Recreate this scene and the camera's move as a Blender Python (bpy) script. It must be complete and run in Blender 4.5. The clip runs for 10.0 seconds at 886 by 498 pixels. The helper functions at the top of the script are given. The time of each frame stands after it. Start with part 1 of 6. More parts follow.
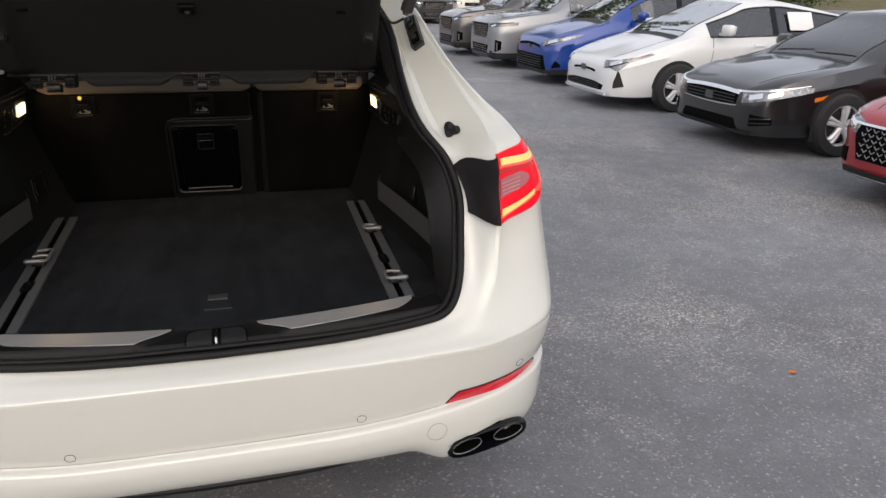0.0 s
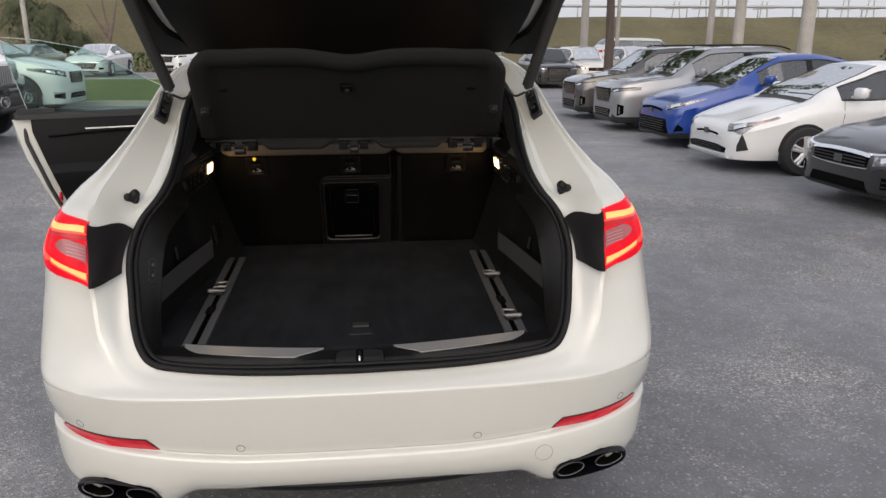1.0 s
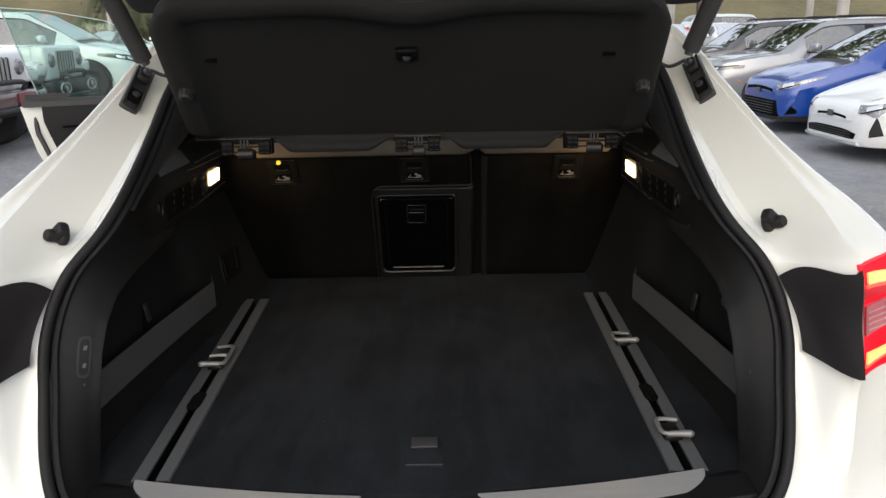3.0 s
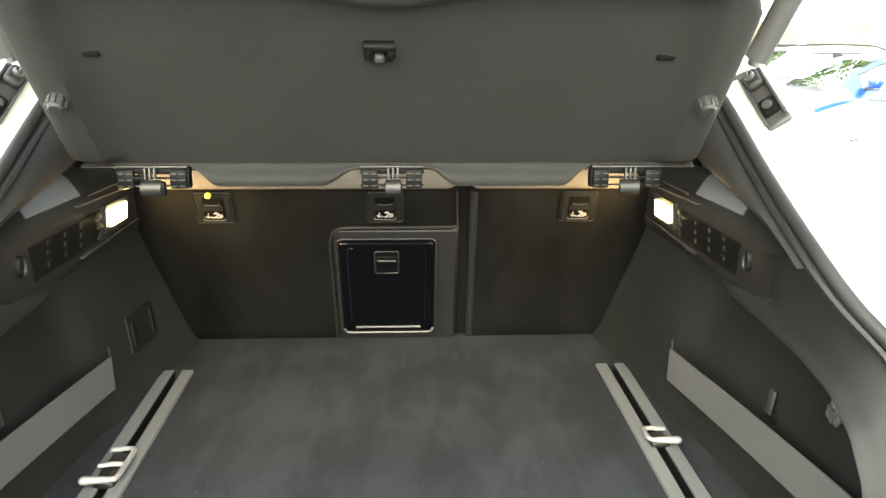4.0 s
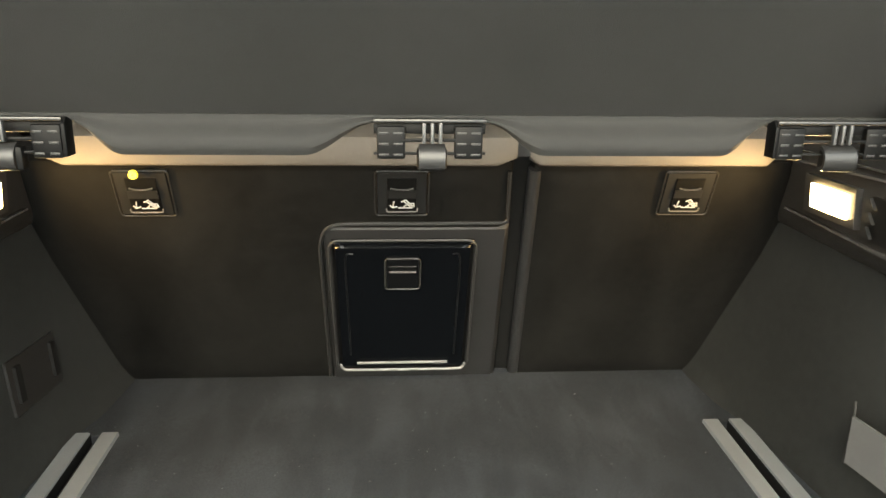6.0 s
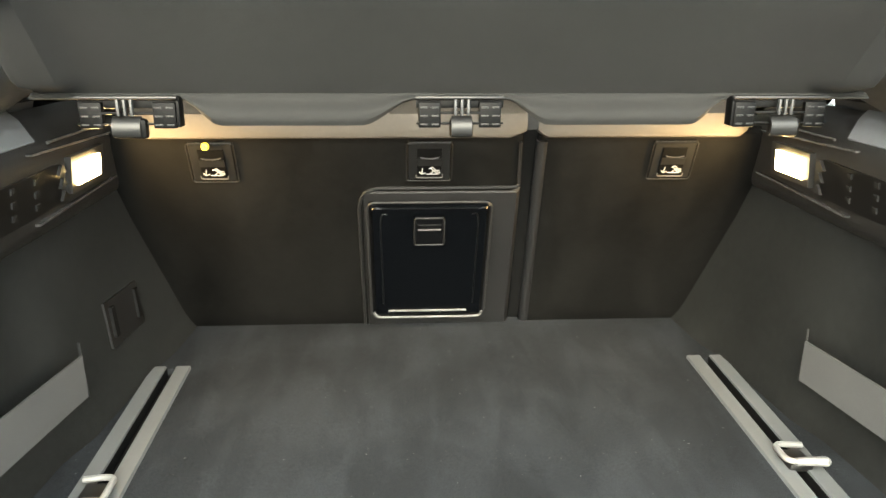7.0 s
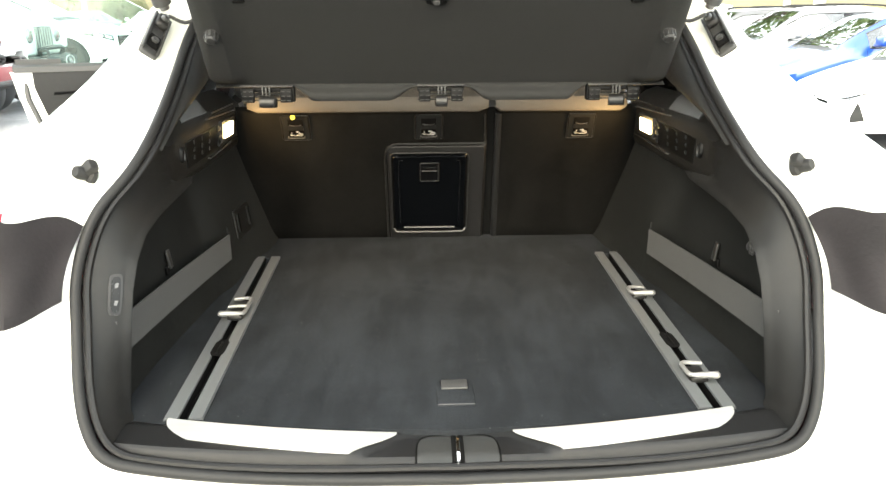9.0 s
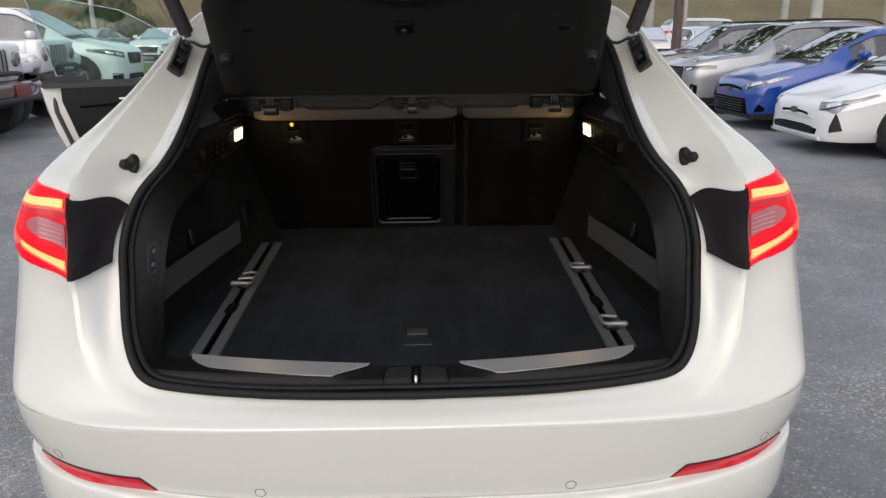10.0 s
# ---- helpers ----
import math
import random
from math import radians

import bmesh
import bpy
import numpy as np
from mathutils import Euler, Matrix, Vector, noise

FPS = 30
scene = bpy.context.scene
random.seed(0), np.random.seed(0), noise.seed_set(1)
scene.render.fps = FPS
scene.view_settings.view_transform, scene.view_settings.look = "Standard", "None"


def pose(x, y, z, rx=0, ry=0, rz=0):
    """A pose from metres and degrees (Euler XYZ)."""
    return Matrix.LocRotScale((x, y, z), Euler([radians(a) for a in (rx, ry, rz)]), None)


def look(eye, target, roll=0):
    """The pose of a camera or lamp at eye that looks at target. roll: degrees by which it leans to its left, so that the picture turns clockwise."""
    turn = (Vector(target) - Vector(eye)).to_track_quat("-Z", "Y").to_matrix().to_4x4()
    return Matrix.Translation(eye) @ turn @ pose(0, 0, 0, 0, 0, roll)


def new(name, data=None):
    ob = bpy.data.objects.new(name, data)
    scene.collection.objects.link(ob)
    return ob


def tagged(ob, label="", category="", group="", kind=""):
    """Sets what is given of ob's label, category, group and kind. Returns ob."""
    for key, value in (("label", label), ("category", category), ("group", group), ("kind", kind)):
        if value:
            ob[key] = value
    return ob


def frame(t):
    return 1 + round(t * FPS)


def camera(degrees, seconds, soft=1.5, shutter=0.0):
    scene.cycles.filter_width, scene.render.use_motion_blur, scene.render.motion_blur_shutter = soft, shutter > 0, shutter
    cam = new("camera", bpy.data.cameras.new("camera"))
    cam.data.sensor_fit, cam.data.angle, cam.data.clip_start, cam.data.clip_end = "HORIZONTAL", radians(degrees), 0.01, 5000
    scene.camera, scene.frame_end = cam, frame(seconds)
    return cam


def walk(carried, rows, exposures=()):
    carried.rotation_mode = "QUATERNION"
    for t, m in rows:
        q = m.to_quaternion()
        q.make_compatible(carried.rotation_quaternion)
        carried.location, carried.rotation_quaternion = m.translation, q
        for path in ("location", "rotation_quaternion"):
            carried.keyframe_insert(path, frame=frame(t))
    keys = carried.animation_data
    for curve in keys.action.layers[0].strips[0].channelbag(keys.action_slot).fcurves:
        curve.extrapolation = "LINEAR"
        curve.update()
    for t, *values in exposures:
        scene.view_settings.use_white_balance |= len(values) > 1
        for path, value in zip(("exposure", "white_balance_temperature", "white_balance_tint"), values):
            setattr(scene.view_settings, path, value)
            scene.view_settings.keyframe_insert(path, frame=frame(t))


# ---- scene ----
cam = camera(62.5, 10.0)
PATH = [
    (0, (0.0954, -1.5512, 1.611), (0.6097, 0.2562, 0.927), 1.1),
    (0.5, (0.0304, -1.8205, 1.658), (0.3506, 0.0741, 1.104), 0.5),
    (1, (0.0369, -1.8655, 1.658), (0.2414, 0.0523, 1.129), -0.1),
    (1.5, (0.059, -1.6788, 1.648), (0.1674, 0.2391, 1.093), -0.7),
    (2, (0.0857, -1.4371, 1.629), (0.1231, 0.4786, 1.053), -1.1),
    (2.5, (0.0636, -1.1778, 1.602), (0.07, 0.7363, 1.021), -1.2),
    (2.7, (0.0538, -1.0717, 1.591), (0.0492, 0.8425, 1.013), -1.2),
    (4, (0.0169, -0.4392, 1.532), (0.1234, 1.4887, 1.013), 0.4),
    (4.5, (-0.0354, -0.2866, 1.512), (0.0982, 1.647, 1.018), 1.0),
    (5, (-0.0591, -0.1684, 1.485), (0.0795, 1.7632, 0.987), 1.3),
    (6.3, (-0.0359, 0.1224, 1.407), (0.0985, 2.038, 0.848), 0.7),
    (6.5, (-0.0465, 0.0685, 1.405), (0.0909, 1.9831, 0.844), 0.8),
    (7, (-0.0784, -0.1081, 1.431), (0.0359, 1.7987, 0.839), 0.3),
    (7.5, (-0.0679, -0.2393, 1.421), (0.0334, 1.6647, 0.814), 0.2),
    (8, (-0.0493, -0.4555, 1.432), (0.0349, 1.4487, 0.827), 0.1),
    (8.5, (-0.0389, -0.6896, 1.474), (0.0343, 1.2147, 0.865), -0.1),
    (9, (-0.0607, -0.9384, 1.491), (0.0066, 0.968, 0.89), -0.2),
    (9.5, (-0.031, -1.1417, 1.51), (0.0304, 0.7697, 0.926), -0.4),
    (10, (0.0238, -1.3384, 1.515), (0.0782, 0.5791, 0.95), -0.5),
]
EXPO = [(0, 0.4, 6350, 13), (1.0, 0.3, 6350, 13), (2.0, 0.25, 6300, 13), (2.7, 0.22, 6150, 13), (3.8, 3.55, 6550, -3), (4.3, 3.74, 6550, -3), (5.0, 3.78, 6550, -2), (6.4, 3.62, 6500, 0), (7.0, 3.95, 6450, -2), (8.0, 4.0, 6450, -3), (8.5, 3.85, 6600, -3), (9.0, 3.14, 6600, 1), (9.5, 1.82, 6700, 4), (9.7, 0.95, 6300, 10), (10, 0.4, 6150, 12)]
walk(cam, [(t, look(eye, target, roll)) for t, eye, target, roll in PATH], EXPO)

# ---- light: an even, bright overcast evening ----
world = bpy.data.worlds.new("world")
scene.world = world
world.use_nodes = True
wn = world.node_tree
bg = wn.nodes["Background"]
sky = wn.nodes.new("ShaderNodeTexSky")
sky.sky_type, sky.sun_disc = "NISHITA", False
sky.sun_elevation, sky.sun_rotation = radians(29), radians(189)
sky.air_density, sky.dust_density, sky.ozone_density = 1.0, 7.0, 1.0
veil = wn.nodes.new("ShaderNodeMix")
veil.data_type = "RGBA"
veil.inputs["Factor"].default_value = 0.65
veil.inputs["B"].default_value = (6.2, 6.3, 6.5, 1)  # even cloud cover
wn.links.new(sky.outputs[0], veil.inputs["A"])
wn.links.new(veil.outputs["Result"], bg.inputs[0])
bg.inputs[1].default_value = 0.13
sun = new("sun", bpy.data.lights.new("sun", "SUN"))
sun.data.energy, sun.data.angle, sun.data.color = 0.9, radians(80), (1.0, 0.95, 0.9)
sun.matrix_world = look((-1.2, -7.8, 4.4), (0, 0, 0))

# ---- materials ----
MATS = {}


def mat(name, color, rough=0.5, metal=0.0, coat=0.0, var=0.0, scale=8.0, bump=0.0, bscale=200.0, emit=0.0, emitc=None, spec=0.5, stretch=None):
    """A procedural surface: base colour varied at two scales, fine relief."""
    if name in MATS:
        return MATS[name]
    m = bpy.data.materials.new(name)
    m.use_nodes = True
    nt = m.node_tree
    b = nt.nodes["Principled BSDF"]
    b.inputs["Roughness"].default_value = rough
    b.inputs["Metallic"].default_value = metal
    b.inputs["Coat Weight"].default_value = coat
    b.inputs["Coat Roughness"].default_value = 0.04
    b.inputs["Specular IOR Level"].default_value = spec
    b.inputs["Base Color"].default_value = (*color, 1)
    tc = nt.nodes.new("ShaderNodeTexCoord")
    if var:
        n1 = nt.nodes.new("ShaderNodeTexNoise")
        n1.inputs["Scale"].default_value, n1.inputs["Detail"].default_value = scale, 6
        n2 = nt.nodes.new("ShaderNodeTexNoise")
        n2.inputs["Scale"].default_value, n2.inputs["Detail"].default_value = scale * 14, 3
        add = nt.nodes.new("ShaderNodeMath")
        add.operation = "MULTIPLY_ADD"
        add.inputs[1].default_value = 0.5
        mr = nt.nodes.new("ShaderNodeMapRange")
        mr.inputs["From Min"].default_value, mr.inputs["From Max"].default_value = 0.45, 1.05
        mr.inputs["To Min"].default_value, mr.inputs["To Max"].default_value = 1 - var, 1 + var
        mul = nt.nodes.new("ShaderNodeVectorMath")
        mul.operation = "SCALE"
        mul.inputs[0].default_value = color
        mp = nt.nodes.new("ShaderNodeMapping")
        mp.inputs["Scale"].default_value = stretch or (1, 1, 1)
        nt.links.new(tc.outputs["Object"], mp.inputs["Vector"])
        nt.links.new(mp.outputs[0], n1.inputs["Vector"])
        nt.links.new(tc.outputs["Object"], n2.inputs["Vector"])
        nt.links.new(n2.outputs["Fac"], add.inputs[0])
        nt.links.new(n1.outputs["Fac"], add.inputs[2])
        nt.links.new(add.outputs[0], mr.inputs["Value"])
        nt.links.new(mr.outputs[0], mul.inputs["Scale"])
        nt.links.new(mul.outputs[0], b.inputs["Base Color"])
        rr = nt.nodes.new("ShaderNodeMapRange")
        rr.inputs["To Min"].default_value, rr.inputs["To Max"].default_value = max(0.02, rough - 0.12 * var / 0.3), min(1, rough + 0.12 * var / 0.3)
        nt.links.new(n1.outputs["Fac"], rr.inputs["Value"])
        nt.links.new(rr.outputs[0], b.inputs["Roughness"])
    if bump:
        nb = nt.nodes.new("ShaderNodeTexNoise")
        nb.inputs["Scale"].default_value, nb.inputs["Detail"].default_value = bscale, 3
        bm_ = nt.nodes.new("ShaderNodeBump")
        bm_.inputs["Strength"].default_value, bm_.inputs["Distance"].default_value = bump, 0.002
        nt.links.new(tc.outputs["Object"], nb.inputs["Vector"])
        nt.links.new(nb.outputs["Fac"], bm_.inputs["Height"])
        nt.links.new(bm_.outputs[0], b.inputs["Normal"])
    if emit:
        b.inputs["Emission Color"].default_value = (*(emitc or color), 1)
        b.inputs["Emission Strength"].default_value = emit
    MATS[name] = m
    return m


def thin_glass(name, tint, ior=1.5):
    """A thin pane: tinted see-through with a Fresnel gloss."""
    m = bpy.data.materials.new(name)
    m.use_nodes = True
    nt = m.node_tree
    nt.nodes.remove(nt.nodes["Principled BSDF"])
    out = nt.nodes["Material Output"]
    tr = nt.nodes.new("ShaderNodeBsdfTransparent")
    tr.inputs[0].default_value = (*tint, 1)
    gl = nt.nodes.new("ShaderNodeBsdfGlossy")
    gl.inputs["Roughness"].default_value = 0.015
    gl.inputs["Color"].default_value = (1, 1, 1, 1)
    fr = nt.nodes.new("ShaderNodeFresnel")
    fr.inputs[0].default_value = ior
    mx = nt.nodes.new("ShaderNodeMixShader")
    nt.links.new(fr.outputs[0], mx.inputs[0])
    nt.links.new(tr.outputs[0], mx.inputs[1])
    nt.links.new(gl.outputs[0], mx.inputs[2])
    nt.links.new(mx.outputs[0], out.inputs[0])
    MATS[name] = m
    return m


def asphalt():
    """Old asphalt: bound grey stone, pale worn patches, darker tracks, light grit."""
    m = bpy.data.materials.new("worn_asphalt")
    m.use_nodes = True
    nt = m.node_tree
    N, K = nt.nodes.new, nt.links.new
    b = nt.nodes["Principled BSDF"]
    tc = N("ShaderNodeTexCoord")

    def noise_(scale, detail, rough=0.55, warp=0.0):
        n = N("ShaderNodeTexNoise")
        n.inputs["Scale"].default_value, n.inputs["Detail"].default_value, n.inputs["Roughness"].default_value, n.inputs["Distortion"].default_value = scale, detail, rough, warp
        K(tc.outputs["Object"], n.inputs["Vector"])
        return n

    def ramp(src, stops):
        r = N("ShaderNodeValToRGB")
        while len(r.color_ramp.elements) < len(stops):
            r.color_ramp.elements.new(0.5)
        for e, (p, c) in zip(r.color_ramp.elements, stops):
            e.position, e.color = p, (c, c, c, 1)
        K(src.outputs["Fac"] if "Fac" in src.outputs else src.outputs[0], r.inputs[0])
        return r

    def mul(a, c):
        x = N("ShaderNodeMix")
        x.data_type, x.blend_type = "RGBA", "MULTIPLY"
        x.inputs["Factor"].default_value = 1
        K(a, x.inputs["A"])
        K(c, x.inputs["B"])
        return x.outputs["Result"]

    big = ramp(noise_(0.30, 4, 0.6, 0.4), ((0.34, 0.80), (0.50, 1.0), (0.68, 1.22)))
    mid = ramp(noise_(4.5, 10, 0.78), ((0.3, 0.80), (0.5, 0.98), (0.7, 1.22)))
    worn = ramp(noise_(0.50, 9, 0.70, 0.5), ((0.46, 0.0), (0.53, 0.45), (0.62, 1.0)))
    vor = N("ShaderNodeTexVoronoi")
    vor.inputs["Scale"].default_value = 115
    warp = N("ShaderNodeMix")
    warp.data_type = "VECTOR"
    warp.inputs["Factor"].default_value = 0.012
    K(tc.outputs["Object"], warp.inputs["A"])
    K(noise_(60, 2).outputs["Color"], warp.inputs["B"])
    K(warp.outputs["Result"], vor.inputs["Vector"])
    sep = N("ShaderNodeSeparateColor")
    K(vor.outputs["Color"], sep.inputs[0])
    grit = ramp(sep, ((0.0, 0.46), (0.50, 0.84), (0.82, 1.25), (0.96, 2.1)))
    sealed = ramp(sep, ((0.0, 0.84), (0.75, 0.98), (0.93, 1.05), (0.985, 1.75)))

    def blend(a, c):
        x = N("ShaderNodeMix")
        x.data_type = "RGBA"
        K(worn.outputs[0], x.inputs["Factor"])
        for key, value in (("A", a), ("B", c)):
            if isinstance(value, tuple):
                x.inputs[key].default_value = value
            else:
                K(value, x.inputs[key])
        return x.outputs["Result"]

    base = blend((0.205, 0.209, 0.222, 1), (0.275, 0.268, 0.262, 1))
    K(mul(mul(mul(base, big.outputs[0]), mid.outputs[0]), blend(sealed.outputs[0], grit.outputs[0])), b.inputs["Base Color"])
    b.inputs["Roughness"].default_value = 0.75
    bp = N("ShaderNodeBump")
    bp.inputs["Strength"].default_value, bp.inputs["Distance"].default_value = 0.75, 0.006
    K(vor.outputs["Distance"], bp.inputs["Height"])
    K(bp.outputs[0], b.inputs["Normal"])
    return m


def nap_carpet():
    """Charcoal carpet: brushed nap in broad soft patches and streaks, fine pile, a little lint."""
    m = bpy.data.materials.new("charcoal_carpet")
    m.use_nodes = True
    nt = m.node_tree
    N, K = nt.nodes.new, nt.links.new
    b = nt.nodes["Principled BSDF"]
    tc = N("ShaderNodeTexCoord")

    def layer(scale, detail, stretch, lo, hi, a, c, warp=0.4):
        mp, n, r = N("ShaderNodeMapping"), N("ShaderNodeTexNoise"), N("ShaderNodeMapRange")
        mp.inputs["Scale"].default_value = stretch
        n.inputs["Scale"].default_value, n.inputs["Detail"].default_value, n.inputs["Distortion"].default_value = scale, detail, warp
        r.interpolation_type = "SMOOTHSTEP"
        for key, value in (("From Min", lo), ("From Max", hi), ("To Min", a), ("To Max", c)):
            r.inputs[key].default_value = value
        K(tc.outputs["Object"], mp.inputs["Vector"])
        K(mp.outputs[0], n.inputs["Vector"])
        K(n.outputs["Fac"], r.inputs["Value"])
        return r.outputs[0]

    def times(p, q):
        x = N("ShaderNodeMath")
        x.operation = "MULTIPLY"
        K(p, x.inputs[0])
        K(q, x.inputs[1])
        return x.outputs[0]

    tone = times(times(layer(3.4, 3, (1, 1, 1), .38, .62, .86, 1.15, .9), layer(7.0, 2, (2.6, .7, 1), .36, .64, .84, 1.18, .5)), layer(420, 2, (1, 1, 1), .3, .7, .72, 1.28, 0))
    v = N("ShaderNodeVectorMath")
    v.operation = "SCALE"
    v.inputs[0].default_value = (0.0116, 0.0129, 0.0149)
    K(tone, v.inputs["Scale"])
    lint = layer(260, 0, (1, 1, 1), .862, .872, 0, 1, 0)
    mix = N("ShaderNodeMix")
    mix.data_type = "RGBA"
    mix.inputs["B"].default_value = (.10, .10, .10, 1)
    K(lint, mix.inputs["Factor"])
    K(v.outputs[0], mix.inputs["A"])
    K(mix.outputs["Result"], b.inputs["Base Color"])
    b.inputs["Roughness"].default_value, b.inputs["Specular IOR Level"].default_value = 0.95, 0.10
    nb, bp = N("ShaderNodeTexNoise"), N("ShaderNodeBump")
    nb.inputs["Scale"].default_value, nb.inputs["Detail"].default_value = 1500, 3
    bp.inputs["Strength"].default_value, bp.inputs["Distance"].default_value = 0.8, 0.002
    K(tc.outputs["Object"], nb.inputs["Vector"])
    K(nb.outputs["Fac"], bp.inputs["Height"])
    K(bp.outputs[0], b.inputs["Normal"])
    return m


PEARL = mat("pearl_white_paint", (0.548, 0.552, 0.508), 0.16, coat=1.0, var=0.02, scale=3)
TRIM = mat("black_trim_plastic", (0.00584, 0.00584, 0.00616), 0.5, var=0.25, scale=4, bump=0.25, bscale=900, spec=0.2)
PILLAR = mat("grey_black_pillar_trim", (0.0190, 0.0192, 0.0190), 0.45, var=0.2, scale=4, bump=0.25, bscale=900, spec=0.25)
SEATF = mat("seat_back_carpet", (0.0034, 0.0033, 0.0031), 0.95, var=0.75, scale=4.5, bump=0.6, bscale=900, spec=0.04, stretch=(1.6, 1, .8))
SOFT = mat("dark_felt_lining", (0.0084, 0.0086, 0.0082), 0.95, var=0.35, scale=5, bump=0.5, bscale=1200, spec=0.06)
CARPET = nap_carpet()
SHELFM = mat("grey_black_shelf_felt", (0.01072, 0.01072, 0.01032), 0.85, var=0.2, scale=5, bump=0.5, bscale=1000, spec=0.2)
GLOSSB = mat("gloss_black_plastic", (0.0035, 0.004, 0.006), 0.22, var=0.2, scale=6, spec=0.3)
RUBBER = mat("black_rubber", (0.018, 0.018, 0.018), 0.6, var=0.25, scale=10, bump=0.2, bscale=300)
STRAPM = mat("grey_elastic_strap", (0.03080, 0.03080, 0.03024), 0.85, var=0.15, scale=20, bump=0.5, bscale=900)
ALU = mat("brushed_aluminium", (0.083, 0.087, 0.090), 0.5, 0.25, var=0.08, scale=12)
STEEL = mat("brushed_steel", (0.40, 0.40, 0.392), 0.34, 0.5, var=0.06, scale=9, stretch=(1, 12, 12))
CHROME = mat("chrome", (0.8, 0.8, 0.8), 0.08, 1.0)
CLEATM = mat("satin_nickel", (0.17, 0.17, 0.167), 0.35, 0.3, var=0.05, scale=20)
REDLENS = mat("red_lamp_lens", (0.40, 0.002, 0.006), 0.2, coat=0.15, var=0.3, scale=25, spec=0.12, emit=0.36, emitc=(1.0, 0.008, 0.03))
GUIDE = mat("lit_red_guide", (1.0, 0.05, 0.03), 0.3, emit=1.3, emitc=(1.0, 0.045, 0.03))
LIGHTBAR = mat("lit_tail_lamp_bar", (1.0, 0.30, 0.10), 0.3, emit=1.0, emitc=(1.0, 0.31, 0.09), var=.1, scale=40)
CLEARL = mat("clear_lamp_lens", (0.32, 0.085, 0.095), 0.12, coat=1.0, var=0.15, scale=30)
REFLM = mat("red_reflector", (0.50, 0.004, 0.018), 0.2, coat=0.3, var=0.2, scale=60)
LAMPM = mat("lit_cargo_lamp", (1.0, 0.85, 0.6), 0.4, emit=3.5, emitc=(1.0, 0.66, 0.28))
ASPHALT = asphalt()
TYRE = mat("tyre_rubber", (0.02, 0.02, 0.021), 0.75, var=0.2, scale=8)
RIM = mat("silver_alloy", (0.62, 0.62, 0.63), 0.35, 0.35, var=0.05, scale=8)
RIMD = mat("dark_alloy_recess", (0.03, 0.03, 0.03), 0.5)
LEATHER = mat("black_leather", (0.014, 0.014, 0.015), 0.5, var=0.2, scale=10, bump=0.3, bscale=250)
HEADL = mat("headlamp_lens", (0.20, 0.205, 0.215), 0.12, 0.3, coat=1.0, var=0.8, scale=26)
AMBER = mat("amber_marker", (0.8, 0.2, 0.02), 0.2, coat=1.0)
VOID = mat("black_gap", (0.0015, 0.0015, 0.0015), 0.9, spec=0.1)
UNDER = mat("underbody_black", (0.012, 0.012, 0.012), 0.8)
WHITEMARK = mat("white_print", (0.16, 0.16, 0.155), 0.6)
GRASS = mat("mown_grass", (0.095, 0.118, 0.022), 0.9, var=0.4, scale=1.5, bump=0.8, bscale=60, spec=0.2)
BANK = mat("dry_bank_grass", (0.125, 0.110, 0.060), 0.95, var=0.35, scale=0.15, bump=0.8, bscale=8, spec=0.2)
CONC = mat("weathered_concrete", (0.36, 0.34, 0.31), 0.85, var=0.2, scale=1.2, bump=0.4, bscale=40)
BARK = mat("grey_bark", (0.13, 0.10, 0.085), 0.9, var=0.3, scale=5, bump=0.8, bscale=40)
LEAF = mat("foliage", (0.055, 0.085, 0.025), 0.7, var=0.45, scale=1.2, spec=0.3)
LEAFD = mat("grey_green_foliage", (0.075, 0.085, 0.045), 0.8, var=0.45, scale=1.2, spec=0.3)
GALV = mat("galvanised_steel", (0.42, 0.42, 0.42), 0.5, 0.6, var=0.1, scale=4)
TAN = mat("taupe_seat_top", (0.03360, 0.02800, 0.02128), 0.7, var=0.15, scale=12, bump=0.4, bscale=700)
GREEN_GLASS = thin_glass("green_tinted_glass", (0.76, 0.88, 0.84))
DARK_GLASS = thin_glass("dark_tinted_glass", (0.12, 0.13, 0.13), 2.0)
CLEAR_GLASS = thin_glass("clear_car_glass", (0.74, 0.80, 0.78))
SCREEN = thin_glass("parked_windscreen", (0.55, 0.62, 0.60), 16)
SIDE_GLASS = thin_glass("parked_side_glass", (0.30, 0.33, 0.33), 2.2)

# ---- mesh helpers ----


def link(name, bm, material, parent=None, smooth=True, crisp=38):
    me = bpy.data.meshes.new(name)
    bmesh.ops.recalc_face_normals(bm, faces=bm.faces)
    bm.to_mesh(me)
    bm.free()
    for m in material if isinstance(material, (list, tuple)) else [material]:
        me.materials.append(m)
    if smooth:
        me.polygons.foreach_set("use_smooth", [True] * len(me.polygons))
        me.set_sharp_from_angle(angle=radians(crisp))
    ob = new(name, me)
    if parent:
        ob.parent = parent
    return ob


def part(name, bm, material, parent, label="", smooth=True):
    ob = link(name, bm, material, parent, smooth)
    if label:
        ob["label"] = label
    return ob


def thing(name, label, category, group="", kind=""):
    return tagged(new(name), label, category, group, kind)


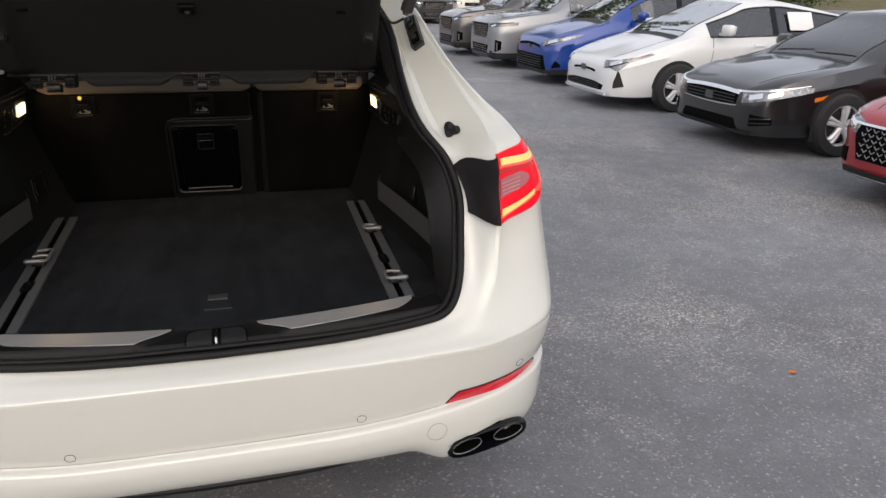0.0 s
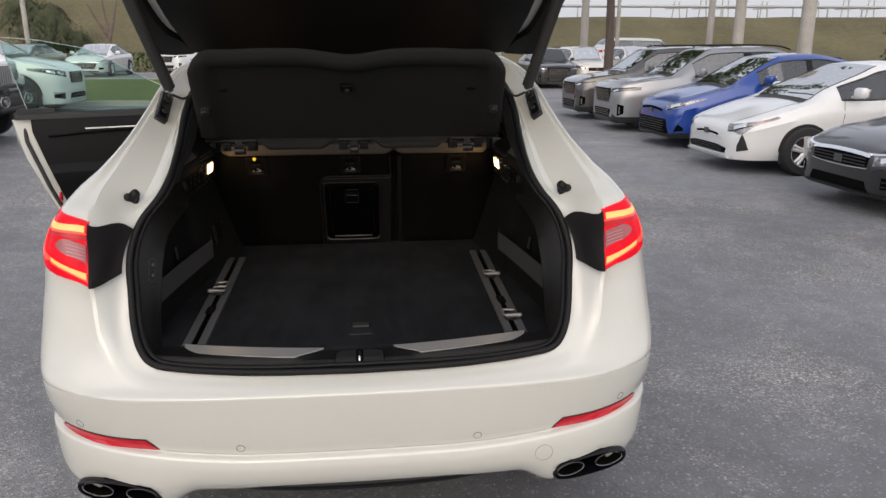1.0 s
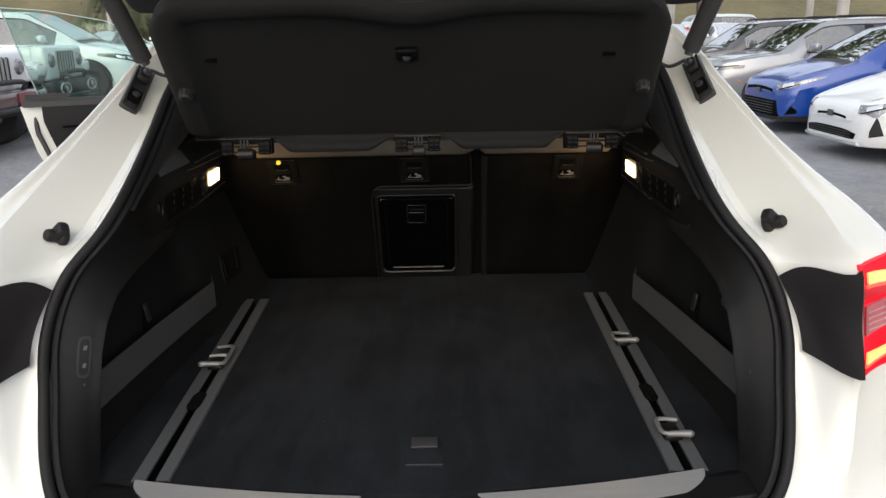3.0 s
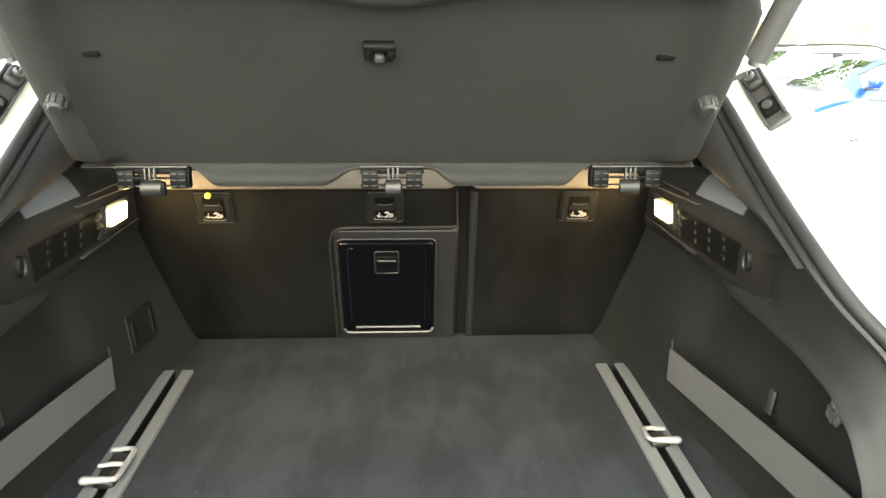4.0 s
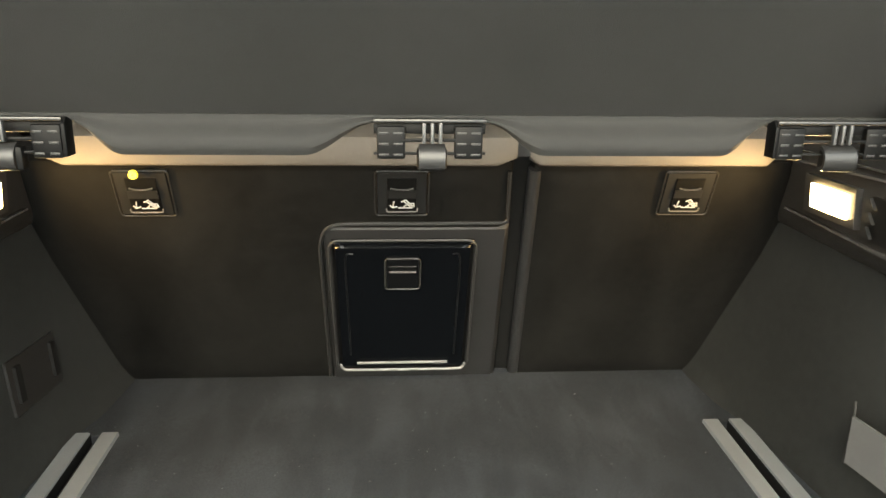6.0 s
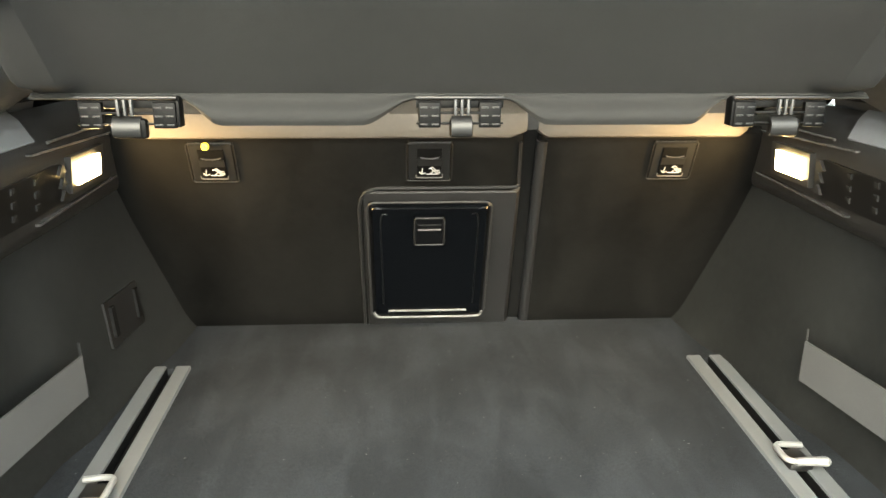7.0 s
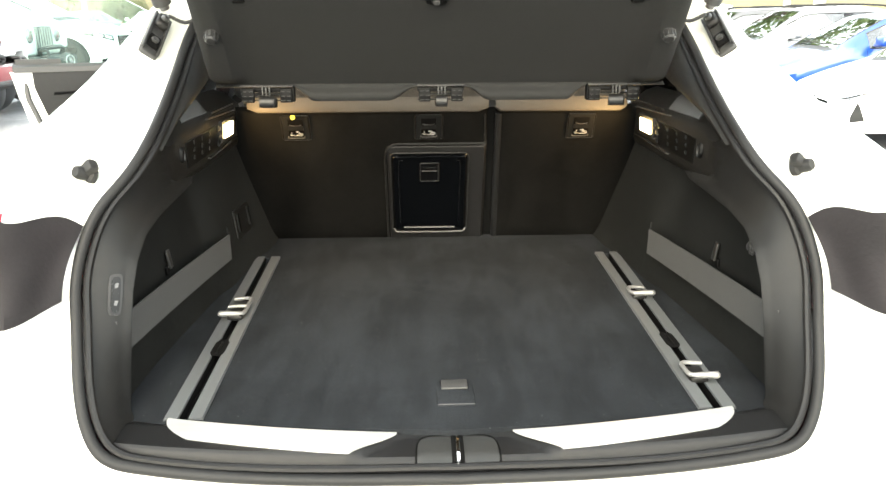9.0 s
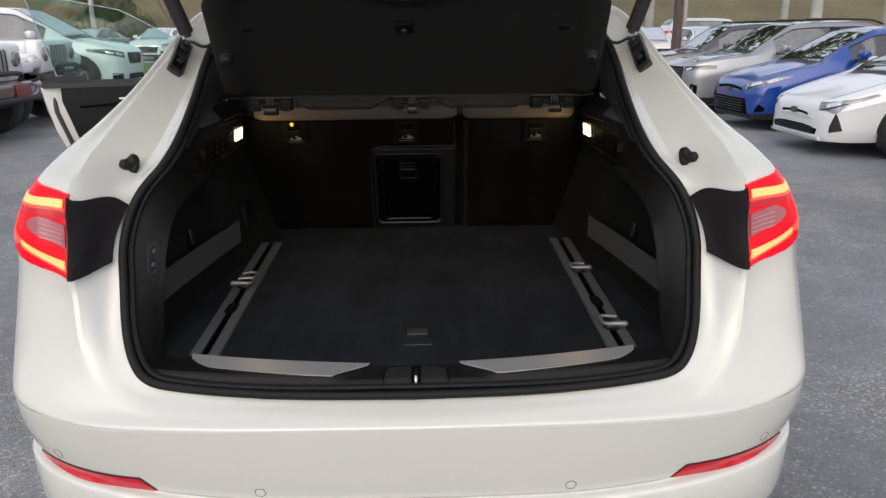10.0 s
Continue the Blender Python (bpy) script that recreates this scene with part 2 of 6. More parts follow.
def box(cx, cy, cz, sx, sy, sz, bev=0.004, rot=None, seg=2, bm=None):
    """A box with rounded edges, centre and full sizes."""
    b2 = bmesh.new()
    bmesh.ops.create_cube(b2, size=1, matrix=Matrix.Diagonal((sx, sy, sz, 1)))
    if bev:
        bmesh.ops.bevel(b2, geom=list(b2.edges), offset=min(bev, 0.45 * min(sx, sy, sz)), segments=seg, profile=0.5, affect="EDGES")
    m = Matrix.Translation((cx, cy, cz))
    if rot is not None:
        m = m @ rot.to_4x4()
    bmesh.ops.transform(b2, matrix=m, verts=b2.verts)
    if bm is None:
        return b2
    return join(bm, b2)


def join(bm, b2):
    me = bpy.data.meshes.new("tmp")
    b2.to_mesh(me)
    b2.free()
    bm.from_mesh(me)
    bpy.data.meshes.remove(me)
    return bm


def rows_mesh(rows, close=False, thick=0.0, bm=None):
    """A sheet through rows of points; thick: a solid sheet, pushed along its normals."""
    bm = bm or bmesh.new()
    vs = [[bm.verts.new(p) for p in r] for r in rows]
    for a, b in zip(vs, vs[1:]):
        n = len(a)
        for i in range(n if close else n - 1):
            q = [a[i], a[(i + 1) % n], b[(i + 1) % n], b[i]]
            q = [v for k, v in enumerate(q) if (v.co - q[k - 1].co).length > 1e-6]
            if len(q) > 2:
                bm.faces.new(q)
    if isinstance(thick, tuple):
        r = bmesh.ops.extrude_face_region(bm, geom=list(bm.faces))
        bmesh.ops.translate(bm, vec=Vector(thick), verts=[v for v in r["geom"] if isinstance(v, bmesh.types.BMVert)])
    elif thick:
        bm.normal_update()
        bmesh.ops.recalc_face_normals(bm, faces=bm.faces)
        bmesh.ops.solidify(bm, geom=list(bm.faces), thickness=thick)
    return bm


def spline(pts, n):
    """n+1 points of a Catmull-Rom curve, even in control index."""
    P = [Vector(p) for p in pts]
    P = [P[0] * 2 - P[1]] + P + [P[-1] * 2 - P[-2]]
    out = []
    m = len(P) - 3
    for k in range(n + 1):
        u = min(k * m / n, m - 1e-9)
        i = int(u)
        f = u - i
        a, b, c, d = P[i:i + 4]
        out.append(0.5 * ((2 * b) + (c - a) * f + (2 * a - 5 * b + 4 * c - d) * f * f + (3 * b - a - 3 * c + d) * f ** 3))
    return out


def tube(path, r, seg=10, caps=True, bm=None, flat=None):
    """A round bar along a path; r: one radius or one per point."""
    bm = bm or bmesh.new()
    P = [Vector(p) for p in path]
    rings = []
    up = None
    for i, p in enumerate(P):
        d = (P[min(i + 1, len(P) - 1)] - P[max(i - 1, 0)]).normalized()
        if up is None:
            up = d.orthogonal().normalized()
        else:
            up = (up - d * up.dot(d)).normalized()
        s = d.cross(up)
        rr = r[i] if isinstance(r, (list, tuple)) else r
        rings.append([bm.verts.new(p + (up * math.cos(a) + s * math.sin(a)) * rr) for a in (2 * math.pi * k / seg for k in range(seg))])
    for a, b in zip(rings, rings[1:]):
        for k in range(seg):
            bm.faces.new((a[k], a[(k + 1) % seg], b[(k + 1) % seg], b[k]))
    if caps:
        bm.faces.new(rings[0][::-1])
        bm.faces.new(rings[-1])
    return bm


def prism(poly, depth_vec, bm=None, bev=0.0):
    """A flat polygon of 3D points given depth."""
    b2 = bmesh.new()
    f = b2.faces.new([b2.verts.new(p) for p in poly])
    r = bmesh.ops.extrude_face_region(b2, geom=[f])
    bmesh.ops.translate(b2, vec=Vector(depth_vec), verts=[v for v in r["geom"] if isinstance(v, bmesh.types.BMVert)])
    bmesh.ops.recalc_face_normals(b2, faces=b2.faces)
    if bev:
        bmesh.ops.bevel(b2, geom=list(b2.edges), offset=bev, segments=2, profile=0.5, affect="EDGES")
    return b2 if bm is None else join(bm, b2)


def bvh_of(*obs):
    from mathutils.bvhtree import BVHTree
    verts, polys = [], []
    for o in obs:
        k = len(verts)
        verts += [v.co.copy() for v in o.data.vertices]
        polys += [[k + i for i in p.vertices] for p in o.data.polygons]
    return BVHTree.FromPolygons(verts, polys)


def on_skin(tree, fn, nu, nv, way, lift=0.006, thick=0.01):
    """A panel that lies on a skin: fn(u, v) gives start points, way the direction to the skin."""
    way = Vector(way).normalized()
    rows = []
    last = None
    for i in range(nu + 1):
        row = []
        for j in range(nv + 1):
            o = Vector(fn(i / nu, j / nv))
            hit = tree.ray_cast(o, way)[0]
            if hit is None:
                near = tree.find_nearest(o + way * 0.5)[0]
                hit = o + way * (way.dot((last or near) - o))
            last = hit
            row.append(hit - way * lift)
        rows.append(row)
    bm = rows_mesh(rows)
    f = list(bm.faces)
    r = bmesh.ops.extrude_face_region(bm, geom=f)
    bmesh.ops.translate(bm, vec=way * thick, verts=[v for v in r["geom"] if isinstance(v, bmesh.types.BMVert)])
    return bm


def ring_disc(profile, seg=28, axis="x"):
    """A turned form: profile of (radius, along)."""
    rows = []
    for k in range(seg + 1):
        a = 2 * math.pi * k / seg
        rows.append([((h, r * math.cos(a), r * math.sin(a)) if axis == "x" else (r * math.cos(a), h, r * math.sin(a)) if axis == "y" else (r * math.cos(a), r * math.sin(a), h)) for r, h in profile])
    bm = rows_mesh(rows)
    bmesh.ops.remove_doubles(bm, verts=bm.verts, dist=1e-5)
    return bm


def wheel(parent, x, y, r, width, side, spokes=5, rim_mat=None, hub=0.64):
    """A wheel at the side (+1/-1) of a car whose parts lie in the car's own frame."""
    s = side
    h = width / 2
    w = part("wheel", ring_disc([(r * 0.45, -h * s * 0.6), (r * hub, -h * s * 0.5)], 20), RIMD, parent)
    tp = [(r * hub, -h), (r * 0.93, -h), (r * 0.99, -h * 0.75), (r, 0), (r * 0.99, h * 0.75), (r * 0.93, h), (r * hub * 1.04, h), (r * hub, h * 0.9)]
    t = part("tyre", ring_disc([(a, b * s) for a, b in tp], 32), TYRE, w)
    bm = ring_disc([(r * hub, h * 0.85 * s), (r * hub * 0.94, h * 0.8 * s), (r * hub * 0.92, h * 0.3 * s)], 32)
    for k in range(spokes):
        a = 2 * math.pi * k / spokes + 0.3
        for da in (-0.13, 0.13):
            c0, c1 = a + da * 1.6, a + da * 1.1
            p0 = Vector((h * 0.74 * s, r * 0.10 * math.cos(c0), r * 0.10 * math.sin(c0)))
            p1 = Vector((h * 0.82 * s, r * hub * 0.95 * math.cos(c1), r * hub * 0.95 * math.sin(c1)))
            tube([p0, p0.lerp(p1, 0.5) + Vector((0.01 * s, 0, 0)), p1], [r * 0.085, r * 0.07, r * 0.075], 6, bm=bm)
    join(bm, ring_disc([(0.001, h * 0.92 * s), (r * 0.13, h * 0.90 * s), (r * 0.15, h * 0.5 * s)], 14))
    part("rim", bm, rim_mat or RIM, w)
    disc = part("brake_disc", ring_disc([(0.001, 0.0), (r * 0.5, 0.0), (r * 0.5, -0.02 * s)], 20), GALV, w)
    w.location = (x, y, r)
    return w

# ---- ground ----


def smooth_step(a):
    a = min(1, max(0, a))
    return a * a * (3 - 2 * a)


def rise(x, y):
    """The lot climbs a little towards the grass strip."""
    if y > 41:
        return 0.0
    return smooth_step((-x - 2.0) / 3.0) * (.28 * smooth_step((y - 3) / 6) + .18 * smooth_step((y - 22) / 10) * smooth_step((-x - 5) / 5))


def ground():
    """One sheet of asphalt that rises into the far bank and goes on to the horizon."""
    bm = bmesh.new()
    xs = [-600, -250, -120, -60, -30, -20, -12, -9, -7, -6, -5, -4, -3, -2, 0, 5, 12, 30, 60, 120, 250, 600]
    ys = [-400, -120, -40, -12, -5, 0, 2, 4, 6, 8, 10, 12, 18, 22, 25, 28, 31, 35, 40, 54]
    rows_mesh([[(x, y, rise(x, y)) for x in xs] for y in ys], bm=bm)
    return tagged(link("ground", bm, ASPHALT), "worn grey asphalt of a car park with pale patches", "asphalt", kind="structure")


ground()


def bank():
    rng = random.Random(4)
    rows = []
    for k, (y, z) in enumerate([(54, 0.0), (58, 0.4), (64, 2.2), (70, 4.2), (73, 4.75), (80, 4.8), (140, 4.6), (1500, 4.0)]):
        rows.append([(x, y + (rng.uniform(-0.4, 0.4) if 0 < k < 5 else 0), z * (1 + .34 * smooth_step((-x - 6) / 10)) + (rng.uniform(-0.12, 0.12) if 0 < k < 5 else 0)) for x in range(-160, 161, 4)])
    rows[-1] = [(p[0] * 8, p[1], p[2]) for p in rows[-1]]
    bm = rows_mesh(rows)
    tagged(link("bank", bm, BANK), "long dry grass embankment behind the car park", "embankment", kind="structure")


bank()


def grass_island(x0, x1, y0, y1):
    t = thing("grass_island", "strip of mown green grass with a concrete kerb", "grass", kind="structure")
    xs = [x0 + .08 + (x1 - x0 - .16) * i / 30 for i in range(31)]
    rows = [[(x, y, rise(x, y) + .12 + .03 * math.sin(.7 * x) * math.sin(.9 * y)) for x in xs] for y in [y0 + .08 + (y1 - y0 - .16) * j / 10 for j in range(11)]]
    part("turf", rows_mesh(rows, thick=(0, 0, -.14)), GRASS, t)
    for pts in ([(x, y0) for x in xs], [(x, y1) for x in xs], [(x0, y0 + (y1 - y0) * j / 10) for j in range(11)], [(x1, y0 + (y1 - y0) * j / 10) for j in range(11)]):
        rows = []
        for x, y in pts:
            z = rise(x, y)
            dx, dy = (.075, 0) if pts[0][0] == pts[1][0] else (0, .075)
            rows.append([(x - dx, y - dy, z), (x - dx * .8, y - dy * .8, z + .135), (x + dx * .8, y + dy * .8, z + .135), (x + dx, y + dy, z)])
        part("kerb", rows_mesh(rows, close=True), CONC, t)


grass_island(-34, -3.5, 17.6, 29.0)

# ---- parked cars: a lofted body, its own panes, lamps and wheels ----


def paint(name, color, metal=0.0, rough=0.3):
    return mat(name + "_car_paint", color, rough, metal, coat=1.0, var=0.03, scale=2)


MESHM = mat("grille_mesh_metal", (0.17, 0.155, 0.14), 0.4, 0.4)
WHITE = paint("white", (0.68, 0.69, 0.69))
BLUE = paint("bright_blue", (0.003, 0.042, 0.26), 0.1)
SILVER = paint("silver", (0.27, 0.28, 0.295), 0.5, 0.35)
GUN = paint("gunmetal", (0.075, 0.072, 0.072), 0.5, 0.35)
DARKC = paint("dark_grey", (0.012, 0.011, 0.012), 0.1)
REDC = paint("red", (0.34, 0.006, 0.014), 0.2)
CREAM = paint("cream_white", (0.72, 0.68, 0.62))


def parked_car(label, color, L=4.6, W=1.82, H=1.5, hood=0.95, nose=0.72, belt=0.98, cowl=1.15, roof0=2.05, roof1=3.35, tail=4.2, wheel_r=0.33, ax0=0.93, ax1=3.6,
               style="sedan", category="car", clad=False, spokes=5, tail_h=1.0, rim_mat=None, glass=None):
    """A car whose nose is at y = 0 and that faces -y; y runs back along it."""
    car = thing("parked_car", label, category, "parked cars")
    body_m = color
    glass = glass or SCREEN
    w2 = W / 2
    z0 = 0.17
    # stations: y, half width, bottom, belt, top, half width of the top
    sq = 1.0 if style == "suv" else 0.0  # an upright, square nose
    st = [
        (0.00, (0.56 + .12 * sq) * w2, z0 + 0.10, nose - 0.19 + .06 * sq, nose - 0.10 + .05 * sq, (0.46 + .14 * sq) * w2),
        (0.045, (0.74 + .07 * sq) * w2, z0 + 0.03, nose - 0.12 + .05 * sq, nose - 0.035 + .03 * sq, (0.58 + .08 * sq) * w2),
        (0.14, (0.87 + .03 * sq) * w2, z0 + 0.01, nose - 0.04 + .04 * sq, nose + 0.02 + .02 * sq, (0.66 + .03 * sq) * w2),
        (0.38, 0.955 * w2, z0, nose + 0.05, nose + 0.10, 0.71 * w2),
        (0.75, 0.99 * w2, z0, nose + (hood - nose) * 0.62, nose + (hood - nose) * 0.80, 0.72 * w2),
        (cowl, 1.0 * w2, z0, belt - 0.03, hood + 0.02, 0.74 * w2),
        (cowl + 0.22, 1.0 * w2, z0, belt, hood + 0.16, 0.73 * w2),
        (roof0 - 0.25, 1.0 * w2, z0, belt, H - 0.14, 0.68 * w2),
        (roof0, 1.0 * w2, z0, belt + 0.01, H - 0.035, 0.66 * w2),
        ((roof0 + roof1) / 2, 1.0 * w2, z0, belt + 0.02, H, 0.65 * w2),
        (roof1, 1.0 * w2, z0, belt + 0.04, H - 0.04, 0.64 * w2),
        (tail, 0.98 * w2, z0, belt + 0.05, tail_h + 0.06, 0.66 * w2),
        (L - 0.25, 0.95 * w2, z0 + 0.03, min(belt, tail_h) - 0.03, tail_h, 0.66 * w2),
        (L - 0.06, 0.86 * w2, z0 + 0.1, tail_h - 0.14, tail_h - 0.05, 0.62 * w2),
        (L, 0.76 * w2, z0 + 0.2, tail_h - 0.22, tail_h - 0.13, 0.55 * w2),
    ]
    N = 60
    A = spline([s[:3] for s in st], N)
    B = spline([s[3:] for s in st], N)

    def ring(i):
        y, w, b = A[i]
        zb, zt, wt = B[i]
        zb = min(zb, zt - 0.02)
        h = zb - b
        return [(0, y, b), (w * 0.75, y, b), (w * 0.94, y, b + 0.05 * h), (w * 0.985, y, b + 0.18 * h), (w * 0.998, y, b + 0.40 * h), (w * 0.982, y, b + 0.62 * h), (w, y, b + 0.80 * h),
                (w * 0.972, y, b + 0.86 * h), (w * 0.935, y, zb), (wt + (w * 0.935 - wt) * 0.62, y, zb + (zt - zb) * 0.42), (wt + (w * 0.935 - wt) * 0.24, y, zb + (zt - zb) * 0.80),
                (wt * 0.95, y, zt - 0.015), (wt * 0.6, y, zt), (0, y, zt + 0.012)]

    R = [ring(i) for i in range(N + 1)]

    def zone(i, j):
        """Which part a face of the loft belongs to: j counts up from the sill to the roof's middle."""
        y = (A[i][0] + A[i + 1][0]) / 2
        if j >= 11 and cowl - 0.06 < y <= cowl + 0.05:
            return "cowl_panel"
        if j >= 11 and cowl + 0.05 < y < roof0 - 0.02:
            return "windscreen"
        if style in ("suv", "coupe") and 1 <= j <= 2:
            return "lower_cladding"
        if j >= 11 and roof1 + 0.08 < y < tail - 0.04:
            return "rear_window"
        if 8 <= j <= 9 and cowl + 0.42 < y < (tail - 0.28 if style != "sedan" else roof1 + 0.22):
            mid = (cowl + 0.42 + roof1) / 2 + 0.25
            if abs(y - mid) < 0.05:
                return "window_pillar"
            return "side_window" if y < mid else "rear_side_window"
        return "body"

    groups = {}
    for i in range(N):
        for j in range(13):
            groups.setdefault(zone(i, j), []).append((i, j))
    body = None
    for nm, cells in groups.items():
        for sides in ((1, -1),) if nm in ("body", "windscreen", "rear_window", "cowl_panel", "lower_cladding") else ((1,), (-1,)):
            bm = bmesh.new()
            cache = {}

            def vert(i, j, s):
                x, y, z = R[i][j]
                key = (i, j, s if x else 1)
                if key not in cache:
                    cache[key] = bm.verts.new((x * s, y, z))
                return cache[key]

            for s in sides:
                for i, j in cells:
                    bm.faces.new((vert(i, j, s), vert(i + 1, j, s), vert(i + 1, j + 1, s), vert(i, j + 1, s)))
            if nm == "body":
                for i in (0, N):
                    loop = [vert(i, j, 1) for j in range(14)] + [vert(i, j, -1) for j in range(12, 0, -1)]
                    bm.faces.new(loop)
            ob = part(nm, bm, body_m if nm == "body" else GLOSSB if nm == "window_pillar" else RUBBER if nm in ("cowl_panel", "lower_cladding") else (glass if nm == "windscreen" else DARK_GLASS if nm != "side_window" else SIDE_GLASS), car)
            if nm == "body":
                body = ob
    tree = bvh_of(*[o for o in car.children if o.name.split(".")[0] in ("body", "lower_cladding")])
    zn = nose
    f0 = z0 + 0.08

    def front(name, fn, m, nu=10, nv=4, lift=0.006, thick=0.012, parent=car, label=""):
        return part(name, on_skin(tree, fn, nu, nv, (0, 1, 0), lift, thick), m, parent, label)

    def onside(name, fn, m, s, nu=10, nv=3, lift=0.005, thick=0.01):
        return part(name, on_skin(tree, lambda u, v: (s * 3, *fn(u, v)), nu, nv, (-s, 0, 0), lift, thick), m, car)

    def corner(name, fn, m, s, nu=10, nv=4, lift=0.008, thick=0.012, parent=car):
        """A panel wrapped round the front corner: fn gives the run along it from the nose's middle, and the height."""
        def at(u, v):
            a, z = fn(u, v)
            return s * a * .7071 + s * 2.1, a * .7071 - 2.1, z
        return part(name, on_skin(tree, at, nu, nv, (-s, 1, 0), lift, thick), m, parent)

    def bars(n, z, dz, w, m, h=.009, lift=.014):
        for k in range(n):
            front("grille_bar", lambda u, v: ((u - 0.5) * w, -1, z + dz * k + h * v), m, 8, 1, lift)

    if style == "hatch":
        front("upper_grille", lambda u, v: ((u - 0.5) * 0.66, -1, zn - .185 - .02 * (2 * u - 1) ** 2 + .030 * v), VOID, 12)
        front("lower_grille", lambda u, v: ((u - 0.5) * (1.06 + .06 * v), -1, .275 + .105 * v * (1 - .35 * (2 * u - 1) ** 4)), VOID, 14)
        bars(3, .295, .028, .96, GUN, .006)
        front("lower_lip", lambda u, v: ((u - 0.5) * 1.22, -1, .205 + .045 * v), body_m, 12, 3, .035, .04)
        front("nose_crease", lambda u, v: ((u - 0.5) * 0.9, -1, zn - .225 + .012 * v), body_m, 10, 1, .012)
    elif style == "coupe":
        front("upper_grille", lambda u, v: ((u - 0.5) * 0.9, -1, zn - .135 - .03 * (2 * u - 1) ** 2 + .045 * v), VOID, 12)
        front("mouth", lambda u, v: ((u - 0.5) * (1.30 - .16 * v), -1, .265 + .235 * v), VOID, 14, 4, .008)
        bars(5, .30, .04, 1.05, GUN, .007)
        front("lower_lip", lambda u, v: ((u - 0.5) * 1.36, -1, .195 + .06 * v), RUBBER, 12, 3, .03, .03)
        front("lip_line", lambda u, v: ((u - 0.5) * 1.30, -1, .205 + .014 * v), ALU, 12, 1, .036)
    elif style == "suv":
        front("upper_grille", lambda u, v: ((u - 0.5) * (0.76 + 0.26 * v - 0.16 * max(0, v - .6)), -1, zn - 0.33 + 0.275 * v), VOID, 12, 6)
        bars(6, zn - .315, .041, .84, MESHM, .011, .016)
        for q in range(9):
            front("grille_upright", lambda u, v: ((q - 4) * .098 * (.86 + .16 * v) + .010 * u, -1, zn - .318 + .245 * v), MESHM, 1, 6, .014)
        front("grille_surround", lambda u, v: ((u - 0.5) * (.84 + .05 * v), -1, zn - 0.048 + 0.022 * v), body_m, 10, 2, 0.014)
        front("bumper_bar", lambda u, v: ((u - 0.5) * 1.10, -1, zn - 0.42 + 0.075 * v), body_m, 10, 2, 0.022, .03)
        front("lower_grille", lambda u, v: ((u - 0.5) * (0.86 + .16 * v), -1, f0 + 0.05 + 0.15 * v), VOID)
        bars(3, f0 + .075, .042, .84, MESHM, .012)
        front("skid_plate", lambda u, v: ((u - 0.5) * (1.0 - .1 * v), -1, f0 - 0.04 + 0.07 * v), ALU, 10, 2, 0.022, .03)
        for s in (1, -1):
            tb = tube(spline([(s * .60 * w2, roof0 + .1, H + .0), (s * .62 * w2, roof0 + .3, H + .035), (s * .62 * w2, roof1 - .1, H + .02), (s * .60 * w2, roof1 + .25, H - .06)], 14), .018, 8)
            part("roof_bar", tb, UNDER, car)
    elif style in ("sport", "lux"):
        wide, low, high = (1.0, f0 + .10, f0 + .38) if style == "sport" else (.66, zn - .30, zn - .07)
        front("mesh_grille", lambda u, v: ((u - 0.5) * (wide + .2 * v - .5 * max(0, v - .7)), -1, low + (high - low) * v), VOID, 12, 6, .010)
        nk, ni = (6, 13) if style == "sport" else (5, 8)
        for kk in range(nk):
            for ii in range(ni):
                front("mesh_stud", lambda u, v: (-.038 * ni + .076 * ii + .038 * (kk % 2) + .05 * u, -1, low + .02 + (high - low - .03) / nk * kk + .008 * v + .022 * abs(2 * u - 1)), GALV if style == "sport" else GUN, 2, 1, .016, .006)
        front("chrome_frame", lambda u, v: ((u - 0.5) * (wide + .22), -1, high - .008 + .018 * v), CHROME, 10, 1, .020)
        if style == "lux":
            front("lower_grille", lambda u, v: ((u - 0.5) * (.95 - .1 * v), -1, f0 + .05 + .11 * v), VOID)
            front("chrome_lip", lambda u, v: ((u - 0.5) * 1.1, -1, f0 + .02 + .018 * v), CHROME, 10, 1, .016)
        else:
            front("lower_lip", lambda u, v: ((u - 0.5) * 1.3, -1, f0 - 0.04 + 0.06 * v), UNDER, 10, 2, .02, .03)
            front("lip_line", lambda u, v: ((u - 0.5) * 1.3, -1, f0 - 0.035 + 0.014 * v), CHROME, 10, 1, .03)
    elif style == "sedan":
        front("upper_grille", lambda u, v: ((u - 0.5) * (.86 + .06 * v), -1, zn - .215 + .13 * v), VOID, 12)
        bars(3, zn - .195, .034, .84, DARKC, .012)
        front("chrome_bar", lambda u, v: ((u - 0.5) * .94, -1, zn - .082 + .036 * v - .02 * (2 * u - 1) ** 2), CHROME, 12, 2, 0.018)
        front("chrome_line", lambda u, v: ((u - 0.5) * .92, -1, zn - .238 + .012 * v + .02 * (2 * u - 1) ** 2), CHROME, 12, 1, 0.014)
        front("lower_grille", lambda u, v: ((u - 0.5) * (0.98 - 0.12 * v), -1, f0 + 0.0 + 0.10 * v), VOID)
        front("lower_lip", lambda u, v: ((u - 0.5) * 1.35, -1, f0 - 0.05 + 0.035 * v), RUBBER, 12, 2, .02, .03)
    else:
        front("upper_grille", lambda u, v: ((u - 0.5) * 0.8, -1, zn - 0.25 + 0.15 * v), VOID)
        bars(3, zn - .22, .04, .74, GUN)
        front("lower_grille", lambda u, v: ((u - 0.5) * 1.1, -1, f0 + 0.02 + 0.12 * v), VOID)
